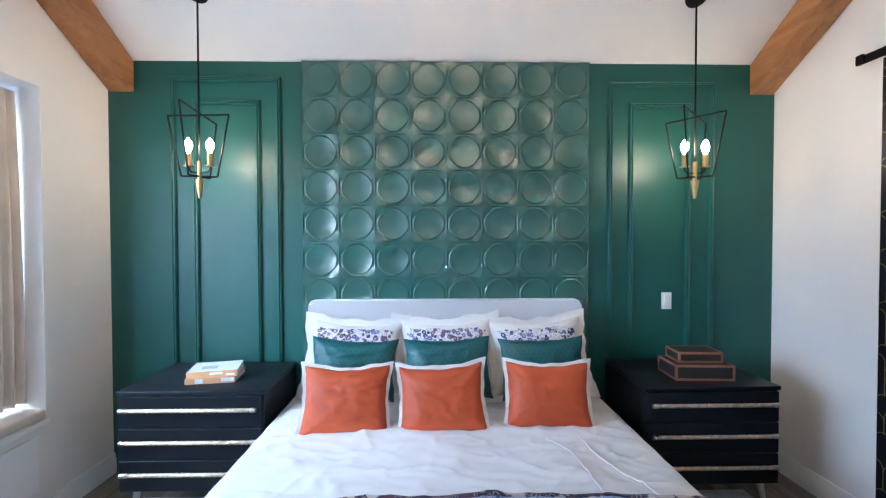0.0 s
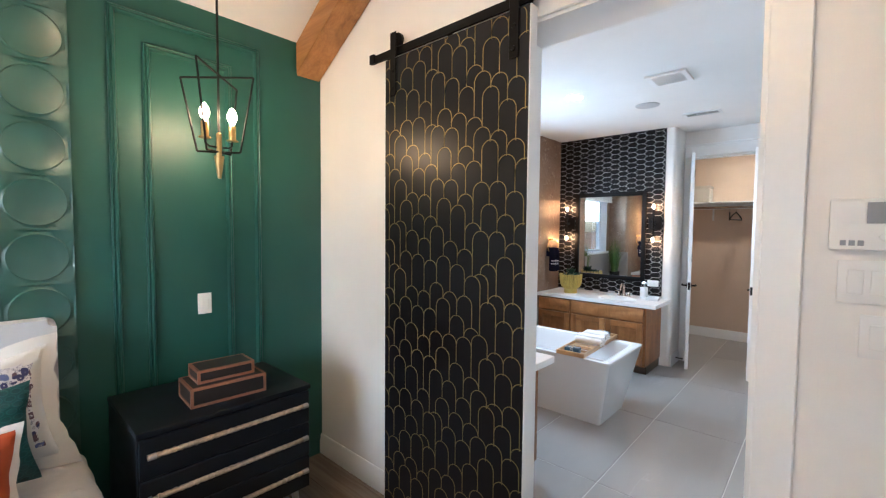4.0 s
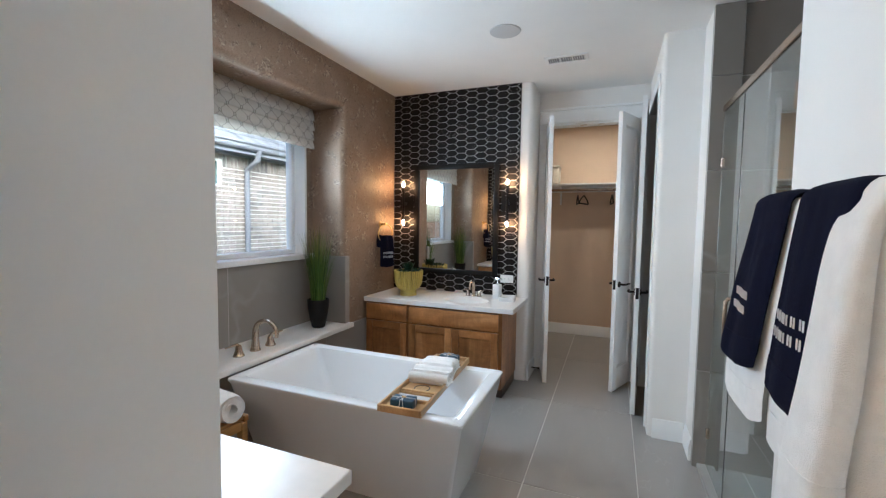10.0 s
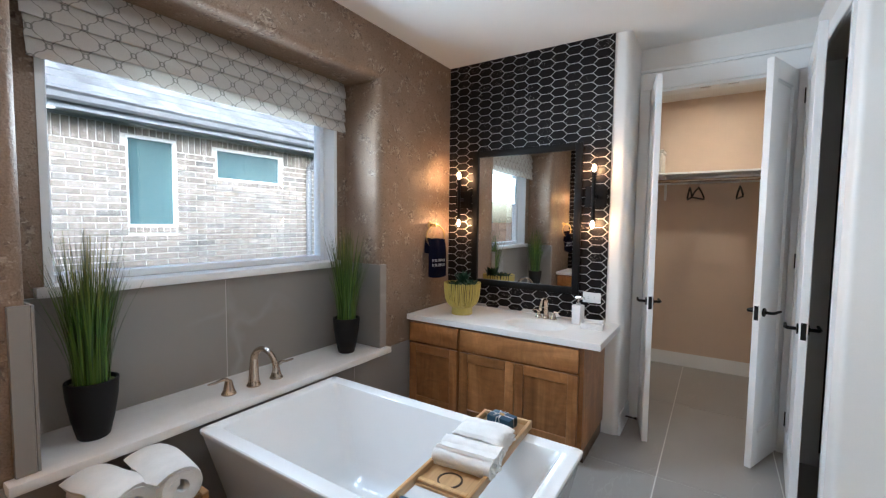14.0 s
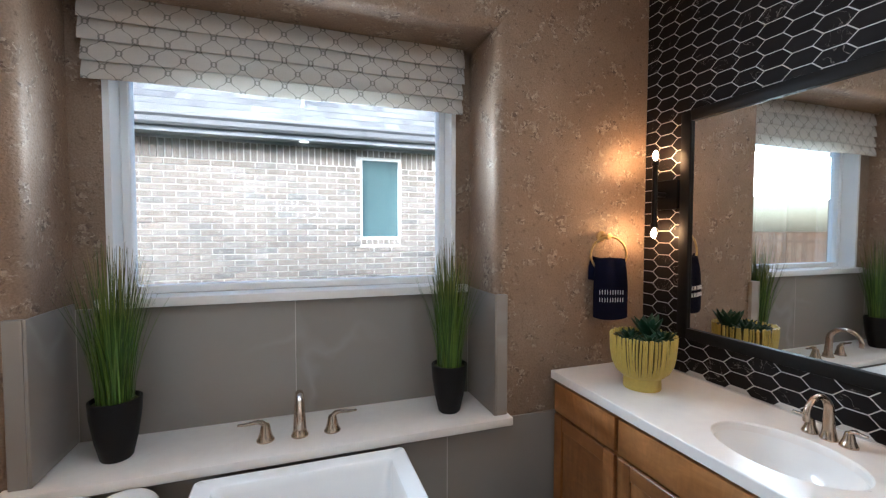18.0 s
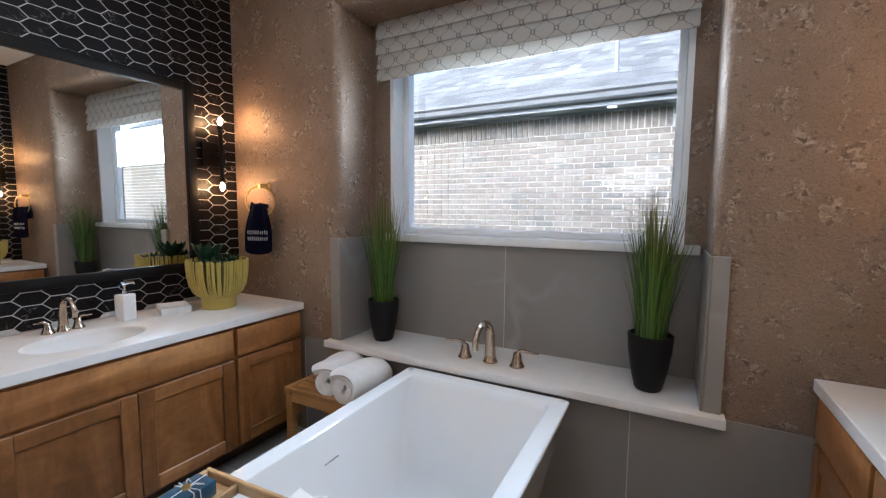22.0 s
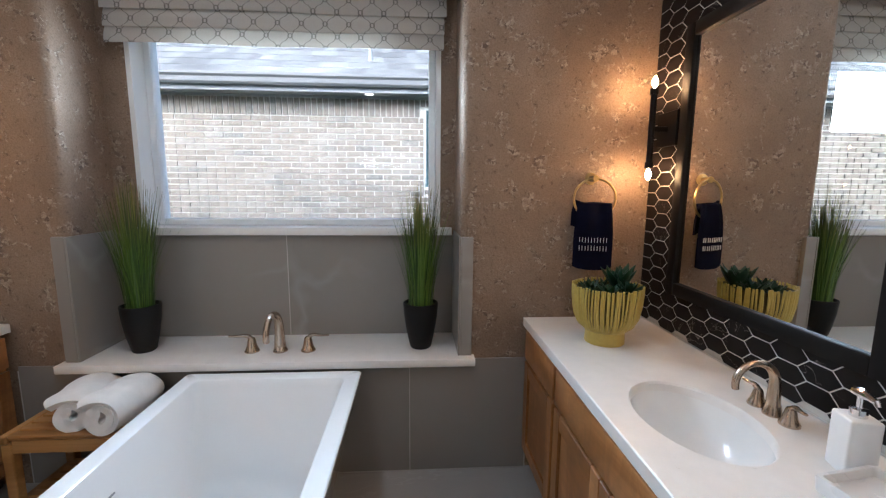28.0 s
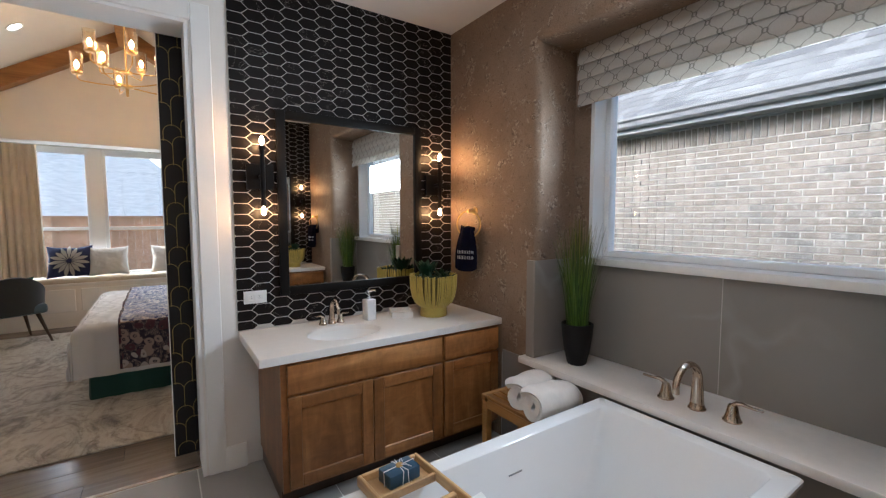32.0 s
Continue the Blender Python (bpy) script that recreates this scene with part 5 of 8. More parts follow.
# ---- bedroom: bed ----
def bed():
    x0, x1, foot, head = -0.35, 1.44, 0.98, 3.06
    cx = (x0 + x1) / 2
    e = thing("bed", "made king bed with a pale grey headboard and white bedding", "bed", cx, (foot + head) / 2, 0.012)
    ox, oy, oz = cx, (foot + head) / 2, 0.012
    hw = (x1 - x0) / 2
    bm = bmesh.new()
    outline = [(-hw, 0.0), (hw, 0.0), (hw, 1.12)]
    for i in range(7):
        a = radians(90 * i / 6)
        outline.append((hw - 0.03 + 0.03 * math.cos(a), 1.125 + 0.03 * math.sin(a)))
    for i in range(7):
        a = radians(90 + 90 * i / 6)
        outline.append((-hw + 0.03 + 0.03 * math.cos(a), 1.125 + 0.03 * math.sin(a)))
    hb = prism(outline, 0, 0.09)
    bmesh.ops.bevel(hb, geom=[ed for ed in hb.edges if abs(ed.verts[0].co.z - ed.verts[1].co.z) < 1e-5], offset=0.02, segments=3, affect="EDGES")
    turned(hb, Matrix.Translation((0, head - oy + 0.095, 0)) @ pose(0, 0, 0, 90, 0, 0))
    part("headboard", hb, HEADBOARD, e, "pale grey upholstered headboard")
    bm = bmesh.new()
    add_box(bm, -hw + 0.03, hw - 0.03, foot - oy + 0.03, head - oy - 0.02, 0.0, 0.28)
    part("base", bm, SKIRT, e)

    def skirt(u, v):
        per = [(-hw + 0.015, head - oy - 0.05), (-hw + 0.015, foot - oy + 0.015), (hw - 0.015, foot - oy + 0.015), (hw - 0.015, head - oy - 0.05)]
        seg = [math.dist(per[i], per[i + 1]) for i in range(3)]
        s = u * sum(seg)
        for i in range(3):
            if s <= seg[i] or i == 2:
                t = min(1, s / seg[i])
                p = [per[i][k] + (per[i + 1][k] - per[i][k]) * t for k in (0, 1)]
                nrm = ((-1, 0), (0, -1), (1, 0))[i]
                break
            s -= seg[i]
        f = 0.008 * math.sin(u * 260) * v
        return Vector((p[0] + nrm[0] * (f + 0.012 * v), p[1] + nrm[1] * (f + 0.012 * v), 0.3 - 0.298 * v))

    part("bed_skirt", sheet(skirt, 320, 3, 0.003), SKIRT, e, "dark grey-green pleated bed skirt")
    part("mattress", B((-hw + 0.02, hw - 0.02, foot - oy + 0.02, head - oy - 0.01, 0.29, 0.56), bev=0.05, seg=4), LINEN, e)
    # duvet: flat on top, hanging at the sides and foot
    side = 0.42
    wt, lt = 2 * hw + 2 * side, 2.0 + side

    def cover(u, v, lift=0.0, top=0.585):
        s, t = (u - 0.5) * wt, v * lt
        y = foot - oy - 0.02 + 2.0 - t
        x, z = s, top
        over = abs(s) - hw
        if over > 0:
            k = min(over, 0.09)
            x = math.copysign(hw + 0.045 * math.sin(k / 0.09 * math.pi / 2) + 0.02 + 0.08 * max(0, over - 0.09), s)
            z = top - 0.05 * (1 - math.cos(k / 0.09 * math.pi / 2)) - max(0, over - 0.09)
            x += math.copysign(0.014 * math.sin(y * 17 + math.copysign(1, s)) * min(1, over / 0.2), s)
        past = t - 2.0
        if past > 0:
            k = min(past, 0.09)
            y = foot - oy - 0.02 - 0.045 * math.sin(k / 0.09 * math.pi / 2) - 0.05 * max(0, past - 0.09)
            z = min(z, top - 0.05 * (1 - math.cos(k / 0.09 * math.pi / 2)) - max(0, past - 0.09))
            y -= 0.012 * math.sin(x * 15) * min(1, past / 0.2)
        if over <= 0 and past <= 0:
            w = 0.5 * wobble(x * 2.0, y * 3.4, 1.3) + 0.32 * wobble(x * 4.6 + y * 3, y * 8.0 - x * 2, 4.7)
            ridge = 1 - abs(wobble(x * 2.3 + 2, y * 4.4 + x, 9.1)) * 2.2
            z += 0.024 * w + 0.010 * max(0, ridge) ** 2 + 0.008 * max(0, 1 - abs(wobble(x * 2.6 - y * 2.2, y * 6.5 + x * 2.5, 6.3)) * 6) + 0.006 * max(0, 1 - abs(wobble(x * 3.4 + y * 3.0, y * 5.5 - x * 3.5, 12.9)) * 7) + 0.005 * max(0, 1 - abs(wobble(x * 5 + y * 2, y * 9 + 3, 2.2)) * 4) + 0.012 * (1 - (abs(s) / hw) ** 4)
        return Vector((x, y, z + lift))

    part("duvet", padded(cover, 200, 180, 0.02), DUVET, e, "rumpled white duvet")
    for u0, bow in ((0.675, 0.01), (0.735, -0.008)):
        seam = [cover(u0 + 0.05 * k / 24 + bow * math.sin(k / 24 * 5), 0.27 + 0.2 * k / 24, 0.003) for k in range(25)]
        part("piping", tube(seam, 0.0035, 6), DUVET, e)

    def runner(u, v):
        return cover(0.005 + 0.99 * u, 0.48 + 0.25 * v, 0.02)

    throw = thing("bed_throw", "floral throw, blue and white on top, draped across the bed", "throw", cx, oy, oz)
    edge = (side - 0.05) / wt
    part("cloth", sheet(lambda u, v: runner(edge + (1 - 2 * edge) * u, v), 80, 24, 0.009), BLUE_SHEET, throw, "blue and white printed top")
    for k in (0, 1):
        part("side_fall", sheet(lambda u, v, k=k: runner(edge * u + k * (1 - edge), v) + Vector((0, 0, 0.001)), 26, 24, 0.011), THROW, throw, "dark floral fall at the side")
    for v0 in (0.0, 0.975):
        part("hem", sheet(lambda u, v, v0=v0: runner(u, v0 + 0.025 * v) + Vector((0, 0, 0.003)), 90, 3, 0.012), THROW, throw, "stitched hem")


bed()


def pillow_shape(w, h, d, corner=0.06, sag=0.05, seed=0.0, n=34, crinkle=0.004):
    """A stuffed cushion standing in the local x-z plane, its foot at z 0."""
    bm = bmesh.new()

    def at(u, v, k):
        a, b = 2 * u - 1, 2 * v - 1
        x = w / 2 * a * (1 - corner * (1 - abs(b) ** 2) * abs(a) ** 2)
        z = h / 2 * b * (1 - corner * (1 - abs(a) ** 2) * abs(b) ** 2)
        puff = (max(0, 1 - abs(a) ** 2.6) * max(0, 1 - abs(b) ** 2.6)) ** 0.55
        y = k * d / 2 * puff * (1 + 0.12 * wobble(a * 1.7, b * 1.7, seed + k))
        y += k * (0.008 * wobble(a * 3, b * 4, seed + 7) + 0.006 * max(0, 1 - 5 * abs(wobble(a * 4 + b, b * 3 - a, seed + 3)))) * puff
        crease = math.sin(math.atan2(abs(b), abs(a) + 1e-6) * 22 + seed) * max(0, a * a + b * b - 0.75)
        y += k * 0.006 * crease * puff ** 0.5
        pull = (abs(a) * abs(b)) ** 0.5
        y += k * crinkle * math.sin(14 * (abs(a) - abs(b)) + 5 * wobble(a * 2, b * 2, seed + 4)) * pull * puff ** 0.6
        x += 0.007 * wobble(b * 2.6, 3.0, seed) * abs(a)
        z += 0.007 * wobble(a * 2.6, 9.0, seed) * abs(b)
        return Vector((x, y, z + h / 2 - sag * 0.3 * (1 - a * a) * (1 if b > 0 else 0) * b))

    for k in (-1, 1):
        vs = [[bm.verts.new(at(i / n, j / n, k)) for j in range(n + 1)] for i in range(n + 1)]
        for i in range(n):
            for j in range(n):
                bm.faces.new((vs[i][j], vs[i + 1][j], vs[i + 1][j + 1], vs[i][j + 1]))
    bmesh.ops.remove_doubles(bm, verts=bm.verts[:], dist=1e-4)
    return bm


def flange(w, h, width, corner, sag, shape, seed):
    """A flat border round a cushion, softly waved."""
    pts = []
    n = 16
    for k in range(4):
        for i in range(n):
            t = -1 + 2 * i / n
            a, b = ((t, -1), (1, t), (-t, 1), (-1, -t))[k]
            pts.append((a, b))
    bm = bmesh.new()
    rings = []
    for base, thick in ((-0.012, -0.003), (width, -0.003), (width, 0.003), (-0.012, 0.003)):
        ring = []
        for a, b in pts:
            o = base * (1 + 0.55 * wobble(a * 3.3, b * 3.3, seed + 2)) if base > 0 else base
            x = (w / 2) * a * (1 - corner * (1 - b * b) * a * a) + o * a * (1 if abs(a) == 1 else abs(a) ** 0.3 if abs(b) < 1 else 1) * (1 if abs(a) > 0.98 else 0.0)
            z = (h / 2) * b * (1 - corner * (1 - a * a) * b * b) + o * b * (1 if abs(b) > 0.98 else 0.0)
            x += 0.007 * wobble(b * 2.6, 3.0, shape) * abs(a)
            z += 0.007 * wobble(a * 2.6, 9.0, shape) * abs(b) - (sag * 0.3 * (1 - a * a) * b if b > 0 else 0)
            ring.append(bm.verts.new((x, thick + 0.022 * wobble(a * 2.6, b * 2.6, seed) * (o > 0), z + h / 2)))
        rings.append(ring)
    m = len(pts)
    for p, q in zip(rings, rings[1:] + rings[:1]):
        for i in range(m):
            bm.faces.new((p[i], p[(i + 1) % m], q[(i + 1) % m], q[i]))
    return bm


def lean(x, y, z, back, turn, roll):
    return pose(x, y, z, 0, 0, turn) @ pose(0, 0, 0, -back, roll, 0)


def stand(e, m):
    e.matrix_world = m
    return e


TOPZ = 0.605
# sleeping pillows with a floral band, against the headboard
for i, (x, roll) in enumerate(((-0.03, 2), (0.55, -1), (1.13, -3))):
    e = thing("bed_pillow", "white pillow with a band of navy flowers leaning on the headboard", "pillow", group="white pillows")
    part("cover", pillow_shape(0.6, 0.455, 0.2, 0.13, 0.06, 3.1 * i), LINEN, e)
    bm = pillow_shape(0.596, 0.455, 0.204, 0.13, 0.06, 3.1 * i)
    doomed = []
    for f in bm.faces:
        c = f.calc_center_median()
        if c.y > -0.01 or abs(c.x) > 0.262 or not 0.06 < c.z < 0.385 or (abs(c.x) < 0.215 and c.z < 0.285):
            doomed.append(f)
    bmesh.ops.delete(bm, geom=doomed, context="FACES")
    part("flower_band", bm, FLORAL, e, "printed band of small navy and plum flowers")
    part("flange", flange(0.6, 0.455, 0.042, 0.13, 0.06, 3.1 * i, 5.0 + i), LINEN, e, "soft white border")
    stand(e, lean(x, 2.86, TOPZ + 0.025, 16, (-2, 1, 3)[i], roll))
for i, (x, roll) in enumerate(((0.0, 3), (0.555, -2), (1.10, -2))):
    e = thing("teal_cushion", "teal satin cushion woven with small ovals", "cushion", group="teal cushions")
    part("cover", pillow_shape(0.5, 0.35, 0.13, 0.09, 0.03, 1.7 * i + 9), TEAL, e)
    stand(e, lean(x, 2.67, TOPZ + 0.055, 14, 0, roll))
for i, (x, y, roll, turn) in enumerate(((0.02, 2.40, 1, 3), (0.52, 2.41, -3, 1), (1.06, 2.44, 0, -3))):
    e = thing("orange_cushion", "burnt orange satin cushion with a white flanged edge", "cushion", group="orange cushions")
    part("cover", pillow_shape(0.45, 0.35, 0.15, 0.1, 0.05, 2.3 * i + 20, crinkle=0.003), ORANGE, e)
    part("flange", flange(0.45, 0.35, 0.016, 0.1, 0.05, 2.3 * i + 20, 30.0 + i), LINEN, e, "white flange border")
    stand(e, lean(x, y, TOPZ - 0.02, 20, turn, roll))


# ---- bedroom: nightstands ----
def nightstand(x0, x1, words):
    y0, y1, h = 2.555, 3.10, 0.765
    e = thing("nightstand", "black three-drawer nightstand with rope-textured pulls " + words, "nightstand", (x0 + x1) / 2, (y0 + y1) / 2, 0.012, group="nightstands")
    hw, hd = (x1 - x0) / 2, (y1 - y0) / 2
    part("body", B((-hw, hw, -hd + 0.018, hd, 0.21, h - 0.037), bev=0.004), BLACK_WOOD, e)
    part("top", B((-hw - 0.004, hw + 0.004, -hd, hd, h - 0.036, h - 0.012), bev=0.005, seg=2), BLACK_WOOD, e)
    for k in range(3):
        z0 = 0.218 + k * 0.170
        d = part("drawer_front", B((-hw + 0.006, hw - 0.006, -hd + 0.001, -hd + 0.0175, z0, z0 + 0.163), bev=0.003), BLACK_WOOD, e)
        ln = hw - 0.03
        pts, rad = [], []
        for i in range(61):
            t = -1 + 2 * i / 60
            pts.append((ln * t, -hd - 0.022 + 0.0008 * math.sin(i * 1.9), z0 + 0.1 + 0.0008 * math.cos(i * 2.3)))
            rad.append(0.0105 + 0.0018 * math.sin(i * 2.6))
        part("pull", tube(pts, rad, 10), ROPE, d, "pale gold twisted pull")
        for s in (-1, 1):
            part("pull_end", turned(lathe([(0.0, 0), (0.0125, 0.001), (0.0125, 0.03), (0.0, 0.031)], 12), Matrix.Translation((s * (ln - 0.028), -hd - 0.022, z0 + 0.1)) @ pose(0, 0, 0, 0, 90 * s, 0)), SILVER, d)
    for sx in (-1, 1):
        for sy in (-1, 1):
            part("leg", tube([(sx * (hw - 0.06), sy * (hd - 0.07), 0.211), (sx * (hw - 0.035), sy * (hd - 0.04), 0.0)], [0.02, 0.008], 10), SILVER, e, "tapered silver leg")


nightstand(1.612, 2.352, "beside the barn door")
nightstand(-1.205, -0.44, "beside the window seat")


def keepsake(w, d, h, x, y, z, rz):
    e = thing("keepsake_box", "dark keepsake box with copper-coloured edges on the nightstand", "box", x, y, z, rz, group="stacked boxes")
    b = 0.012
    part("body", B((-w + 0.004, w - 0.004, -d + 0.004, d - 0.004, 0.002, h - 0.003)), WOVEN_BOX, e)
    for sx in (-1, 1):
        for sy in (-1, 1):
            part("corner_post", B((*sorted((sx * w, sx * (w - b))), *sorted((sy * d, sy * (d - b))), 0, h)), COPPER_WOOD, e)
    for z0 in (0, h - b):
        bm = bmesh.new()
        for s in (-1, 1):
            add_box(bm, -w + b, w - b, *sorted((s * d, s * (d - b))), z0, z0 + b)
            add_box(bm, *sorted((s * w, s * (w - b))), -d + b, d - b, z0, z0 + b)
        part("edge_trim", bm, COPPER_WOOD, e)
    part("lid_panel", B((-w + b, w - b, -d + b, d - b, h - 0.003, h - 0.001)), WOVEN_BOX, e)


keepsake(0.165, 0.105, 0.088, 2.0, 2.75, 0.766, -3)
keepsake(0.125, 0.078, 0.062, 2.0, 2.765, 0.8545, -3)

for i, (w, d, h, z, rz, top, words) in enumerate(((0.13, 0.1, 0.032, 0.766, 8, BOOK_TAN, "tan hardback book lying on the nightstand"), (0.128, 0.098, 0.036, 0.7985, 14, BOOK_TOP, "pale hardback book lying on another book"))):
    e = thing("book", words, "book", -0.79, 2.77, z, rz, group="books on the nightstand")
    part("pages", B((-w + 0.004, w - 0.004, -d + 0.004, d - 0.004, 0.004, h - 0.004)), PAPER, e)
    part("cover", B((-w, w, -d, d, 0, 0.0035), (-w, w, -d, d, h - 0.0035, h)), top, e)
    part("spine", B((-w, w, -d - 0.003, -d - 0.0002, 0, h), bev=0.001), BOOK_TAN, e, "tan printed spine")
    bars = ((-0.6, -0.28, 0.12, 0.88), (0.45, 0.96, 0.3, 0.95)) if i == 0 else ((-0.1, 0.42, 0.45, 0.8), (0.55, 0.9, 0.2, 0.5))
    for x0, x1, z0, z1 in bars:
        part("title_bar", B((x0 * w, x1 * w, -d - 0.0038, -d - 0.0031, z0 * h, z1 * h)), BOOK_TOP, e, "white title block")
    if i == 1:
        part("cover_picture", B((-w * 0.55, w * 0.1, -d * 0.5, d * 0.1, h + 0.0002, h + 0.0007)), GREY_PLASTIC, e, "grey printed shape")


# ---- bedroom: pendants and chandelier ----
def pendant(x, y, turn, words):
    z0, top = 1.803, roof_z(y)
    e = thing("pendant_lamp", "black open-cage pendant with brass candle sleeves " + words, "pendant lamp", x, y, z0, turn, group="bedside pendants")
    tz = top - z0
    part("canopy", turned(lathe([(0.0, 0.0), (0.062, 0.0), (0.062, -0.016), (0.05, -0.024), (0.0, -0.026)], 28), Matrix.Translation((0, 0, tz - 0.004)) @ pose(0, 0, 0, 0, 0, -turn) @ pose(0, 0, 0, -math.degrees(math.atan(PITCH)), 0, 0)), BLACK_METAL, e)
    part("rod", lathe([(0.0, 0.14), (0.0055, 0.14), (0.0055, tz - 0.01), (0.0, tz - 0.01)], 10), BLACK_METAL, e)
    hi, lo = 0.155, 0.092
    for k in range(2):
        a = radians(k * 62)
        c, s = math.cos(a), math.sin(a)
        lift = 0.06 * (1 if k == 0 else 0)
        loop = [(hi * c, hi * s, 0.47 + lift * 0.5), (-hi * c, -hi * s, 0.52 - lift), (-lo * c, -lo * s, 0.125), (lo * c, lo * s, 0.13)]
        bm = bmesh.new()
        for p, q in zip(loop, loop[1:] + loop[:1]):
            merge(bm, tube([p, q], 0.0052, 6))
        part("cage_frame", bm, BLACK_METAL, e)
    part("finial", lathe([(0.0, 0.0), (0.008, 0.002), (0.022, 0.1), (0.022, 0.108), (0.0, 0.11)], 16), BRASS, e, "brass cone finial")
    part("hub", lathe([(0.0, 0.108), (0.012, 0.108), (0.012, 0.215), (0.006, 0.22), (0.0, 0.22)], 14), BRASS, e)
    for k in range(2):
        a = radians(180 * k - turn)
        c, s = math.cos(a), math.sin(a)
        arm = part("arm", tube([(0.008 * c, 0.008 * s, 0.15), (0.045 * c, 0.045 * s, 0.152), (0.06 * c, 0.06 * s, 0.165), (0.062 * c, 0.062 * s, 0.19)], 0.0045, 8), BLACK_METAL, e)
        part("candle_sleeve", lathe([(0.0, 0.185), (0.026, 0.186), (0.026, 0.192), (0.0165, 0.194), (0.0165, 0.262), (0.0, 0.263)], 16, at=(0.062 * c, 0.062 * s, 0)), BRASS, arm, "brass candle sleeve")
        bulb(e, 0.062 * c, 0.062 * s, 0.263, 1, 1.4, CANDLE_BULB)


pendant(-0.884, 2.789, 20, "over the window-side nightstand")
pendant(2.013, 2.789, -25, "over the door-side nightstand")


def chandelier(x, y, z):
    e = thing("chandelier", "brass chandelier with ten clear glass shades hanging from the ridge", "chandelier", x, y, z)
    tz = RIDGE_Z - 0.27 - z
    part("rod", lathe([(0.0, 0.0), (0.008, 0.0), (0.008, tz - 0.03), (0.0, tz - 0.03)], 10), BRASS, e)
    part("canopy", lathe([(0.0, tz - 0.001), (0.065, tz - 0.001), (0.065, tz - 0.025), (0.0, tz - 0.03)], 24), BRASS, e)
    part("hub", lathe([(0.0, -0.09), (0.01, -0.085), (0.014, -0.02), (0.05, -0.01), (0.05, 0.012), (0.014, 0.02), (0.0, 0.02)], 20), BRASS, e)
    part("upper_hub", lathe([(0.012, 0.11), (0.046, 0.12), (0.046, 0.142), (0.012, 0.15)], 20), BRASS, e)
    for k in range(10):
        a = radians(36 * k + 12)
        r, z0, h = (0.36, 0.0, 0.06) if k % 2 else (0.28, 0.13, 0.22)
        c, s = math.cos(a), math.sin(a)
        arm = part("arm", tube([(0.03 * c, 0.03 * s, z0), (r * 0.6 * c, r * 0.6 * s, z0), (r * 0.93 * c, r * 0.93 * s, z0 + 0.01), (r * c, r * s, z0 + 0.03), (r * c, r * s, h)], 0.006, 8), BRASS, e)
        part("cup", lathe([(0.0, h), (0.032, h), (0.04, h + 0.012), (0.016, h + 0.016), (0.014, h + 0.05), (0.0, h + 0.05)], 16, at=(r * c, r * s, 0)), BRASS, arm)
        bulb(e, r * c, r * s, h + 0.05, 1, 1.25, CHANDELIER_BULB)
        g = part("glass_shade", lathe([(0.036, h + 0.013), (0.042, h + 0.014), (0.046, h + 0.03), (0.047, h + 0.19), (0.0438, h + 0.19), (0.043, h + 0.022)], 20, at=(r * c, r * s, 0)), BULB_GLASS, e, "clear glass cylinder shade")
        g.visible_shadow = False


chandelier(0.62, 1.30, 2.65)


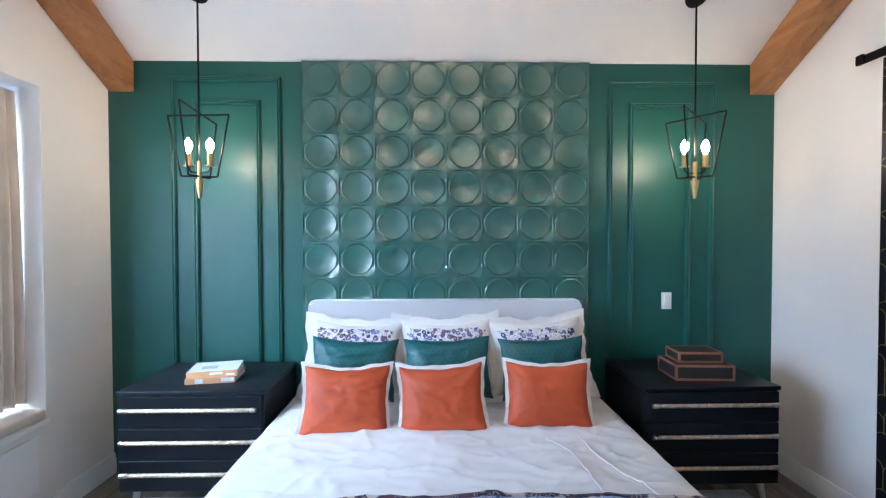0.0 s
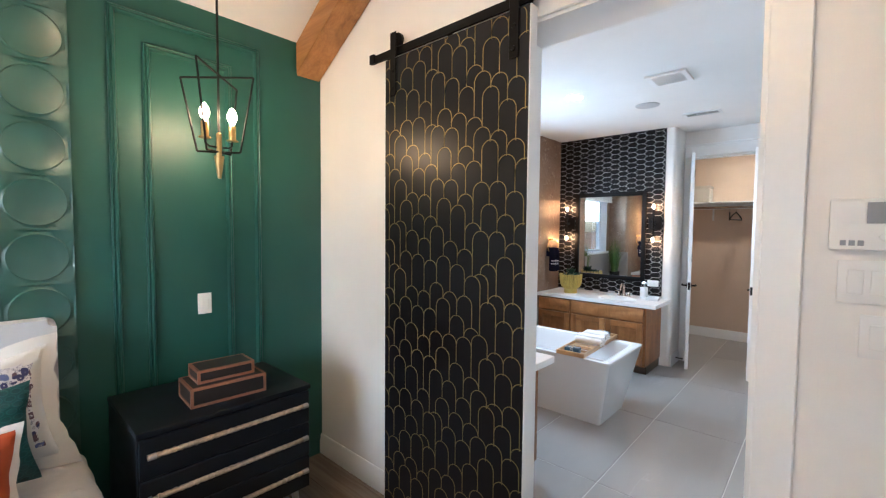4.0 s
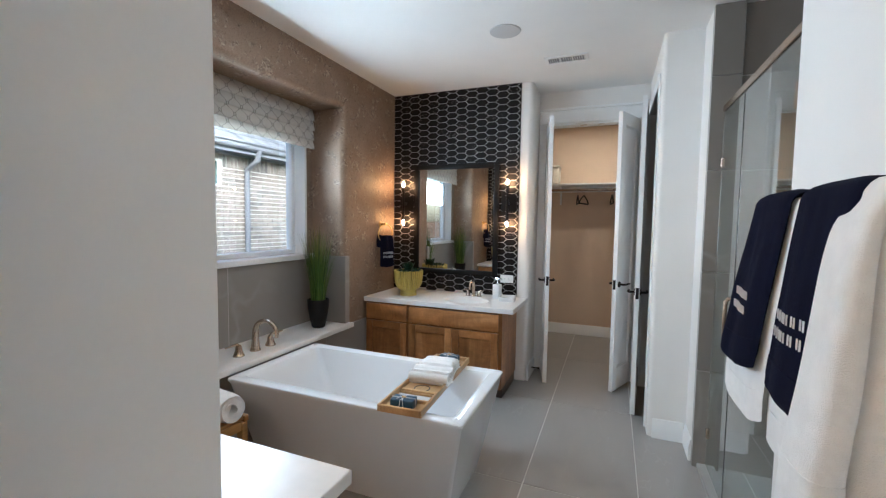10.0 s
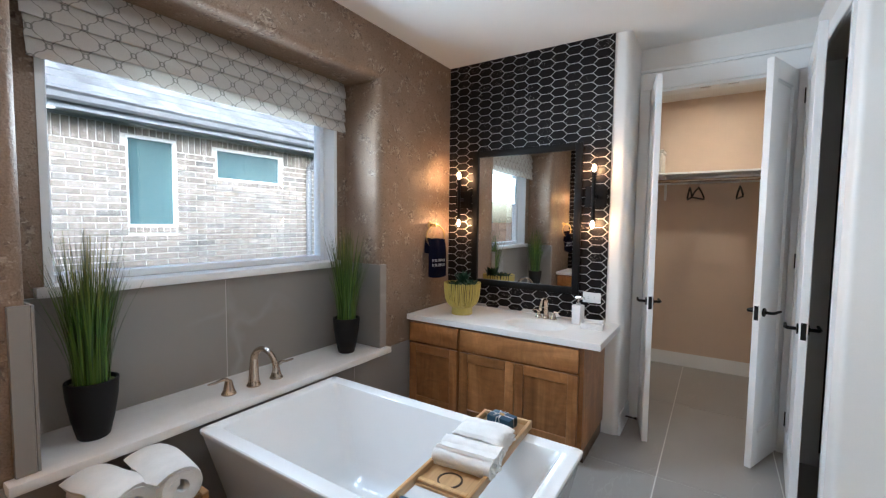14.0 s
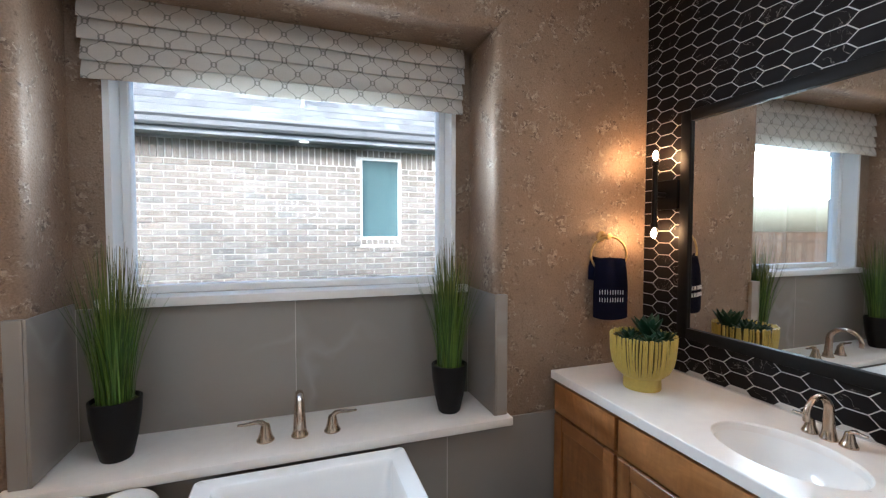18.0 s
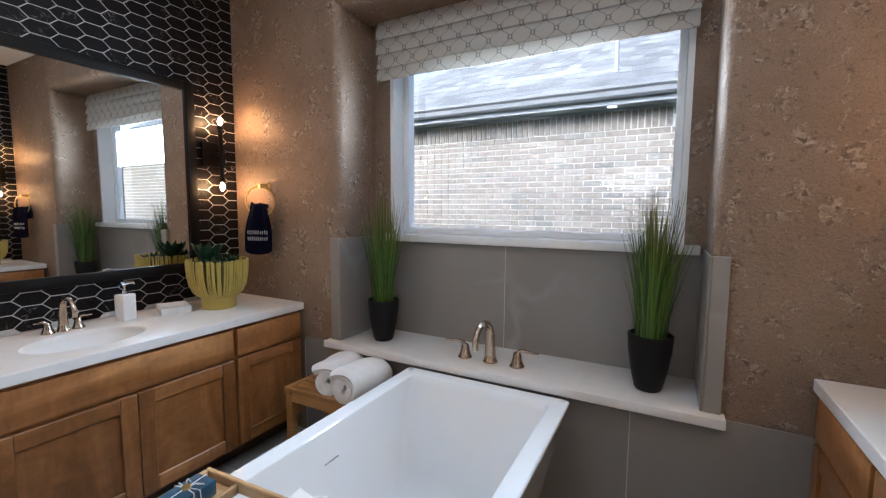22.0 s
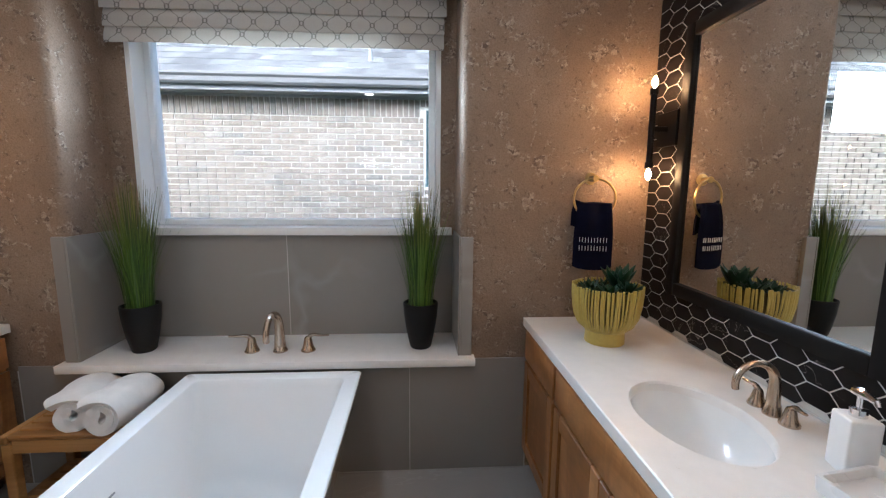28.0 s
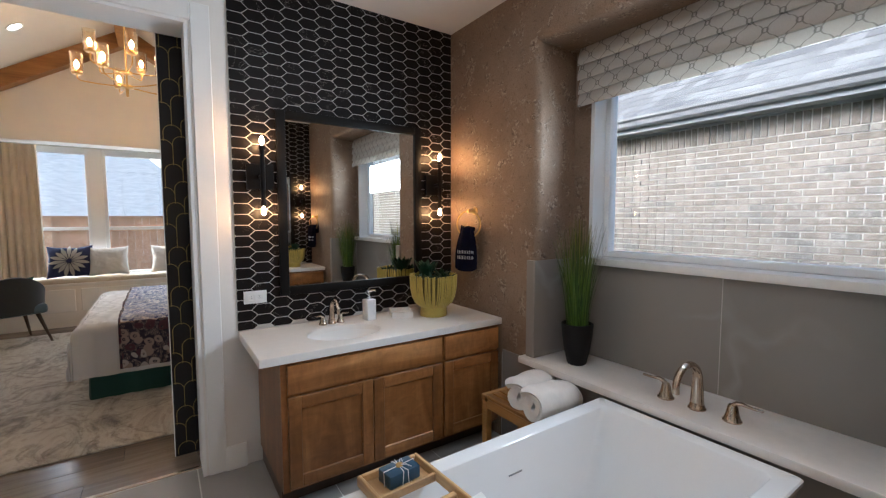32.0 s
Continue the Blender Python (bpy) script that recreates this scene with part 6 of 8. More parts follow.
# ---- bedroom: sliding barn door ----
def barn_door():
    y0, y1, z0, z1 = 1.518, 2.405, 0.03, 2.47
    x0, x1 = 2.722, 2.774
    cy = (y0 + y1) / 2
    e = thing("barn_door", "black sliding barn door with raised gold scallop arches", "barn door", (x0 + x1) / 2, cy, z0)
    hx, hy, h = (x1 - x0) / 2, (y1 - y0) / 2, z1 - z0
    part("slab", B((-hx, hx, -hy, hy, 0, h), bev=0.003), DOOR_BLACK, e)
    for s in (-1, 1):
        part("edge_band", B((-hx + 0.001, hx - 0.001, *sorted((s * hy, s * (hy + 0.004))), 0, h)), TRIM, e, "white painted door edge")
    # thin gold arches, each row lapping over the one above
    rng = random.Random(4)
    arches = []
    legs = [-hy - 0.03]
    while legs[-1] < hy + 0.05:
        legs.append(legs[-1] + rng.uniform(0.0425, 0.0458))
    for k, (a, b) in enumerate(zip(legs, legs[2:])):
        phase = 0.236 * (0.57, 0.05, 0.72, 0.2, 0.86, 0.36)[k % 6]
        for i in range(-1, 12):
            r = (b - a) / 2
            top = round((i * 0.236 + phase + rng.uniform(-0.036, 0.036)) / 0.012) * 0.012 + r
            arches.append((a + r, r, top, k))
    t = 0.0034

    def covered(a, b, zt):
        for c2, r2, z2, _ in arches:
            if z2 < zt - 1e-6 and abs(a - c2) < r2 - 0.0015:
                if b < z2 - r2 + math.sqrt(r2 * r2 - (a - c2) ** 2) - 0.0015:
                    return True
        return False

    for face in (-1, 1):
        bm = bmesh.new()
        xf = face * (hx + 0.0003)
        drawn = set()
        for cy0, r, zt, k in arches:
            pts = [(cy0 - r, zt - r - 0.012 * j) for j in range(33, 0, -1)] + [(cy0 - r * math.cos(math.pi * i / 14), zt - r + r * math.sin(math.pi * i / 14)) for i in range(15)] + [(cy0 + r, zt - r - 0.012 * j) for j in range(1, 34)]
            for j, ((a0, b0), (a1, b1)) in enumerate(zip(pts, pts[1:])):
                if j < 33 or j > 48:
                    cell = (k if j < 33 else k + 2, math.floor((b0 + b1) / 0.024))
                    if cell in drawn or covered((a0 + a1) / 2, (b0 + b1) / 2, zt):
                        continue
                    drawn.add(cell)
                ma, mb = (a0 + a1) / 2, (b0 + b1) / 2
                if abs(ma) > hy - 0.005 or not 0.01 < mb < h - 0.008 or covered(ma, mb, zt):
                    continue
                d = Vector((a1 - a0, b1 - b0))
                nrm = Vector((-d.y, d.x)).normalized() * t / 2
                q = [(a0 + nrm.x, b0 + nrm.y), (a1 + nrm.x, b1 + nrm.y), (a1 - nrm.x, b1 - nrm.y), (a0 - nrm.x, b0 - nrm.y)]
                lo = [bm.verts.new((xf, a, b)) for a, b in q]
                hi = [bm.verts.new((xf + face * 0.0012, a, b)) for a, b in q]
                bm.faces.new(hi)
                for i in range(4):
                    bm.faces.new((lo[i], lo[(i + 1) % 4], hi[(i + 1) % 4], hi[i]))
        tagged(part("gold_arches", bm, BRASS_INLAY, e, "thin gold scallop arches"), kind="stuff")
    for s in (-1, 1):
        yy = s * (hy - 0.07)
        hang = part("hanger", B((-hx - 0.008, -hx - 0.002, yy - 0.024, yy + 0.024, h - 0.2, h + 0.13), bev=0.003), BLACK_METAL, e, "flat black strap hanger")
        for bz in (h - 0.16, h - 0.07):
            part("bolt", turned(lathe([(0.0, 0.006), (0.009, 0.005), (0.011, 0.0)], 12), Matrix.Translation((-hx - 0.008, yy, bz)) @ pose(0, 0, 0, 0, -90, 0)), BLACK_METAL, hang)
        part("wheel", turned(lathe([(0.0, -0.009), (0.036, -0.009), (0.036, 0.009), (0.0, 0.009)], 20), Matrix.Translation((0.004, yy, h + 0.1)) @ pose(0, 0, 0, 0, 90, 0)), BLACK_METAL, hang)
    rail = thing("door_rail", "matt black flat sliding rail above the barn door", "rail", (x0 + x1) / 2, 1.55, 2.49)
    part("bar", B((-0.006, 0.006, -1.02, 1.0, 0.0, 0.044), bev=0.002), BLACK_METAL, rail)
    for yy in (-0.9, -0.45, 0.0, 0.45, 0.9):
        part("spacer", turned(lathe([(0.011, 0.006), (0.011, 0.055)], 12), Matrix.Translation((0, yy, 0.022)) @ pose(0, 0, 0, 0, 90, 0)), BLACK_METAL, rail)
    for yy in (-1.0, 0.98):
        part("end_stop", B((-0.022, -0.0065, yy - 0.02, yy + 0.02, -0.004, 0.048), bev=0.003), BLACK_METAL, rail)


DOOR_BLACK = plain("black satin door paint", (0.007, 0.007, 0.009), 0.34, vary=0.12, relief=0.0003, strength=0.12)
BRASS_INLAY = plain("thin gold line", (0.38, 0.28, 0.1), 0.38, metal=0.5, vary=0.1)
DOOR_BLACK.node_tree.nodes["Principled BSDF"].inputs["Specular IOR Level"].default_value = 0.35
barn_door()


# ---- bedroom: window seat wall ----
seat = thing("window_seat", "white panelled window seat with an oatmeal cushion", "window seat", WEST_X - 0.25, (SEAT_Y0 + SEAT_Y1) / 2, 0.0, kind="structure")
sl = (SEAT_Y1 - SEAT_Y0) / 2
part("bench_top", B((-0.2, 0.275, -sl + 0.002, sl - 0.002, 0.545, 0.575), bev=0.004), TRIM, seat)
bm = bmesh.new()
for i in range(4):
    y0 = -sl + 0.06 + i * (2 * sl - 0.06) / 4
    add_box(bm, 0.2505, 0.262, y0, y0 + (2 * sl - 0.06) / 4 - 0.06, 0.2, 0.5, bev=0.004)
part("front_panels", bm, TRIM, seat)
part("cushion", B((-0.16, 0.265, -sl + 0.01, sl - 0.01, 0.576, 0.635), bev=0.018, seg=3), CUSHION, seat, "oatmeal bench cushion")
setting("seat_recess", B((WEST_X - 0.55, WEST_X - 0.195, SEAT_Y0 - 0.1, SEAT_Y0, 0, 2.5), (WEST_X - 0.55, WEST_X - 0.195, SEAT_Y1, SEAT_Y1 + 0.1, 0, 2.5), (WEST_X - 0.55, WEST_X - 0.195, SEAT_Y0, SEAT_Y1, SEAT_TOP, 2.5),
                         (WEST_X - 0.55, WEST_X - 0.195, SEAT_Y0, SEAT_Y1, -0.1, 0.54)), WHITE_WALL, "white lined recess round the window seat", "wall")
WX = WEST_X - 0.41
setting("window_posts", B((WX - 0.06, WX + 0.04, SEAT_Y0, SEAT_Y0 + 0.06, 0.54, SEAT_TOP), (WX - 0.06, WX + 0.04, 0.715, 0.86, 0.54, SEAT_TOP), (WX - 0.06, WX + 0.04, 1.735, 1.88, 0.54, SEAT_TOP),
                          (WX - 0.06, WX + 0.04, SEAT_Y1 - 0.06, SEAT_Y1, 0.54, SEAT_TOP), bev=0.003), TRIM, "white posts between the bedroom windows", "trim")
for k, (y0, y1) in enumerate(((SEAT_Y0 + 0.06, 0.715), (0.86, 1.735), (1.88, SEAT_Y1 - 0.06))):
    w = thing("window_%d" % (k + 2), "white single-hung bedroom window above the seat", "window", WX, (y0 + y1) / 2, 0.62, kind="structure")
    hy, h = (y1 - y0) / 2 - 0.001, SEAT_TOP - 0.62 - 0.002
    bm = bmesh.new()
    for a0, a1, z0, z1 in ((-hy, -hy + 0.04, 0, h), (hy - 0.04, hy, 0, h), (-hy + 0.04, hy - 0.04, 0, 0.045), (-hy + 0.04, hy - 0.04, h - 0.09, h), (-hy + 0.04, hy - 0.04, 0.645, 0.69)):
        add_box(bm, -0.03, 0.03, a0, a1, z0, z1, bev=0.003)
    part("window_frame", bm, VINYL, w)
    p = part("pane", B((-0.004, 0.002, -hy + 0.03, hy - 0.03, 0.03, h - 0.05)), GLASS, w, "clear glass pane")
    p.visible_shadow = False


def curtain(y0, y1, words):
    e = thing("curtain", "natural linen curtain panel gathered " + words, "curtain", WEST_X - 0.14, (y0 + y1) / 2, 0.655, group="bedroom curtains")
    hy = (y1 - y0) / 2

    def cloth(u, v):
        a = -hy + 2 * hy * u
        fold = math.sin(u * 34) * 0.028 + math.sin(u * 71 + 1) * 0.006
        return Vector((fold * (0.75 + 0.3 * v) + 0.01 * math.sin(v * 3), a * (1 + 0.12 * v), 1.71 - 1.705 * v))

    part("panel", sheet(cloth, 110, 14, 0.004), CURTAIN, e)


curtain(SEAT_Y0 + 0.02, 0.23, "beside the armchair")
curtain(2.38, SEAT_Y1 - 0.02, "beside the green wall")
rod = thing("curtain_rod", "thin brushed curtain rod across the window recess", "curtain rod", WEST_X - 0.14, (SEAT_Y0 + SEAT_Y1) / 2, 2.372)
part("rod", turned(lathe([(0.009, -sl + 0.003), (0.009, sl - 0.003)], 12), pose(0, 0, 0, 90, 0, 0)), SILVER, rod)


def loose_pillow(y, w, mat_, words, back, turn, z=0.637):
    e = thing("seat_pillow", words, "pillow", group="window seat pillows")
    part("cover", pillow_shape(w, w * 0.92, 0.16, 0.1, 0.02, y * 3), mat_, e)
    stand(e, pose(WEST_X - 0.13, y, z, 0, 0, 90 + turn) @ pose(0, 0, 0, -back, 0, 0))
    return e


PALM = plain("navy pillow cloth", (0.012, 0.02, 0.08), 0.8, vary=0.1, fine=300)
navy = loose_pillow(0.48, 0.48, PALM, "navy pillow with a white palm motif on the window seat", 18, 0)
for k in range(15):
    a = radians(-168 + 24 * k)
    r0, r1 = 0.03, 0.195 + 0.017 * math.cos(4 * a)
    pts = []
    for t in range(9):
        q = t / 8
        r = r0 + (r1 - r0) * q
        pts.append((r * math.sin(a), r * math.cos(a) + 0.212, 0.02 * math.sin(math.pi * q ** 1.4) + 0.003))
    bm = bmesh.new()
    vs = []
    for x, z, hw in pts:
        nx, nz = math.cos(a), -math.sin(a)
        puff = (max(0, 1 - abs(2 * x / 0.48) ** 2.6) * max(0, 1 - abs(2 * z / 0.4416 - 1) ** 2.6)) ** 0.55
        yy = -0.08 * puff - 0.009
        vs.append((bm.verts.new((x + nx * hw, yy, z + nz * hw)), bm.verts.new((x - nx * hw, yy, z - nz * hw))))
    for p, q in zip(vs, vs[1:]):
        bm.faces.new((p[0], p[1], q[1], q[0]))
    bmesh.ops.solidify(bm, geom=bm.faces[:], thickness=0.002)
    part("palm_leaf", bm, LINEN, navy, "white printed palm leaf")
loose_pillow(0.90, 0.46, LINEN, "plain white pillow on the window seat", 20, 4)
loose_pillow(1.60, 0.46, LINEN, "plain white pillow on the window seat", 20, -3)
loose_pillow(2.2, 0.42, LINEN, "plain white pillow on the window seat", 20, 5)


def armchair():
    e = thing("armchair", "blue-grey upholstered armchair with dark arms and splayed legs", "armchair", -1.05, 0.0, 0.0, -62)
    part("seat", B((-0.3, 0.3, -0.3, 0.28, 0.34, 0.45), bev=0.035, seg=3), BLUE_SEAT, e)

    def back(u, v):
        a = radians(-20 + 220 * u)
        r = 0.33
        lo, hi = 0.36, 0.56 + 0.22 * max(0, math.sin(a)) ** 1.5
        return Vector((r * math.cos(a) * (1 + 0.05 * v), 0.02 + 0.3 * math.sin(a) * (1 + 0.12 * v), lo + (hi - lo) * v))

    part("backrest", sheet(back, 40, 8, 0.05), DARK_SEAT, e, "dark rounded back and arms")
    for sx in (-1, 1):
        for sy in (-1, 1):
            part("leg", tube([(sx * 0.22, sy * 0.2, 0.345), (sx * 0.3, sy * 0.28 + (0.04 if sy > 0 else 0), 0.0)], [0.022, 0.011], 10), DARK_LEG, e)
    c = thing("chair_cushion", "teal velvet cushion resting on the armchair", "cushion")
    part("cover", pillow_shape(0.38, 0.34, 0.14, 0.09, 0.02, 55), TEAL_SEAT, c)
    stand(c, pose(-1.05, 0.0, 0.452, 0, 0, -62) @ pose(0, 0.15, 0, -20, 0, 0))


armchair()


# ---- bedroom: wall controls ----
def switch_plate(x, y, z, axis, gangs, words, duplex=False):
    """axis: the way the plate looks, (1,0) for +x and so on."""
    w = 0.07 + 0.046 * (gangs - 1)
    e = thing("outlet" if duplex else "light_switch", words, "outlet" if duplex else "light switch", x, y, z, math.degrees(math.atan2(axis[1], axis[0])) + 90)
    hz = 0.0575
    if duplex:
        w, hz = 0.122, 0.036
    part("plate", B((-w / 2, w / 2, -0.0065, -0.0005, -hz, hz), bev=0.002, seg=2), PLASTIC, e)
    for g in range(gangs):
        gx = (g - (gangs - 1) / 2) * 0.046
        if duplex:
            for s in (-1, 1):
                soc = part("socket", B((s * 0.021 - 0.015, s * 0.021 + 0.015, -0.008, -0.0062, -0.0155, 0.0155), bev=0.003), PLASTIC, e)
                part("slot", B((s * 0.021 - 0.004, s * 0.021 + 0.004, -0.0084, -0.0078, 0.0035, 0.006)), GREY_PLASTIC, soc)
                part("slot", B((s * 0.021 - 0.004, s * 0.021 + 0.004, -0.0084, -0.0078, -0.007, -0.0045)), GREY_PLASTIC, soc)
        else:
            part("rocker", turned(B((-0.0165, 0.0165, -0.0035, 0.0, -0.033, 0.033), bev=0.0015), Matrix.Translation((gx, -0.0065, 0)) @ pose(0, 0, 0, 3, 0, 0)), PLASTIC, e)
    return e


switch_plate(2.062, GREEN_Y, 1.144, (0, -1), 1, "white rocker switch on the green wall")
switch_plate(EAST_X, 0.53, 1.44, (-1, 0), 2, "white double rocker switch under the alarm panel")
switch_plate(EAST_X, 0.505, 1.297, (-1, 0), 1, "white single rocker switch under the double switch")
alarm = thing("alarm_panel", "white alarm keypad with a grey display on the wall", "alarm panel", EAST_X, 0.505, 1.525)
part("case", B((-0.026, -0.0005, -0.105, 0.105, 0.0, 0.135), bev=0.006, seg=2), PLASTIC, alarm)
part("speaker_grille", B((-0.0275, -0.0262, 0.035, 0.095, 0.07, 0.125)), PLASTIC, alarm)
part("display", B((-0.0275, -0.0262, -0.095, 0.033, 0.07, 0.125)), GREY_PLASTIC, alarm, "dark grey display")
for k in range(3):
    part("logo_mark", B((-0.0272, -0.0262, 0.07 - k * 0.017, 0.082 - k * 0.017, 0.012, 0.026)), GREY_PLASTIC, alarm)
part("button", turned(lathe([(0.0, 0.003), (0.008, 0.002), (0.009, 0.0)], 14), Matrix.Translation((-0.026, 0.0, 0.035)) @ pose(0, 0, 0, 0, -90, 0)), PLASTIC, alarm)


def downlight(x, y, z, tilt, words, lens=DOWNLIGHT, r=0.06):
    e = thing("recessed_light", words, "ceiling light")
    part("trim_ring", lathe([(r, 0.0), (r + 0.02, -0.002), (r + 0.024, -0.006), (r + 0.024, 0.0)], 28), TRIM, e)
    part("lens", lathe([(0.0, -0.001), (r, -0.001), (r, 0.001), (0.0, 0.001)], 28), lens, e, "bright lamp lens")
    stand(e, pose(x, y, z - 0.003, tilt, 0, 0))


SLOPE = math.degrees(math.atan(PITCH))
downlight(-0.55, 0.35, roof_z(0.35), SLOPE, "lit recessed downlight in the vaulted ceiling")
# Unseen second downlight, added beside the known one to light the bedroom.
downlight(1.7, 0.1, roof_z(0.1), SLOPE, "lit recessed downlight in the vaulted ceiling")
downlight(4.80, 2.31, BATH_Z, 0, "lit recessed downlight over the tub", DOWNLIGHT_BATH, 0.047)


# ---- bathroom: doors ----
def lever(parent, x, y, z, face, way):
    """A black lever on the leaf's face (face: its side along local y), pointing along way in x."""
    rose = part("rose", turned(lathe([(0.0, 0.0), (0.026, 0.0), (0.026, 0.007), (0.0, 0.008)], 20), Matrix.Translation((x, y, z)) @ pose(0, 0, 0, -90 * face, 0, 0)), BLACK_METAL, parent, "black lever handle")
    part("lever", tube([(x, y, z), (x, y + face * 0.045, z), (x + way * 0.02, y + face * 0.05, z), (x + way * 0.115, y + face * 0.048, z)], [0.009, 0.009, 0.009, 0.007], 8), BLACK_METAL, rose)


def leaf(name, label, x, y, rz, width, way, height=2.42):
    """A white panelled door leaf hung at local x 0, reaching along +x."""
    e = tagged(new(name), label, "door", kind="structure")
    e.matrix_world = pose(x, y, 0.012, 0, 0, rz)
    t = 0.0175
    s = 0.095 if width > 0.5 else 0.075
    part("stile", B((0.0, s, -t, t, 0, height), (width - s, width, -t, t, 0, height), bev=0.002), TRIM, e)
    part("rail", B((s, width - s, -t, t, 0, 0.2), (s, width - s, -t, t, height - 0.11, height), bev=0.002), TRIM, e)
    part("panel", B((s - 0.005, width - s + 0.005, -0.006, 0.006, 0.195, height - 0.105)), TRIM, e)
    part("bead", B((s, s + 0.012, -0.012, 0.012, 0.2, height - 0.11), (width - s - 0.012, width - s, -0.012, 0.012, 0.2, height - 0.11), (s + 0.012, width - s - 0.012, -0.012, 0.012, 0.2, 0.212), (s + 0.012, width - s - 0.012, -0.012, 0.012, height - 0.122, height - 0.11), bev=0.003), TRIM, e)
    for face in (-1, 1):
        lever(e, width - 0.055, face * t, 0.945, face, -1)
    part("latch_plate", B((width - 0.0005, width + 0.001, -0.011, 0.011, 0.9, 0.985)), BLACK_METAL, e)
    for z in (0.2, 1.2, 2.2):
        part("hinge", lathe([(0.0, z), (0.007, z), (0.007, z + 0.09), (0.0, z + 0.09)], 10, at=(-0.004, way * t, 0)), BLACK_METAL, e)
    return e


leaf("door_1", "open white closet door leaf with black levers", CLOSET_X - 0.004, CL_Y1 - 0.02, 192, 0.395, 1)
leaf("door_2", "open white closet door leaf with black levers", CLOSET_X - 0.004, CL_Y0 + 0.02, 157, 0.395, -1)
leaf("door_3", "white toilet room door standing ajar", WC_X1 - 0.01, WC_Y + 0.03, 175.5, 0.68, -1)
bm = bmesh.new()
for y0, y1 in ((CL_Y0 - 0.085, CL_Y0 + 0.002), (CL_Y1 - 0.002, CL_Y1 + 0.065)):
    add_box(bm, CLOSET_X - 0.017, CLOSET_X - 0.001, y0, y1, 0, 2.44, bev=0.003)
add_box(bm, CLOSET_X - 0.018, CLOSET_X - 0.001, CL_Y0 - 0.085, CL_Y1 + 0.065, 2.442, 2.56, bev=0.003)
add_box(bm, CLOSET_X - 0.028, CLOSET_X - 0.001, CL_Y0 - 0.09, CL_Y1 + 0.068, 2.561, 2.585, bev=0.004)
add_box(bm, CLOSET_X, 7.05, CL_Y0 + 0.0005, CL_Y0 + 0.016, 0, 2.44)
add_box(bm, CLOSET_X, 7.05, CL_Y1 - 0.016, CL_Y1 - 0.0005, 0, 2.44)
add_box(bm, CLOSET_X, 7.05, CL_Y0 + 0.016, CL_Y1 - 0.016, 2.424, 2.4395)
setting("trim_closet_door", bm, TRIM, "white casing and lining of the closet doorway", "door casing")
bm = bmesh.new()
add_box(bm, WC_X0 - 0.022, WC_X0 + 0.014, WC_Y - 0.122, WC_Y + 0.012, 0, 2.44, bev=0.002)
add_box(bm, WC_X1 - 0.004, WC_X1 + 0.075, WC_Y + 0.0005, WC_Y + 0.015, 0, 2.44, bev=0.003)
add_box(bm, WC_X0 - 0.022, WC_X1 + 0.075, WC_Y + 0.0005, WC_Y + 0.016, 2.441, 2.53, bev=0.003)
setting("trim_toilet_door", bm, TRIM, "white casing of the toilet room doorway", "door casing")
for k in range(2):
    e = thing("door_catch", "small metal ball catch in the closet door head", "catch", CLOSET_X + 0.03, 1.33 + 0.16 * k, 2.424)
    part("plate", B((-0.012, 0.012, -0.03, 0.03, -0.003, 0.0)), CHROME, e)
e = thing("door_stop", "black spring door stop on the baseboard", "door stop", 6.74, 1.882, 0.07)
part("spring", turned(lathe([(0.006, 0.0), (0.006, 0.06), (0.009, 0.062), (0.009, 0.075), (0.0, 0.076)], 10), pose(0, 0, 0, 90, 0, 0)), BLACK_METAL, e)

# closet fittings
shelf = thing("closet_shelf", "white closet shelf on the back wall", "shelf", 8.5, 1.4, 1.965)
part("board", B((-0.32, -0.001, -1.19, 1.19, 0.0, 0.018)), TRIM, shelf)
part("cleat", B((-0.018, -0.001, -1.19, 1.19, -0.075, -0.0005)), TRIM, shelf)
for yy in (-0.35, 0.45):
    part("bracket", B((-0.27, -0.019, yy - 0.011, yy + 0.011, -0.03, -0.0005), (-0.045, -0.019, yy - 0.0105, yy + 0.0105, -0.24, -0.03), bev=0.002), TRIM, shelf)
crod = thing("closet_rod", "dark metal hanging rod under the closet shelf", "rod", 8.25, 1.4, 1.905)
part("bar", turned(lathe([(0.016, -1.19), (0.016, 1.19)], 14), pose(0, 0, 0, 90, 0, 0)), NICKEL, crod)
for yy, rz in ((1.62, 8), (1.545, -12), (1.22, 5)):
    h = thing("coat_hanger", "black coat hanger on the closet rod", "hanger", 8.25, yy, 1.905, rz, group="hangers")
    hook = [(0.022 * math.cos(a), 0, 0.0 + 0.022 * math.sin(a)) for a in (radians(-40 + 22 * i) for i in range(11))] + [(0.0, 0, -0.045), (0.0, 0, -0.07)]
    part("hook", tube(hook, 0.003, 6), CHROME, h)
    part("frame", tube([(0, 0, -0.07), (0.12, 0, -0.115), (0.2, 0, -0.16), (0.19, 0, -0.175), (-0.19, 0, -0.175), (-0.2, 0, -0.16), (-0.12, 0, -0.115)], 0.008, 8, closed=True), BLACK_METAL, h)
e = thing("storage_box", "tan storage box on the closet shelf", "box", 8.33, 2.02, 1.984)
part("body", B((-0.12, 0.12, -0.16, 0.16, 0, 0.2), bev=0.01), CUSHION, e)
part("lid", B((-0.125, 0.125, -0.165, 0.165, 0.2005, 0.235), bev=0.006), CUSHION, e)
downlight(7.75, 1.45, BATH_Z, 0, "lit recessed downlight in the closet", DOWNLIGHT_CLOSET)

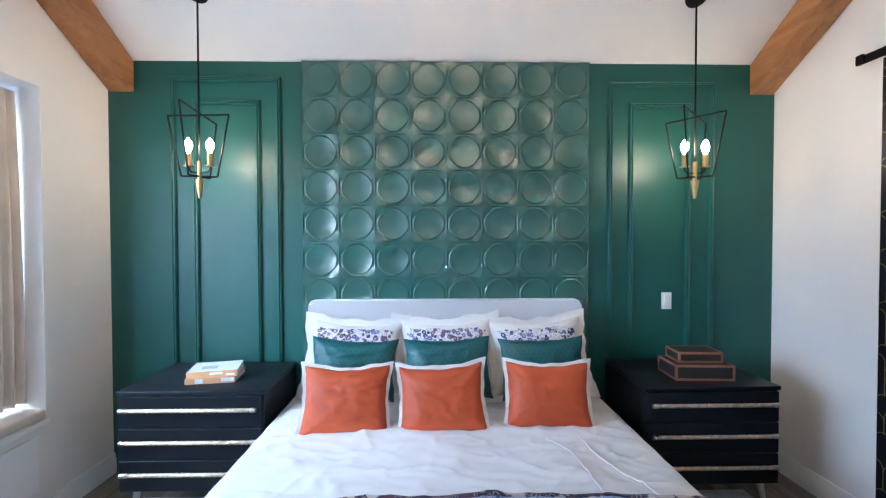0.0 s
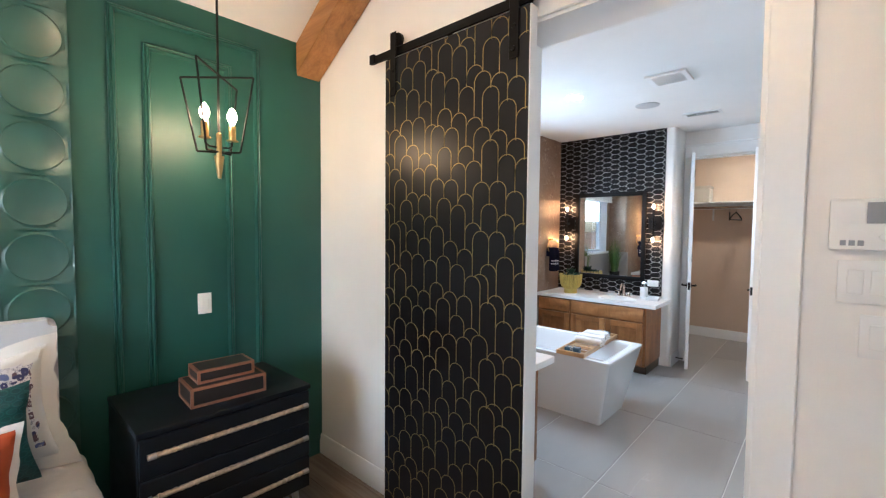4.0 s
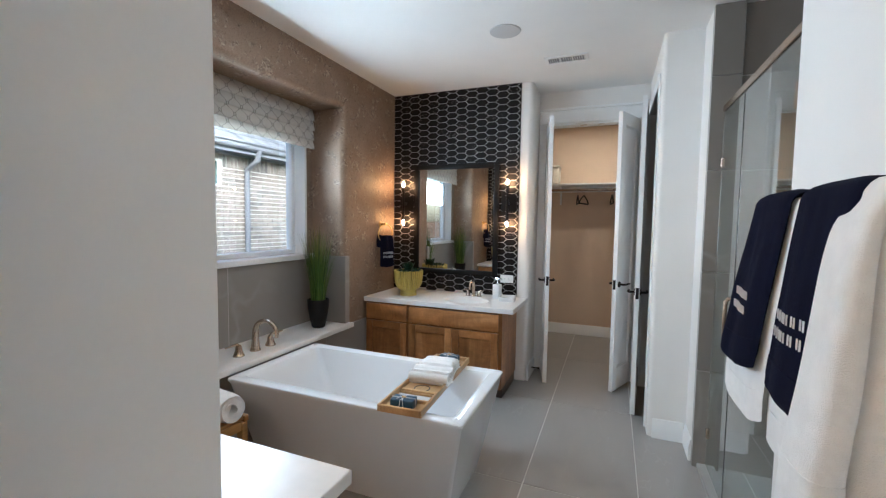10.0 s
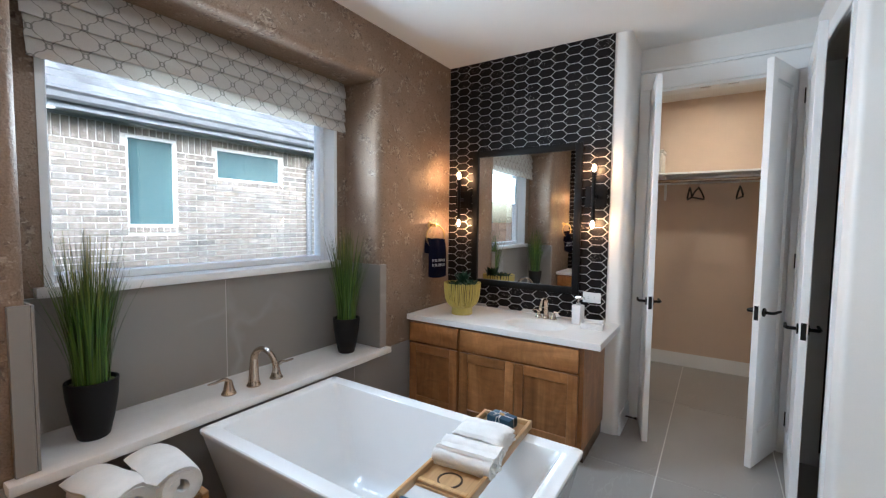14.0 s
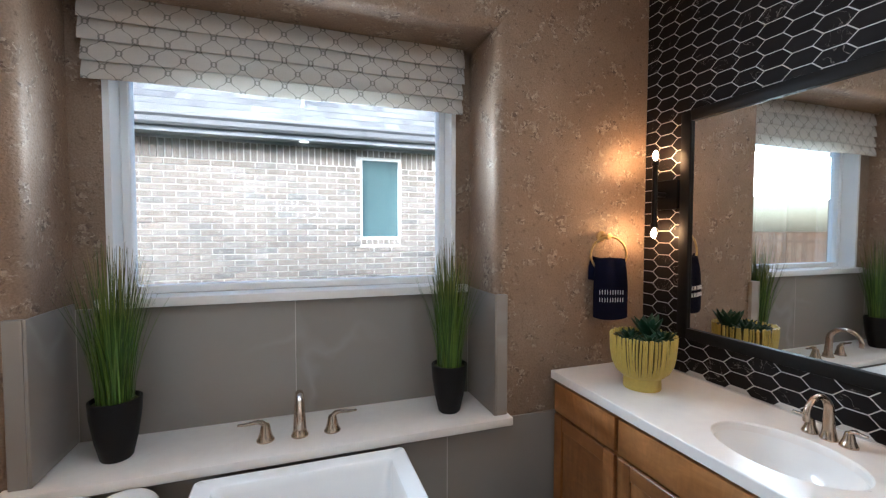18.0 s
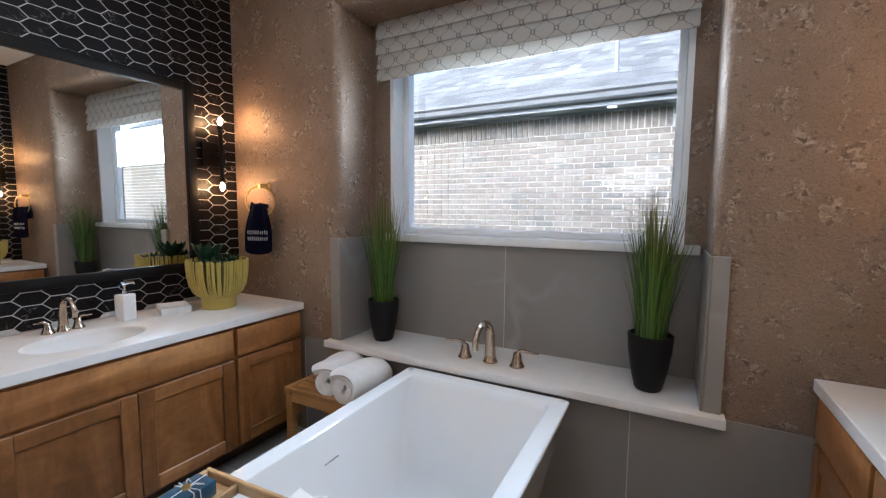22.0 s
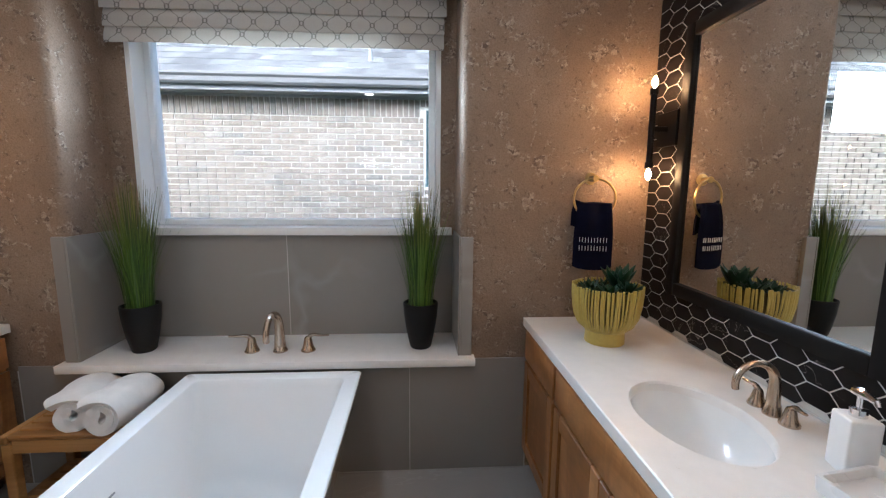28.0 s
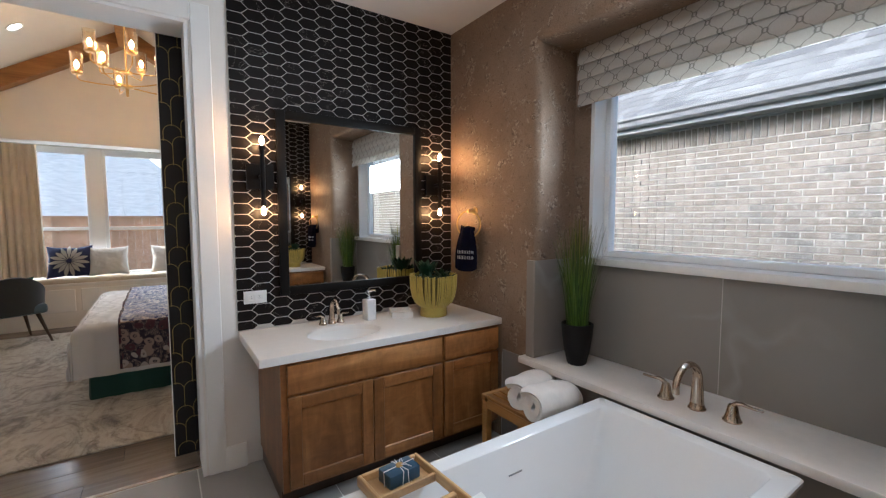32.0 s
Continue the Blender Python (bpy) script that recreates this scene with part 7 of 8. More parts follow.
# ---- bathroom: ceiling fittings ----
e = thing("exhaust_fan", "white square exhaust fan grille in the ceiling", "exhaust fan", 4.81, 1.55, BATH_Z)
bm = bmesh.new()
for x0, x1, y0, y1 in ((-0.14, 0.14, -0.14, -0.105), (-0.14, 0.14, 0.105, 0.14), (-0.14, -0.105, -0.105, 0.105), (0.105, 0.14, -0.105, 0.105)):
    add_box(bm, x0, x1, y0, y1, -0.016, -0.0005)
part("frame", bm, PLASTIC, e)
# Dark sheet standing in for the shade behind the slats.
part("backing", B((-0.105, 0.105, -0.105, 0.105, -0.004, -0.0005)), GAP_SHADE, e)
for k in range(14):
    part("slat", B((-0.105, 0.105, -0.1 + k * 0.0152, -0.1 + k * 0.0152 + 0.0065, -0.014, -0.0045)), PLASTIC, e)
e = thing("ceiling_speaker", "round white ceiling speaker", "speaker", 5.47, 1.9, BATH_Z)
part("grille", lathe([(0.0, -0.009), (0.085, -0.009), (0.1, -0.006), (0.103, -0.0005), (0.0, -0.0005)], 36), GRILLE, e)
e = thing("air_vent", "white supply air register in the ceiling", "air vent", 6.085, 1.57, BATH_Z)
bm = bmesh.new()
for x0, x1, y0, y1 in ((-0.075, 0.075, -0.16, -0.135), (-0.075, 0.075, 0.135, 0.16), (-0.075, -0.05, -0.135, 0.135), (0.05, 0.075, -0.135, 0.135), (-0.05, 0.05, -0.05, -0.04), (-0.05, 0.05, 0.04, 0.05)):
    add_box(bm, x0, x1, y0, y1, -0.01, -0.0005)
part("frame", bm, PLASTIC, e)
# Grey sheet gives the register's openings their shade by colour.
part("backing", B((-0.05, 0.05, -0.135, 0.135, -0.003, -0.0005)), GREY_PLASTIC, e)
for k in range(16):
    y = -0.13 + k * 0.0168
    if not (-0.056 < y < -0.034 or 0.034 < y < 0.054):
        part("slat", turned(B((-0.05, 0.05, -0.004, 0.004, -0.0008, 0.0008)), pose(0, y, -0.0065, 58, 0, 0)), PLASTIC, e)

# ---- bathroom: plants, bowls ----
def grass_plant(x, y, seed, words):
    e = thing("potted_grass", "tall green ornamental grass in a charcoal pot " + words, "plant", x, y, 0.60, seed * 40)
    part("pot", lathe([(0.0, 0.0), (0.048, 0.0), (0.053, 0.006), (0.07, 0.08), (0.083, 0.165), (0.087, 0.225), (0.086, 0.231), (0.079, 0.232), (0.077, 0.214), (0.0, 0.213)], 32), POT, e)
    part("moss", lathe([(0.0, 0.226), (0.05, 0.223), (0.076, 0.216)], 20), SOIL, e)
    rng = random.Random(seed)
    bm = bmesh.new()
    for k in range(330):
        a, r = rng.uniform(0, 2 * math.pi), 0.06 * math.sqrt(rng.random())
        long = rng.random() < 0.62
        h = rng.uniform(0.4, 0.64) if long else rng.uniform(0.26, 0.42)
        out = (rng.uniform(0.01, 0.12) if long else rng.uniform(0.01, 0.07)) * (0.4 + 0.9 * r / 0.06)
        b = a + rng.uniform(-0.6, 0.6)
        w = rng.uniform(0.0017, 0.0028) if long else rng.uniform(0.0024, 0.0036)
        side = Vector((-math.sin(b), math.cos(b), 0))
        prev = None
        for i in range(6):
            t = i / 5
            p = Vector((r * math.cos(a) + out * t ** 1.5 * math.cos(b), r * math.sin(a) + out * t ** 1.5 * math.sin(b), 0.222 + h * t * (1 - 0.12 * t * out / 0.13)))
            ww = w * (1 - 0.7 * t ** 2)
            pair = (bm.verts.new(p + side * ww), bm.verts.new(p - side * ww))
            if prev:
                bm.faces.new((prev[0], prev[1], pair[1], pair[0]))
            prev = pair
    tagged(part("grass_blades", bm, BLADE, e, "fine upright grass blades"), kind="stuff")


grass_plant(4.10, 3.425, 3, "at the west end of the deck")
grass_plant(5.455, 3.415, 8, "at the east end of the deck")


def succulent_bowl(x, y, seed, words, k, rz):
    """A footed bowl whose wall is a row of thin upright ribs before a liner coloured as the shade between them; k
    scales it.
    """
    e = thing("succulent_bowl", "mustard gold ribbed footed bowl of succulents " + words, "planter", x, y, 0.785, rz)

    def turn(profile, n):
        return lathe([(r * k, z * k) for r, z in profile], n)

    part("foot", turn([(0.0, 0.0), (0.076, 0.0), (0.078, 0.004), (0.076, 0.052), (0.08, 0.062), (0.0, 0.064)], 40), GOLD_PAINT, e)
    part("liner", turn([(0.076, 0.057), (0.096, 0.077), (0.112, 0.113), (0.12, 0.158), (0.123, 0.222), (0.117, 0.222), (0.112, 0.148), (0.092, 0.093), (0.0, 0.077)], 48), RIB_SHADE, e, "inner liner coloured as the shade between the ribs")
    rng = random.Random(seed)
    bm = bmesh.new()
    n = 82
    for i in range(n):
        a = 2 * math.pi * (i + rng.uniform(-0.16, 0.16)) / n
        pts, rad = [], []
        j = rng.uniform(-0.045, 0.045)
        bend = rng.uniform(-0.03, 0.03)
        for r, z in ((0.079, 0.056), (0.106, 0.079), (0.122, 0.113), (0.13, 0.158), (0.133, 0.199), (0.134, 0.232 + rng.uniform(0, 0.008))):
            t = (z - 0.056) / 0.18
            q = a + j * t + bend * math.sin(t * math.pi)
            pts.append((k * r * math.cos(q), k * r * math.sin(q), k * z))
            rad.append(k * (0.0036 + 0.0012 * rng.random()))
        merge(bm, tube(pts, rad, 6))
    part("ribs", bm, GOLD_PAINT, e, "thin wavy upright ribs")
    part("soil", turn([(0.0, 0.205), (0.08, 0.203), (0.117, 0.192)], 24), SOIL, e)
    heads = ((0.066, 0.02, 0.95, 15, 1.0), (-0.052, 0.036, 0.5, 16, 0.25), (-0.03, -0.058, 0.55, 16, 0.2), (0.03, 0.08, 0.42, 12, 0.3), (0.05, -0.062, 0.6, 13, 0.55), (-0.085, -0.018, 0.36, 12, 0.15))
    for px, py, s, m, steep in heads:
        px, py, s = px * k, py * k, s * k
        z0 = 0.199 * k
        head = part("succulent", lathe([(0.0, -0.004), (0.02 * s, -0.002), (0.014 * s, 0.016), (0.0, 0.021)], 10, at=(px, py, z0)), SUCCULENT, e, "dark green pointed succulent")
        for i in range(m):
            a = i * 2.4
            rise = steep + (1.35 - steep) * i / m * 0.9 + rng.uniform(-0.08, 0.08)
            ln = s * (0.155 - 0.03 * i / m) * rng.uniform(0.85, 1.1)
            mid = Vector((px + math.cos(a) * ln * 0.5 * math.cos(rise), py + math.sin(a) * ln * 0.5 * math.cos(rise), z0 + ln * 0.45 * math.sin(rise)))
            tip = Vector((px + math.cos(a) * ln * 1.0 * math.cos(rise), py + math.sin(a) * ln * 1.0 * math.cos(rise), z0 + ln * 0.86 * math.sin(rise)))
            part("leaf", tube([(px, py, z0), mid, (mid + tip) / 2, tip], [0.013 * s, 0.024 * s, 0.017 * s, 0.0015], 6, squash=0.4), SUCCULENT, head)


# A fifth of the gold's tone: shade between ribs put into colour.
RIB_SHADE = plain("shaded gold between ribs", (0.1, 0.078, 0.02), 0.6, vary=0.15)
succulent_bowl(6.2, 2.965, 5, "on the closet-side vanity", 1.0, 10)
succulent_bowl(3.30, 2.975, 6, "on the doorway-side vanity", 1.14, 170)


def soap_pump(x, y, rz, mat_):
    e = thing("soap_dispenser", "white veined stone soap dispenser with a chrome pump", "soap dispenser", x, y, 0.785, rz, group="soap dispensers")
    part("bottle", B((-0.0315, 0.0315, -0.0315, 0.0315, 0.0, 0.13), bev=0.005, seg=3), mat_, e)
    part("collar", lathe([(0.0, 0.13), (0.016, 0.13), (0.016, 0.147), (0.006, 0.149), (0.006, 0.178), (0.0, 0.178)], 16), CHROME, e)
    part("pump_head", tube([(0.016, 0, 0.181), (-0.01, 0, 0.183), (-0.042, 0, 0.182), (-0.047, 0, 0.174)], [0.0105, 0.0105, 0.0055, 0.0045], 10), CHROME, e)


STONE = marble_mat("white veined marble", (0.74, 0.735, 0.73), (0.3, 0.3, 0.31), 0.25, 7.0, 0.02, 0.05, 0.9)
soap_pump(6.395, 2.155, 75, STONE)
soap_pump(3.18, 2.57, -80, STONE)


def soap_dish(x, y, rz):
    e = thing("soap_dish", "square white marble soap dish on the vanity top", "soap dish", x, y, 0.785, rz, group="soap dishes")
    loops = [[(a, b, z) for a, b in rounded_rect(-w, w, -w * 0.85, w * 0.85, 0.006, 3)] for w, z in ((0.078, 0.0), (0.08, 0.004), (0.082, 0.032), (0.081, 0.035), (0.073, 0.035), (0.071, 0.032), (0.068, 0.016))]
    part("body", loft(loops), STONE, e)


soap_dish(6.345, 2.045, 8)
soap_dish(3.19, 2.79, -20)

switch_plate(TILE_B - 0.0085, 2.097, 0.953, (-1, 0), 1, "white duplex outlet on the hexagon tiles", True)
switch_plate(TILE_A + 0.0085, 1.93, 0.975, (1, 0), 1, "white duplex outlet on the hexagon tiles", True)
switch_plate(3.40, 0.65, 1.382, (0, 1), 4, "white four-gang rocker switch on the towel wall")


# ---- bathroom: towel rings and hand towels ----
def ring_and_towel(x, rz, z, gather, words):
    e = thing("towel_ring", "brushed brass towel ring on the wallpapered wall " + words, "towel ring", x, BATH_Y, z)
    part("mount", turned(lathe([(0.028, 0.0), (0.028, 0.006), (0.014, 0.012), (0.011, 0.05), (0.015, 0.056), (0.015, 0.064), (0.0, 0.067)], 20), pose(0, 0, 0, 90, 0, 0)), BRASS, e)
    swing = Matrix.Translation((0, -0.058, 0)) @ pose(0, 0, 0, 0, 0, rz)
    part("ring", turned(tube([(0.09 * math.sin(2 * math.pi * i / 40), 0, -0.09 + 0.09 * math.cos(2 * math.pi * i / 40)) for i in range(40)], 0.0054, 8, closed=True), swing), BRASS, e)
    t = thing("hand_towel", "navy hand towel with white stitched marks hanging from a brass ring", "towel", x, BATH_Y - 0.058, z - 0.128, rz, group="hand towels")

    def front(u, v):
        w = (0.076 + 0.008 * min(1, v * 2.2)) * (1 - gather * (1 - min(1, v * 1.5)) ** 1.5)
        a = (u - 0.5) * 2
        fold = (0.006 + 0.02 * gather) * math.sin(a * 5) * (1 - 0.75 * min(1, v * 1.6))
        return Vector((a * w, -0.016 - 0.012 * math.sin(min(1, v * 3) * math.pi / 2) - 0.03 * gather * v + fold + 0.006 * a * a, 0.012 - (0.3 - 0.02 * gather) * v + 0.006 * a * a + (0.006 + 0.03 * gather) * v * a ** 4))

    def rear(u, v):
        w = (0.078 + 0.01 * min(1, v * 2)) * (1 - gather * (1 - 0.5 * v))
        a = (u - 0.5) * 2
        return Vector((a * w - 0.012, 0.012 + 0.006 * math.sin(a * 4), 0.012 - 0.12 * v - 0.02 * a))

    part("front_fall", sheet(front, 20, 24, 0.008), NAVY, t)
    part("back_fall", sheet(rear, 14, 14, 0.008), NAVY, t)
    part("fold_over", turned(lathe([(0.0, -0.077 * (1 - gather)), (0.013, -0.074 * (1 - gather)), (0.0165 + 0.012 * gather, 0.0), (0.013, 0.074 * (1 - gather)), (0.0, 0.077 * (1 - gather))], 14), Matrix.Translation((0, -0.003, 0.006)) @ pose(0, 0, 0, 0, 90, 0)), NAVY, t)
    marks(t, 0.0172, 0.026, lambda px, pz: (px, -0.0435 + 0.004 * abs(px) / 0.05 - 0.018 * gather, pz), -0.148)


def marks(parent, cw, ch, put, z0):
    """Two rows of thin stitched bars."""
    for row in range(2):
        for i in range(5):
            px, pz = (i - 2) * cw * 1.5, z0 - row * ch * 1.45
            cx, cy, cz = put(px, pz)
            bm = bmesh.new()
            for o in (-0.36, 0.36):
                add_box(bm, cx + (o - 0.06) * cw, cx + (o + 0.06) * cw, cy - 0.0015, cy + 0.0015, cz - 0.42 * ch, cz + 0.42 * ch)
            part("stitched_mark", bm, THREAD, parent, "white stitched mark")


ring_and_towel(3.33, 24, 1.47, 0.38, "beside the doorway-side mirror")
ring_and_towel(6.245, -18, 1.447, 0.06, "beside the closet-side mirror")

# ---- bathroom: towel bar with bath towels ----
bar = thing("towel_bar", "brushed brass double towel bar on the white wall", "towel bar", 3.97, 0.65, 1.53)
for px in (-0.41, 0.29):
    part("post", turned(lathe([(0.028, 0.0), (0.0275, 0.005), (0.0185, 0.038), (0.0155, 0.062), (0.016, 0.08), (0.019, 0.094), (0.017, 0.097), (0.0, 0.098)], 24), Matrix.Translation((px, 0, 0)) @ pose(0, 0, 0, -90, 0, 0) @ Matrix.Diagonal((1, 1, 1 if px < 0 else 0.8, 1))), BRASS, bar)
part("rail", turned(lathe([(0.011, -0.41), (0.011, 0.41)], 14), Matrix.Translation((0, 0.08, 0)) @ pose(0, 0, 0, 0, 90, 0)), BRASS, bar)


def bath_towel(x0, x1, front, rear, radius, material, words, seed, letters=False, deep=0.014, lobes=4.2, thick=0.016, flare=0.016):
    cx = (x0 + x1) / 2
    e = thing("bath_towel", words, "towel", cx, 0.735, 1.53, group="towels on the bar")
    hw = (x1 - x0) / 2

    def wave(a):
        return deep * math.sin(a * lobes + seed) + (0.005 * math.sin(a * 9 + seed * 2) - 0.014 * abs(a) ** 5 if deep > 0.02 else 0.0)

    total = rear + front + math.pi * radius

    def cloth(v, fat, grow=0.0):
        """A closed ring across the towel at v along its fall."""
        s = -rear + total * v
        m = 24
        across = [(-1 + 2 * i / m, 1) for i in range(m + 1)] + [(1 - 2 * i / m, -1) for i in range(m + 1)]
        ring = []
        for a, up in across:
            edge = max(0.0, 1 - abs(a) ** 5) ** 0.5
            h = up * fat * (edge + 0.04)
            wav = wave(a)
            x = hw * a * (1 + 0.06 * max(0, s) / 0.6) * (1 + grow) + 0.004 * wobble(a * 2, v * 7, seed)
            if s < 0:
                y, z = -radius - 0.004 - 0.018 * min(1, -s * 8) + 0.3 * wav * min(1, -s * 4) - h, s
            elif s < math.pi * radius:
                t = s / radius
                y, z = -(radius + h) * math.cos(t), (radius + h) * math.sin(t)
            else:
                d = (s - math.pi * radius) * (1 - 0.04 * abs(a) ** 4 - 0.025 * math.sin(a * 2 + seed))
                y, z = radius + (wav + 0.008) * min(1, d * 4) + flare * min(1, d * 2) + h + 0.003 * wobble(a * 3, d * 5, seed), -d
            ring.append((x, max(y, -0.076), z))
        return ring

    n = 64
    part("cloth", loft([cloth(k / n, thick * (0.35 if k in (0, n) else 1.0)) for k in range(n + 1)]), material, e)
    part("hem_band", loft([cloth(0.895 + 0.06 * k / 6, thick * 1.16, 0.012) for k in range(7)]), material, e, "woven hem band")
    if letters:
        marks(e, 0.021, 0.028, lambda px, pz: (px, radius + 0.0165 + flare * min(1, -2 * pz) + thick + wave(px / hw), pz), -front + 0.21)
    return e


def doubled_towel(x0, x1, words):
    """A long towel folded lengthwise, its two thick lobes hanging one before the other."""
    cx, hx = (x0 + x1) / 2, (x1 - x0) / 2
    e = thing("bath_towel", words, "towel", cx, 0.735, 1.53, group="towels on the bar")

    def lobe(path, grow=1.0):
        """Rounded rings across (y, z, half thickness, turn) stations."""
        loops = []
        for k, (y, z, h, turn_, wide) in enumerate(path):
            ring = []
            for i in range(28):
                a = 2 * math.pi * i / 28
                c, d = math.cos(a), math.sin(a)
                px = hx * wide * grow * math.copysign(abs(c) ** 0.45, c)
                o = h * grow * math.copysign(abs(d) ** 0.8, d) * (1 + 0.08 * wobble(c * 2, z * 6, y * 9))
                ring.append((px + 0.004 * wobble(z * 5, y * 8, 1.0), y + o * math.cos(turn_), z + o * math.sin(turn_)))
            loops.append(ring)
        return loft(loops)

    def fall(y0, y1, z0, z1, h0, h1, n=22):
        out = []
        for k in range(n + 1):
            t = k / n
            h = h0 + (h1 - h0) * t ** 0.7
            out.append((y0 + (y1 - y0) * t ** 0.6 + 0.003 * math.sin(t * 9), z0 + (z1 - z0) * t, h, 0.0, 1 + 0.1 * t))
        y, z, h, _, wide = out[-1]
        return out + [(y, z - d, h * f, 0.0, wide * (0.85 + 0.15 * f)) for d, f in ((0.01, 0.94), (0.018, 0.82), (0.025, 0.6), (0.029, 0.3))]

    over = [(-0.043, -0.132, 0.008, math.pi, 0.84), (-0.043, -0.126, 0.018, math.pi, 0.96), (-0.043, -0.1, 0.025, math.pi, 1.0), (-0.041, -0.05, 0.021, math.pi, 1.0), (-0.036, 0.0, 0.012, math.pi, 1.0)]
    for k in range(1, 8):
        a = math.pi * (1 - k / 8)
        over.append((-0.008 + 0.029 * math.cos(a), 0.029 * math.sin(a), 0.012, a, 1.0))
    outer = over + fall(0.022, 0.08, -0.006, -0.635, 0.014, 0.039)
    part("cloth", lobe(outer), TERRY, e)
    part("inner_fold", lobe(fall(0.012, 0.001, -0.02, -0.605, 0.011, 0.039)), TERRY, e, "second thick lobe of the folded towel")
    part("hem_band", lobe([q for q in outer[12:] if -0.57 < q[1] < -0.5], 1.03), TERRY, e, "woven hem band")


doubled_towel(3.6, 3.74, "long white terry bath towel folded over the brass bar")
bath_towel(3.668, 3.935, 0.47, 0.23, 0.035, NAVY, "navy terry towel with white stitched marks over a white towel", 1.5, True, deep=0.006, thick=0.011, flare=0.046)
bath_towel(3.72, 3.965, 0.62, 0.2, 0.0185, TERRY, "white terry bath towel under a navy towel", 2.2, deep=0.004, thick=0.006, flare=0.034)
bath_towel(4.0, 4.275, 0.46, 0.23, 0.035, NAVY, "navy terry towel with white stitched marks beside the shower", 3.1, True, deep=0.006, thick=0.011, flare=0.065)
bath_towel(3.975, 4.31, 0.6, 0.2, 0.0185, TERRY, "white terry bath towel under a navy towel", 4.0, deep=0.004, thick=0.006, flare=0.05)

# ---- bathroom: stool and rolled towels ----
def stool():
    x0, x1, y0, y1, h = 3.83, 4.30, 2.95, 3.27, 0.44
    e = thing("stool", "golden teak slatted stool beside the tub", "stool", (x0 + x1) / 2, (y0 + y1) / 2, 0.0)
    hx, hy = (x1 - x0) / 2, (y1 - y0) / 2
    for k in range(6):
        y = -hy + 0.03 + k * (2 * hy - 0.06) / 5
        part("slat", B((-hx + 0.03, hx - 0.03, y - 0.022, y + 0.022, h - 0.018, h), bev=0.003), TEAK, e)
    part("end_rail", B((-hx, -hx + 0.03, -hy, hy, h - 0.032, h + 0.002), bev=0.004), TEAK, e)
    part("end_rail", B((hx - 0.03, hx, -hy, hy, h - 0.032, h + 0.002), bev=0.004), TEAK, e)
    for sy in (-1, 1):
        part("apron", B((-hx + 0.045, hx - 0.045, *sorted((sy * (hy - 0.008), sy * (hy - 0.028))), h - 0.07, h - 0.019)), TEAK, e)
    for sx in (-1, 1):
        for sy in (-1, 1):
            part("leg", B((*sorted((sx * (hx - 0.004), sx * (hx - 0.044))), *sorted((sy * (hy - 0.004), sy * (hy - 0.044))), 0, h - 0.033), bev=0.004), TEAK, e)
    for k in range(5):
        y = -hy + 0.06 + k * (2 * hy - 0.12) / 4
        part("shelf_slat", B((-hx + 0.045, hx - 0.045, y - 0.02, y + 0.02, 0.15, 0.165), bev=0.003), TEAK, e)
    for sx in (-1, 1):
        part("shelf_rail", B((*sorted((sx * (hx - 0.012), sx * (hx - 0.034))), -hy + 0.046, hy - 0.046, 0.12, 0.1495)), TEAK, e)


stool()


def towel_roll(x, y, z, r, ln, rz, words, group):
    """A towel folded double and rolled up: a thick soft spiral, its axis along local y."""
    e = thing("rolled_towel", words, "towel", x, y, z, rz, group=group)
    flat = 0.9

    def spiral(u, v):
        turns = 2.05
        a = u * turns * 2 * math.pi
        rr = r * (0.1 + 0.9 * u ** 0.9)
        puff = 1 + 0.12 * wobble(u * 4, v * 2.6, x * 5) + 0.06 * math.cos((v - 0.5) * 5)
        rr *= puff * (1 - 0.2 * abs(2 * v - 1) ** 7 * u)
        sx = rr * math.cos(a + 2.2) * 1.04
        sz = rr * math.sin(a + 2.2) * flat
        sx -= 0.03 * max(0.0, u - 0.9) / 0.1 * (1 + 0.5 * wobble(v * 3, 1.0, x))
        end = 0.01 * math.sin(a * 1.1 + 1) - 0.008 * (1 - u)
        return Vector((sx + 0.004 * wobble(v * 4, u * 3, 8.0), (v - 0.5) * (ln - 2 * end) + 0.004 * wobble(a, v * 3, 4.0), max(0.0125, r * flat + sz)))

    part("cloth", sheet(spiral, 110, 24, 0.027 * r / 0.06), TERRY, e)


towel_roll(4.05, 3.125, 0.443, 0.062, 0.262, 12, "white terry towel rolled up on the stool", "rolled towels on the stool")
towel_roll(4.212, 3.10, 0.443, 0.063, 0.265, -2, "white terry towel rolled up on the stool", "rolled towels on the stool")


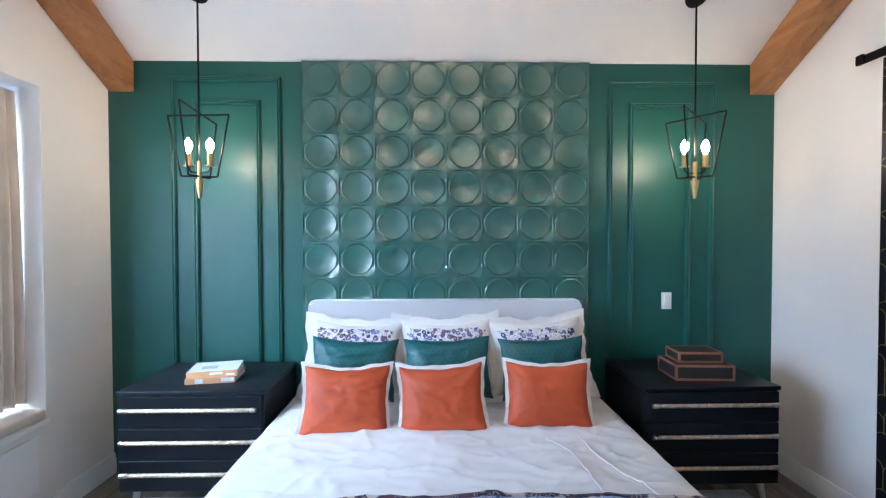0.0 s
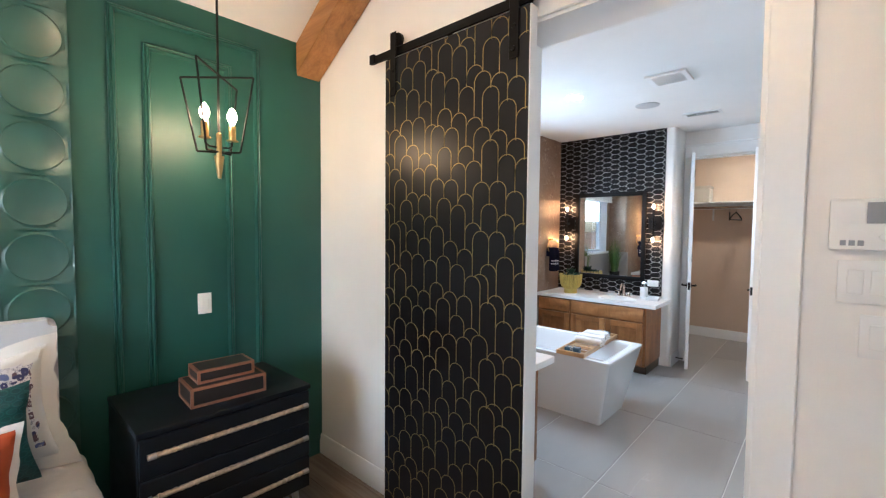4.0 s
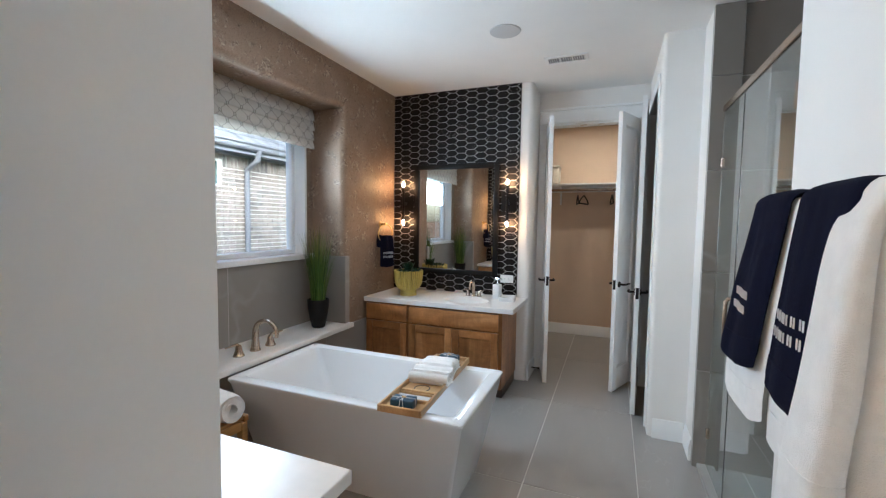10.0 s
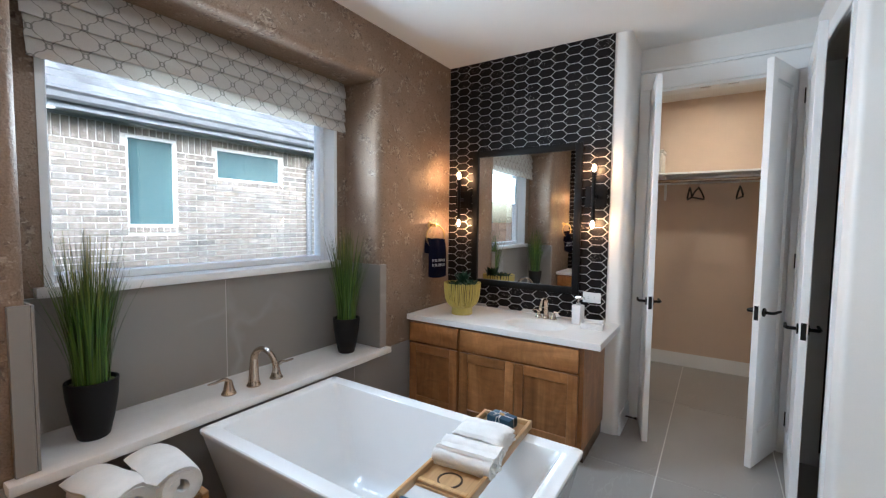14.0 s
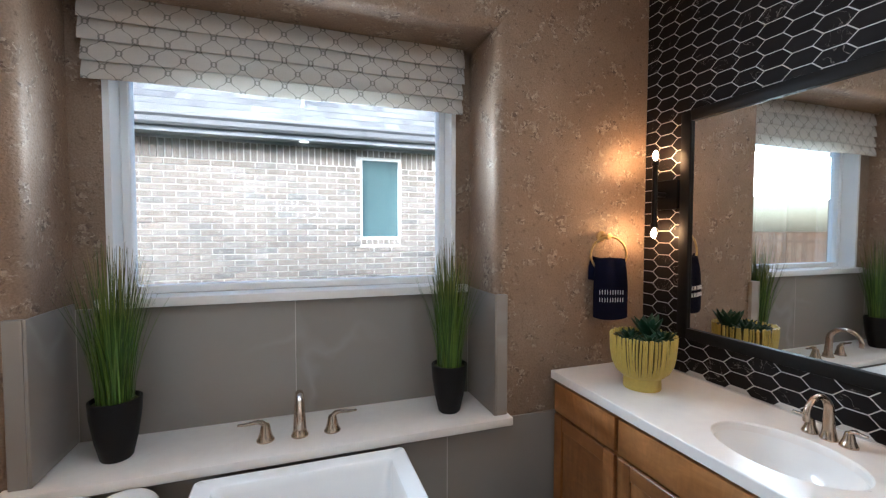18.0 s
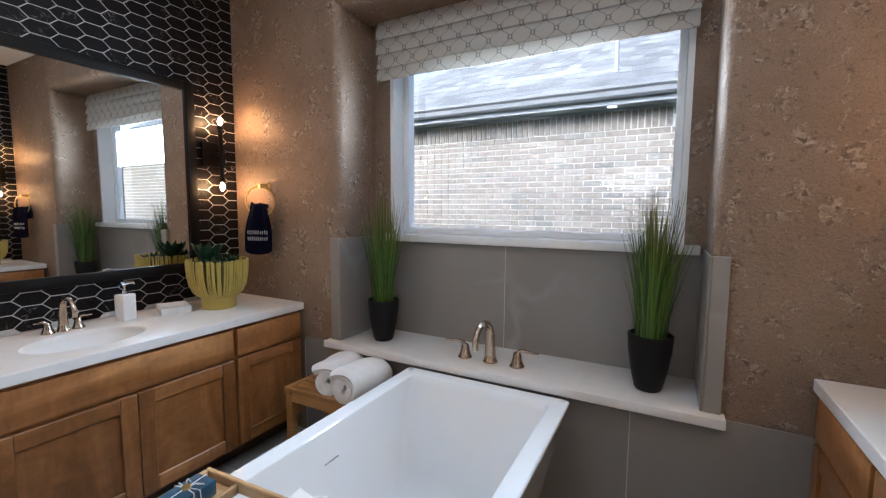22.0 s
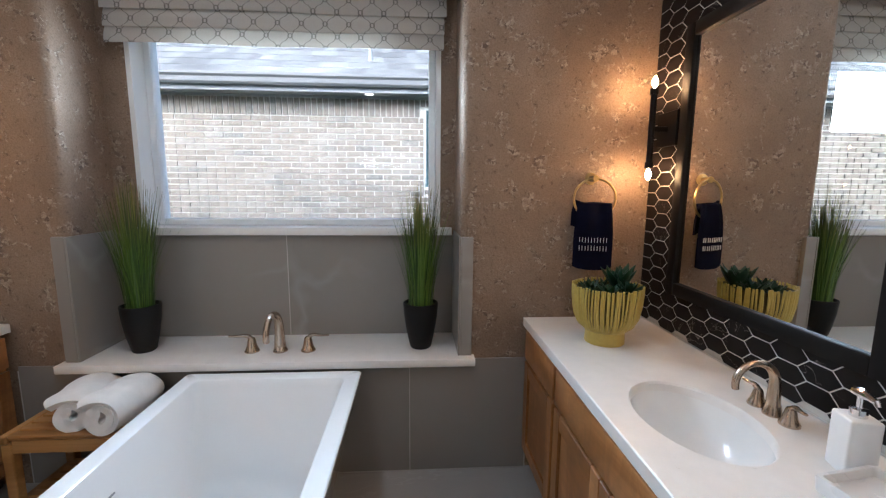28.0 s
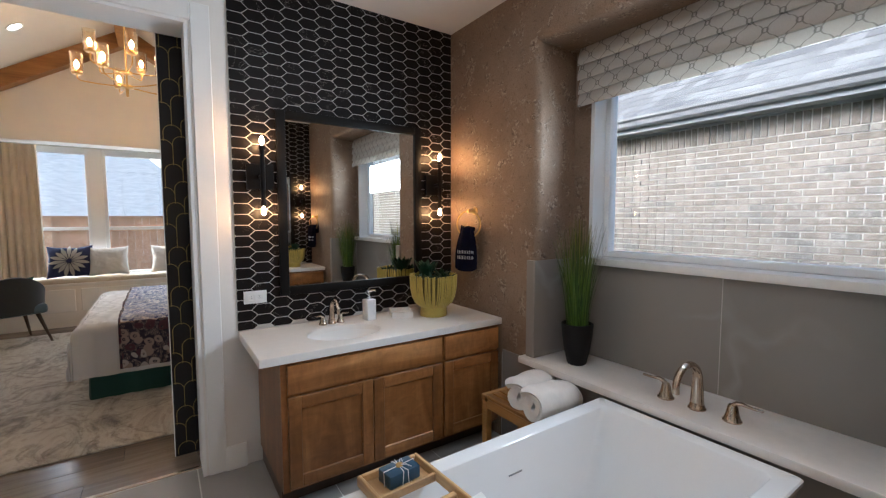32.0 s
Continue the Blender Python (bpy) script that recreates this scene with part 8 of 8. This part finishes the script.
# ---- bathroom: bath tray ----
def tray():
    e = thing("bath_tray", "pale bamboo bath tray laid across the tub", "tray", 4.80, 2.12, 0.562, 3)
    L, W = 0.42, 0.115
    for s in (-1, 1):
        part("side_rail", B((-L, L, *sorted((s * W, s * (W - 0.014))), 0.0, 0.036), bev=0.003), BAMBOO, e)
        part("end_rail", B((*sorted((s * L, s * (L - 0.014))), -W + 0.014, W - 0.014, 0.0, 0.036), bev=0.003), BAMBOO, e)
        part("divider", B((*sorted((s * 0.285, s * 0.297)), -W + 0.014, W - 0.014, 0.002, 0.03), bev=0.002), BAMBOO, e)
        for k in range(3):
            part("slat", B((*sorted((s * 0.298, s * (L - 0.015))), -W + 0.018 + k * 0.067, -W + 0.078 + k * 0.067, 0.004, 0.014), bev=0.002), BAMBOO, e)
    part("board", B((-0.19, 0.283, -W + 0.016, W - 0.016, 0.004, 0.016), bev=0.002), BAMBOO, e)
    part("cup_ring", lathe([(0.038, 0.0165), (0.038, 0.018), (0.045, 0.018), (0.045, 0.0165)], 28, at=(-0.12, 0.0, 0)), DARK_LEG, e)
    part("slot_bar", B((-0.185, -0.165, -W + 0.02, W - 0.02, 0.0165, 0.028), bev=0.003), BAMBOO, e)


tray()


def soap_box(x, y, z, rz):
    e = thing("wrapped_soap", "blue paper-wrapped soap bar tied with white cord", "soap", x, y, z, rz, group="wrapped soaps")
    part("bar", B((-0.036, 0.036, -0.058, 0.058, 0.0, 0.043), bev=0.005, seg=2), SOAP_WRAP, e)
    for k in (-1, 1):
        part("cord", tube([(-0.0373, 0.012 * k, 0.0), (-0.0373, 0.006 * k, 0.0445), (0.0373, -0.008 * k, 0.0445), (0.0373, -0.012 * k, 0.0)], 0.0016, 6), THREAD, e)
    part("cord", tube([(0.004, -0.0593, 0.0), (0.0, -0.0593, 0.0445), (-0.004, 0.0593, 0.0445), (0.0, 0.0593, 0.0)], 0.0016, 6), THREAD, e)
    part("charm", turned(lathe([(0.0, 0.004), (0.011, 0.003), (0.012, 0.0), (0.0, 0.0)], 16), Matrix.Translation((0.0, 0.0, 0.046)) @ pose(0, 0, 0, 10, 8, 0)), BRASS, e)
    for k in (-1, 1):
        part("cord_loop", tube([(0, 0, 0.046), (0.018 * k, 0.014, 0.053), (0.03 * k, 0.026, 0.047), (0.012 * k, 0.02, 0.0455)], 0.0015, 6), THREAD, e)


soap_box(4.448, 2.105, 0.577, 6)
soap_box(5.155, 2.14, 0.577, -8)


def folded(x, y, z, rz, w, d, seed):
    """A wash cloth folded in three: soft layers lying on one another."""
    e = thing("folded_towel", "soft white terry towel folded on the bath tray", "towel", x, y, z, rz, group="towels on the tray")
    for k in range(3):
        def pad(u, v, k=k):
            a, b = 2 * u - 1, 2 * v - 1
            lift = (0.011 + 0.004 * k) * (max(0, 1 - abs(a) ** 4) * max(0, 1 - abs(b) ** 4)) ** 0.4
            return Vector((w * a * (1 - 0.03 * k) + 0.008 * wobble(b * 2, k * 3.0, seed), d * b * (1 - 0.02 * k) + 0.008 * wobble(a * 2, 5 + k, seed), 0.011 + 0.02 * k + lift + 0.007 * wobble(a * 2.4, b * 2.4, seed + k)))

        part("layer", padded(pad, 18, 18, 0.019), TERRY, e)


def scroll(x, y, z, rz):
    """A wash cloth rolled from both ends."""
    e = thing("folded_towel", "white terry towel rolled from both ends on the bath tray", "towel", x, y, z, rz, group="towels on the tray")
    for s in (-1, 1):
        def curl(u, v, s=s):
            a = u * 2.6 * 2 * math.pi
            rr = 0.036 * (0.2 + 0.8 * u) + 0.005 * wobble(u * 7, v * 4, s) * u
            return Vector((s * (0.037 + rr * math.cos(a + 1.2)), (v - 0.5) * 0.225 + 0.006 * math.sin(a * 1.3 + s), 0.037 + rr * math.sin(a + 1.2)))

        part("roll", sheet(curl, 64, 10, 0.01), TERRY, e)
    part("fold", sheet(lambda u, v: Vector(((u - 0.5) * 0.08, (v - 0.5) * 0.22, 0.066 + 0.012 * (2 * u - 1) ** 2 + 0.004 * wobble(u * 3, v * 6, 2.0))), 12, 10, 0.012), TERRY, e)


scroll(4.79, 2.105, 0.578, 6)
folded(4.95, 2.125, 0.587, 4, 0.078, 0.11, 6)


# ---- shower ----
shower = thing("shower_tiles", "large grey tiles lining the shower", "tile", kind="structure")
for z0, z1 in ((0.0, 0.6), (0.6, 1.2), (1.2, 1.8), (1.8, 2.34), (2.34, BATH_Z)):
    for x0, x1 in ((4.40, 4.97), (4.97, 5.6)):
        tile_panel(shower, x0 + J, x1 - J, -0.629, -0.619, z0 + J, z1 - J)
    for y0, y1 in ((-0.618, -0.05), (-0.05, 0.535)):
        tile_panel(shower, 4.3955, 4.405, y0 + J, y1 - J, z0 + J, z1 - J)
        tile_panel(shower, 5.594, 5.6045, y0 + J, y1 - J, z0 + J, z1 - J)
    tile_panel(shower, 5.555, 5.5995, 0.54, 0.69, z0 + J, z1 - J)
bench = thing("shower_bench", "white stone topped tiled bench in the shower", "bench", 5.0, -0.42, 0.0, kind="structure")
part("base", B((-0.59, 0.59, -0.19, 0.19, 0.001, 0.42)), WALL_TILE, bench)
part("top", B((-0.59, 0.59, -0.195, 0.21, 0.4205, 0.455), bev=0.004), QUARTZ, bench)
ledge = thing("shower_shelf", "white stone shelf in the shower wall", "shelf", 5.59, 0.0, 1.55, kind="structure")
part("board", B((-0.1, -0.001, -0.25, 0.2, 0.0, 0.025), bev=0.003), QUARTZ, ledge)
curb = thing("shower_curb", "low grey stone shower threshold", "threshold", 4.98, 0.615, 0.0, kind="structure")
part("slab", B((-0.575, 0.574, -0.05, 0.05, 0.001, 0.03), bev=0.003), FLOOR_TILE, curb)
glass = thing("shower_enclosure", "frameless clear glass shower door and fixed panel", "shower door", 4.98, 0.615, 0.031)
for x0, x1, name in ((0.165, 0.572, "fixed_panel"), (-0.555, 0.155, "glass_door")):
    g = part(name, B((x0, x1, -0.005, 0.005, 0.004, 2.1), bev=0.001), SHOWER_GLASS, glass, "clear shower glass")
    g.visible_shadow = False
part("header_bar", B((-0.57, 0.572, -0.012, 0.012, 2.101, 2.135), bev=0.002), NICKEL, glass)
for z in (0.17, 1.78):
    part("clamp", B((0.548, 0.573, -0.014, 0.014, z, z + 0.055), bev=0.002), NICKEL, glass, "metal glass clamp")
for z in (0.25, 1.85):
    part("hinge", B((-0.574, -0.5, -0.014, 0.014, z, z + 0.09), bev=0.002), NICKEL, glass)
for s in (-1, 1):
    pts = [(0.075, s * 0.006, 0.88), (0.075, s * 0.045, 0.88), (0.075, s * 0.056, 0.895), (0.075, s * 0.056, 1.075), (0.075, s * 0.045, 1.09), (0.075, s * 0.006, 1.09)]
    part("pull_handle", tube(pts, 0.0095, 10), NICKEL, glass, "champagne bronze D-shaped pull")
part("seal", B((0.156, 0.164, -0.006, 0.006, 0.004, 2.1)), BLACK_METAL, glass, "dark seal between door and panel")


# ---- outside: neighbouring brick house ----
NB_Y, NB_X0, NB_X1, NB_TOP = 6.95, 0.6, 14.0, 2.5
NB_WINS = [(5.54, 6.06, 1.38, 2.41), (6.55, 7.54, 2.0, 2.41)]
house = thing("brick_house", "pale brick neighbouring house with a grey shingle roof", "house", 0, 0, 0)
bm = bmesh.new()
xs = sorted({NB_X0, NB_X1, *(w[0] for w in NB_WINS), *(w[1] for w in NB_WINS)})
for a, b in zip(xs, xs[1:]):
    low = -0.3
    for w in [w for w in NB_WINS if w[0] <= a and b <= w[1]]:
        add_box(bm, a, b, NB_Y + 0.008, NB_Y + 0.2, low, w[2])
        low = w[3]
    add_box(bm, a, b, NB_Y + 0.008, NB_Y + 0.2, low, NB_TOP + 0.4)
add_box(bm, NB_X0, NB_X0 + 0.2, NB_Y + 0.2, 13.0, -0.3, NB_TOP + 0.4)
wall = part("wall", bm, MORTAR, house, "pale mortar wall")
part("side_wall", B((NB_X0 - 0.012, NB_X0 - 0.001, NB_Y + 0.2, 13.0, -0.3, NB_TOP)), MORTAR, house)


def brickwork():
    bl, bh, jt = 0.218, 0.0575, 0.0145
    whole = box_piece("brick", bl, bh, 0.018, 0.0, BRICK)
    rest = bmesh.new()
    rng = random.Random(11)
    near, far = [], []
    soldier = NB_TOP - 0.205

    row, z = 0, -0.3
    while z + bh < soldier:
        x = NB_X0 + (0.0 if row % 2 else -(bl + jt) / 2)
        while x < NB_X1:
            a, b = max(x, NB_X0), min(x + bl, NB_X1)
            if b - a > 0.03:
                spans = [(a, b)]
                for w in NB_WINS:
                    if z + bh > w[2] - 0.07 and z < w[3] + 0.01:
                        spans = [q for s in spans for q in (((s[0], min(s[1], w[0] - 0.008)), (max(s[0], w[1] + 0.008), s[1])))]
                        spans = [s for s in spans if s[1] - s[0] > 0.025]
                for s0, s1 in spans:
                    full = s1 - s0 > bl - 0.001
                    if full and 1.5 < s0 < 6.3 and 1.05 < z < soldier and len(near) < 296:
                        near.append((s0, z))
                    else:
                        far.append((s0, s1, z, z + bh))
            x += bl + jt
        z += bh + jt
        row += 1
    for s0, bz in near:
        piece("brick", whole, wall, s0 + bl / 2, NB_Y - 0.003 + rng.uniform(-0.003, 0.002), bz + bh / 2, 90, 0, 0)
    x = NB_X0
    while x < NB_X1 - 0.06:
        if not any(x + bh > w[0] - 0.01 and x < w[1] + 0.01 for w in NB_WINS):
            far.append((x, x + bh, z, NB_TOP))
        else:
            far.append((x, x + bh, NB_WINS[0][3] + 0.012, NB_TOP))
        x += bh + jt
    for w in NB_WINS:
        x = w[0] - 0.06
        while x < w[1] + 0.05:
            far.append((x, x + bh, w[2] - 0.066, w[2] - 0.008))
            x += bh + jt
    for x0, x1, z0, z1 in far:
        o = rng.uniform(-0.004, 0.002)
        v = [rest.verts.new(c) for c in ((x0, NB_Y - 0.004 + o, z0), (x1, NB_Y - 0.004 + o, z0), (x1, NB_Y - 0.004 + o, z1), (x0, NB_Y - 0.004 + o, z1), (x0, NB_Y + 0.012, z0), (x1, NB_Y + 0.012, z0), (x1, NB_Y + 0.012, z1), (x0, NB_Y + 0.012, z1))]
        for f in ((3, 2, 1, 0), (0, 1, 5, 4), (1, 2, 6, 5), (2, 3, 7, 6), (3, 0, 4, 7)):
            rest.faces.new([v[i] for i in f])
    tagged(part("more_bricks", rest, BRICK, wall), kind="stuff")


for x0, x1, z0, z1 in NB_WINS:
    w = part("window", B((x0, x0 + 0.026, NB_Y + 0.02, NB_Y + 0.08, z0, z1), (x1 - 0.026, x1, NB_Y + 0.02, NB_Y + 0.08, z0, z1), (x0 + 0.026, x1 - 0.026, NB_Y + 0.02, NB_Y + 0.08, z0, z0 + 0.026), (x0 + 0.026, x1 - 0.026, NB_Y + 0.02, NB_Y + 0.08, z1 - 0.026, z1)), VINYL, house, "white window frame")
    part("pane", B((x0 + 0.022, x1 - 0.022, NB_Y + 0.05, NB_Y + 0.056, z0 + 0.022, z1 - 0.022)), NB_GLASS, w, "teal reflecting glass")
part("soffit", B((NB_X0 - 0.4, NB_X1, NB_Y - 0.26, NB_Y + 0.01, NB_TOP + 0.035, NB_TOP + 0.06)), SOFFIT, house, "slate blue soffit")
part("frieze", B((NB_X0, NB_X1, NB_Y - 0.03, NB_Y - 0.006, NB_TOP + 0.002, NB_TOP + 0.034)), SOFFIT, house)
part("fascia", B((NB_X0 - 0.4, NB_X1, NB_Y - 0.28, NB_Y - 0.261, NB_TOP + 0.02, NB_TOP + 0.2)), SOFFIT, house)
gut = bmesh.new()
prof = [(-0.281, 0.08), (-0.34, 0.075), (-0.365, 0.1), (-0.37, 0.15), (-0.395, 0.175), (-0.395, 0.205), (-0.38, 0.205), (-0.38, 0.185), (-0.281, 0.185)]
ends = [[gut.verts.new((x, NB_Y + a, NB_TOP + b)) for a, b in prof] for x in (NB_X0 - 0.42, NB_X1)]
for i in range(len(prof)):
    gut.faces.new((ends[0][i], ends[0][(i + 1) % len(prof)], ends[1][(i + 1) % len(prof)], ends[1][i]))
gut.faces.new(ends[0])
gut.faces.new(ends[1][::-1])
part("gutter", gut, GUTTER, house, "dark moulded gutter")
part("downspout", tube([(8.0, NB_Y - 0.34, NB_TOP + 0.1), (8.0, NB_Y - 0.3, NB_TOP - 0.05), (8.0, NB_Y - 0.07, NB_TOP - 0.2), (8.0, NB_Y - 0.06, NB_TOP - 0.4), (8.0, NB_Y - 0.06, -0.28)], 0.045, 8), GUTTER, house, "dark downspout")
part("soffit_lamp", lathe([(0.0, -0.004), (0.05, -0.004), (0.055, 0.0), (0.0, 0.001)], 20, at=(4.86, NB_Y - 0.14, NB_TOP + 0.032)), SOFFIT_GLOW, house, "small lit soffit light")


def shingle_roof():
    """Courses of shingle tabs on the slope facing us, and a hip at the west end."""
    rise, course, tab = 0.62, 0.2, 0.16
    run = 5.6
    rng = random.Random(5)
    bm = bmesh.new()
    y0, z0 = NB_Y - 0.34, NB_TOP + 0.2
    n = int(run / course)
    for r in range(n):
        ya, yb = y0 + r * course, y0 + (r + 1) * course + 0.03
        za, zb = z0 + (ya - y0) * rise, z0 + (yb - y0) * rise
        xs0 = NB_X0 - 0.42 + (ya - y0) * 1.0
        x = xs0 - (0.5 * (r % 2) + 0.2 * rng.random()) * tab
        while x < NB_X1:
            w = tab * rng.uniform(0.85, 1.1)
            a, b = max(x, xs0), min(x + w, NB_X1)
            if b - a > 0.02:
                t = rng.uniform(0.012, 0.018)
                v = [bm.verts.new(c) for c in ((a, ya, za + t), (b, ya, za + t), (b, yb, zb + t * 0.3), (a, yb, zb + t * 0.3), (a, ya, za - 0.004), (b, ya, za - 0.004))]
                bm.faces.new((v[0], v[1], v[2], v[3]))
                bm.faces.new((v[4], v[5], v[1], v[0]))
            x += w
    tagged(part("roof_shingles", bm, SHINGLE, house, "grey shingle courses"), kind="stuff")
    deck_bm = bmesh.new()
    top = z0 + run * rise
    v = [deck_bm.verts.new(c) for c in ((NB_X0 - 0.44, y0, z0 - 0.01), (NB_X1, y0, z0 - 0.01), (NB_X1, y0 + run, top), (NB_X0 - 0.44 + run, y0 + run, top), (NB_X0 - 0.44, y0 + 2 * run, z0 - 0.01))]
    deck_bm.faces.new((v[0], v[1], v[2], v[3]))
    deck_bm.faces.new((v[0], v[3], v[4]))
    part("roof", deck_bm, SHINGLE, house, "grey hipped roof")
    part("vent_pipe", lathe([(0.0, 0.3), (0.021, 0.3), (0.021, -0.02), (0.034, -0.03), (0.034, -0.07)], 14, at=(4.86, NB_Y + 0.13, NB_TOP + 0.56)), GREY_PLASTIC, house, "small grey roof vent pipe")


shingle_roof()


# ---- outside: fence and the house beyond it ----
fence = thing("fence", "cedar board fence along the yard", "fence", -6.4, 0, -0.3)
board = box_piece("board", 0.138, 1.75, 0.018, 0.0, FENCE_WOOD)
for k in range(150):
    ob = piece("board", board, fence, 0.0, -6.0 + k * 0.142, 0.875, 90, 0, 90)
for z in (0.3, 1.45):
    part("rail", B((0.01, 0.05, -6.1, 15.2, z, z + 0.09)), FENCE_WOOD, fence)
part("cap", B((-0.03, 0.06, -6.1, 15.2, 1.752, 1.79)), FENCE_WOOD, fence, "cedar cap board")
far = thing("far_house", "grey-roofed house beyond the fence", "house", -18, -2.0, -0.3)
part("wall", B((-4, 0, -6, 5.2, 0, 1.9)), MORTAR, far, "pale wall")
bm = bmesh.new()
pts = [(0.5, -6.5, 1.8), (0.5, 6.2, 1.8), (-4.5, 6.2, 1.8), (-4.5, -6.5, 1.8), (-2.0, -4.0, 4.7), (-2.0, 3.2, 4.7)]
v = [bm.verts.new(p) for p in pts]
for f in ((0, 1, 5, 4), (1, 2, 5), (2, 3, 4, 5), (3, 0, 4)):
    bm.faces.new([v[i] for i in f])
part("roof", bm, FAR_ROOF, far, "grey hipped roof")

brickwork()
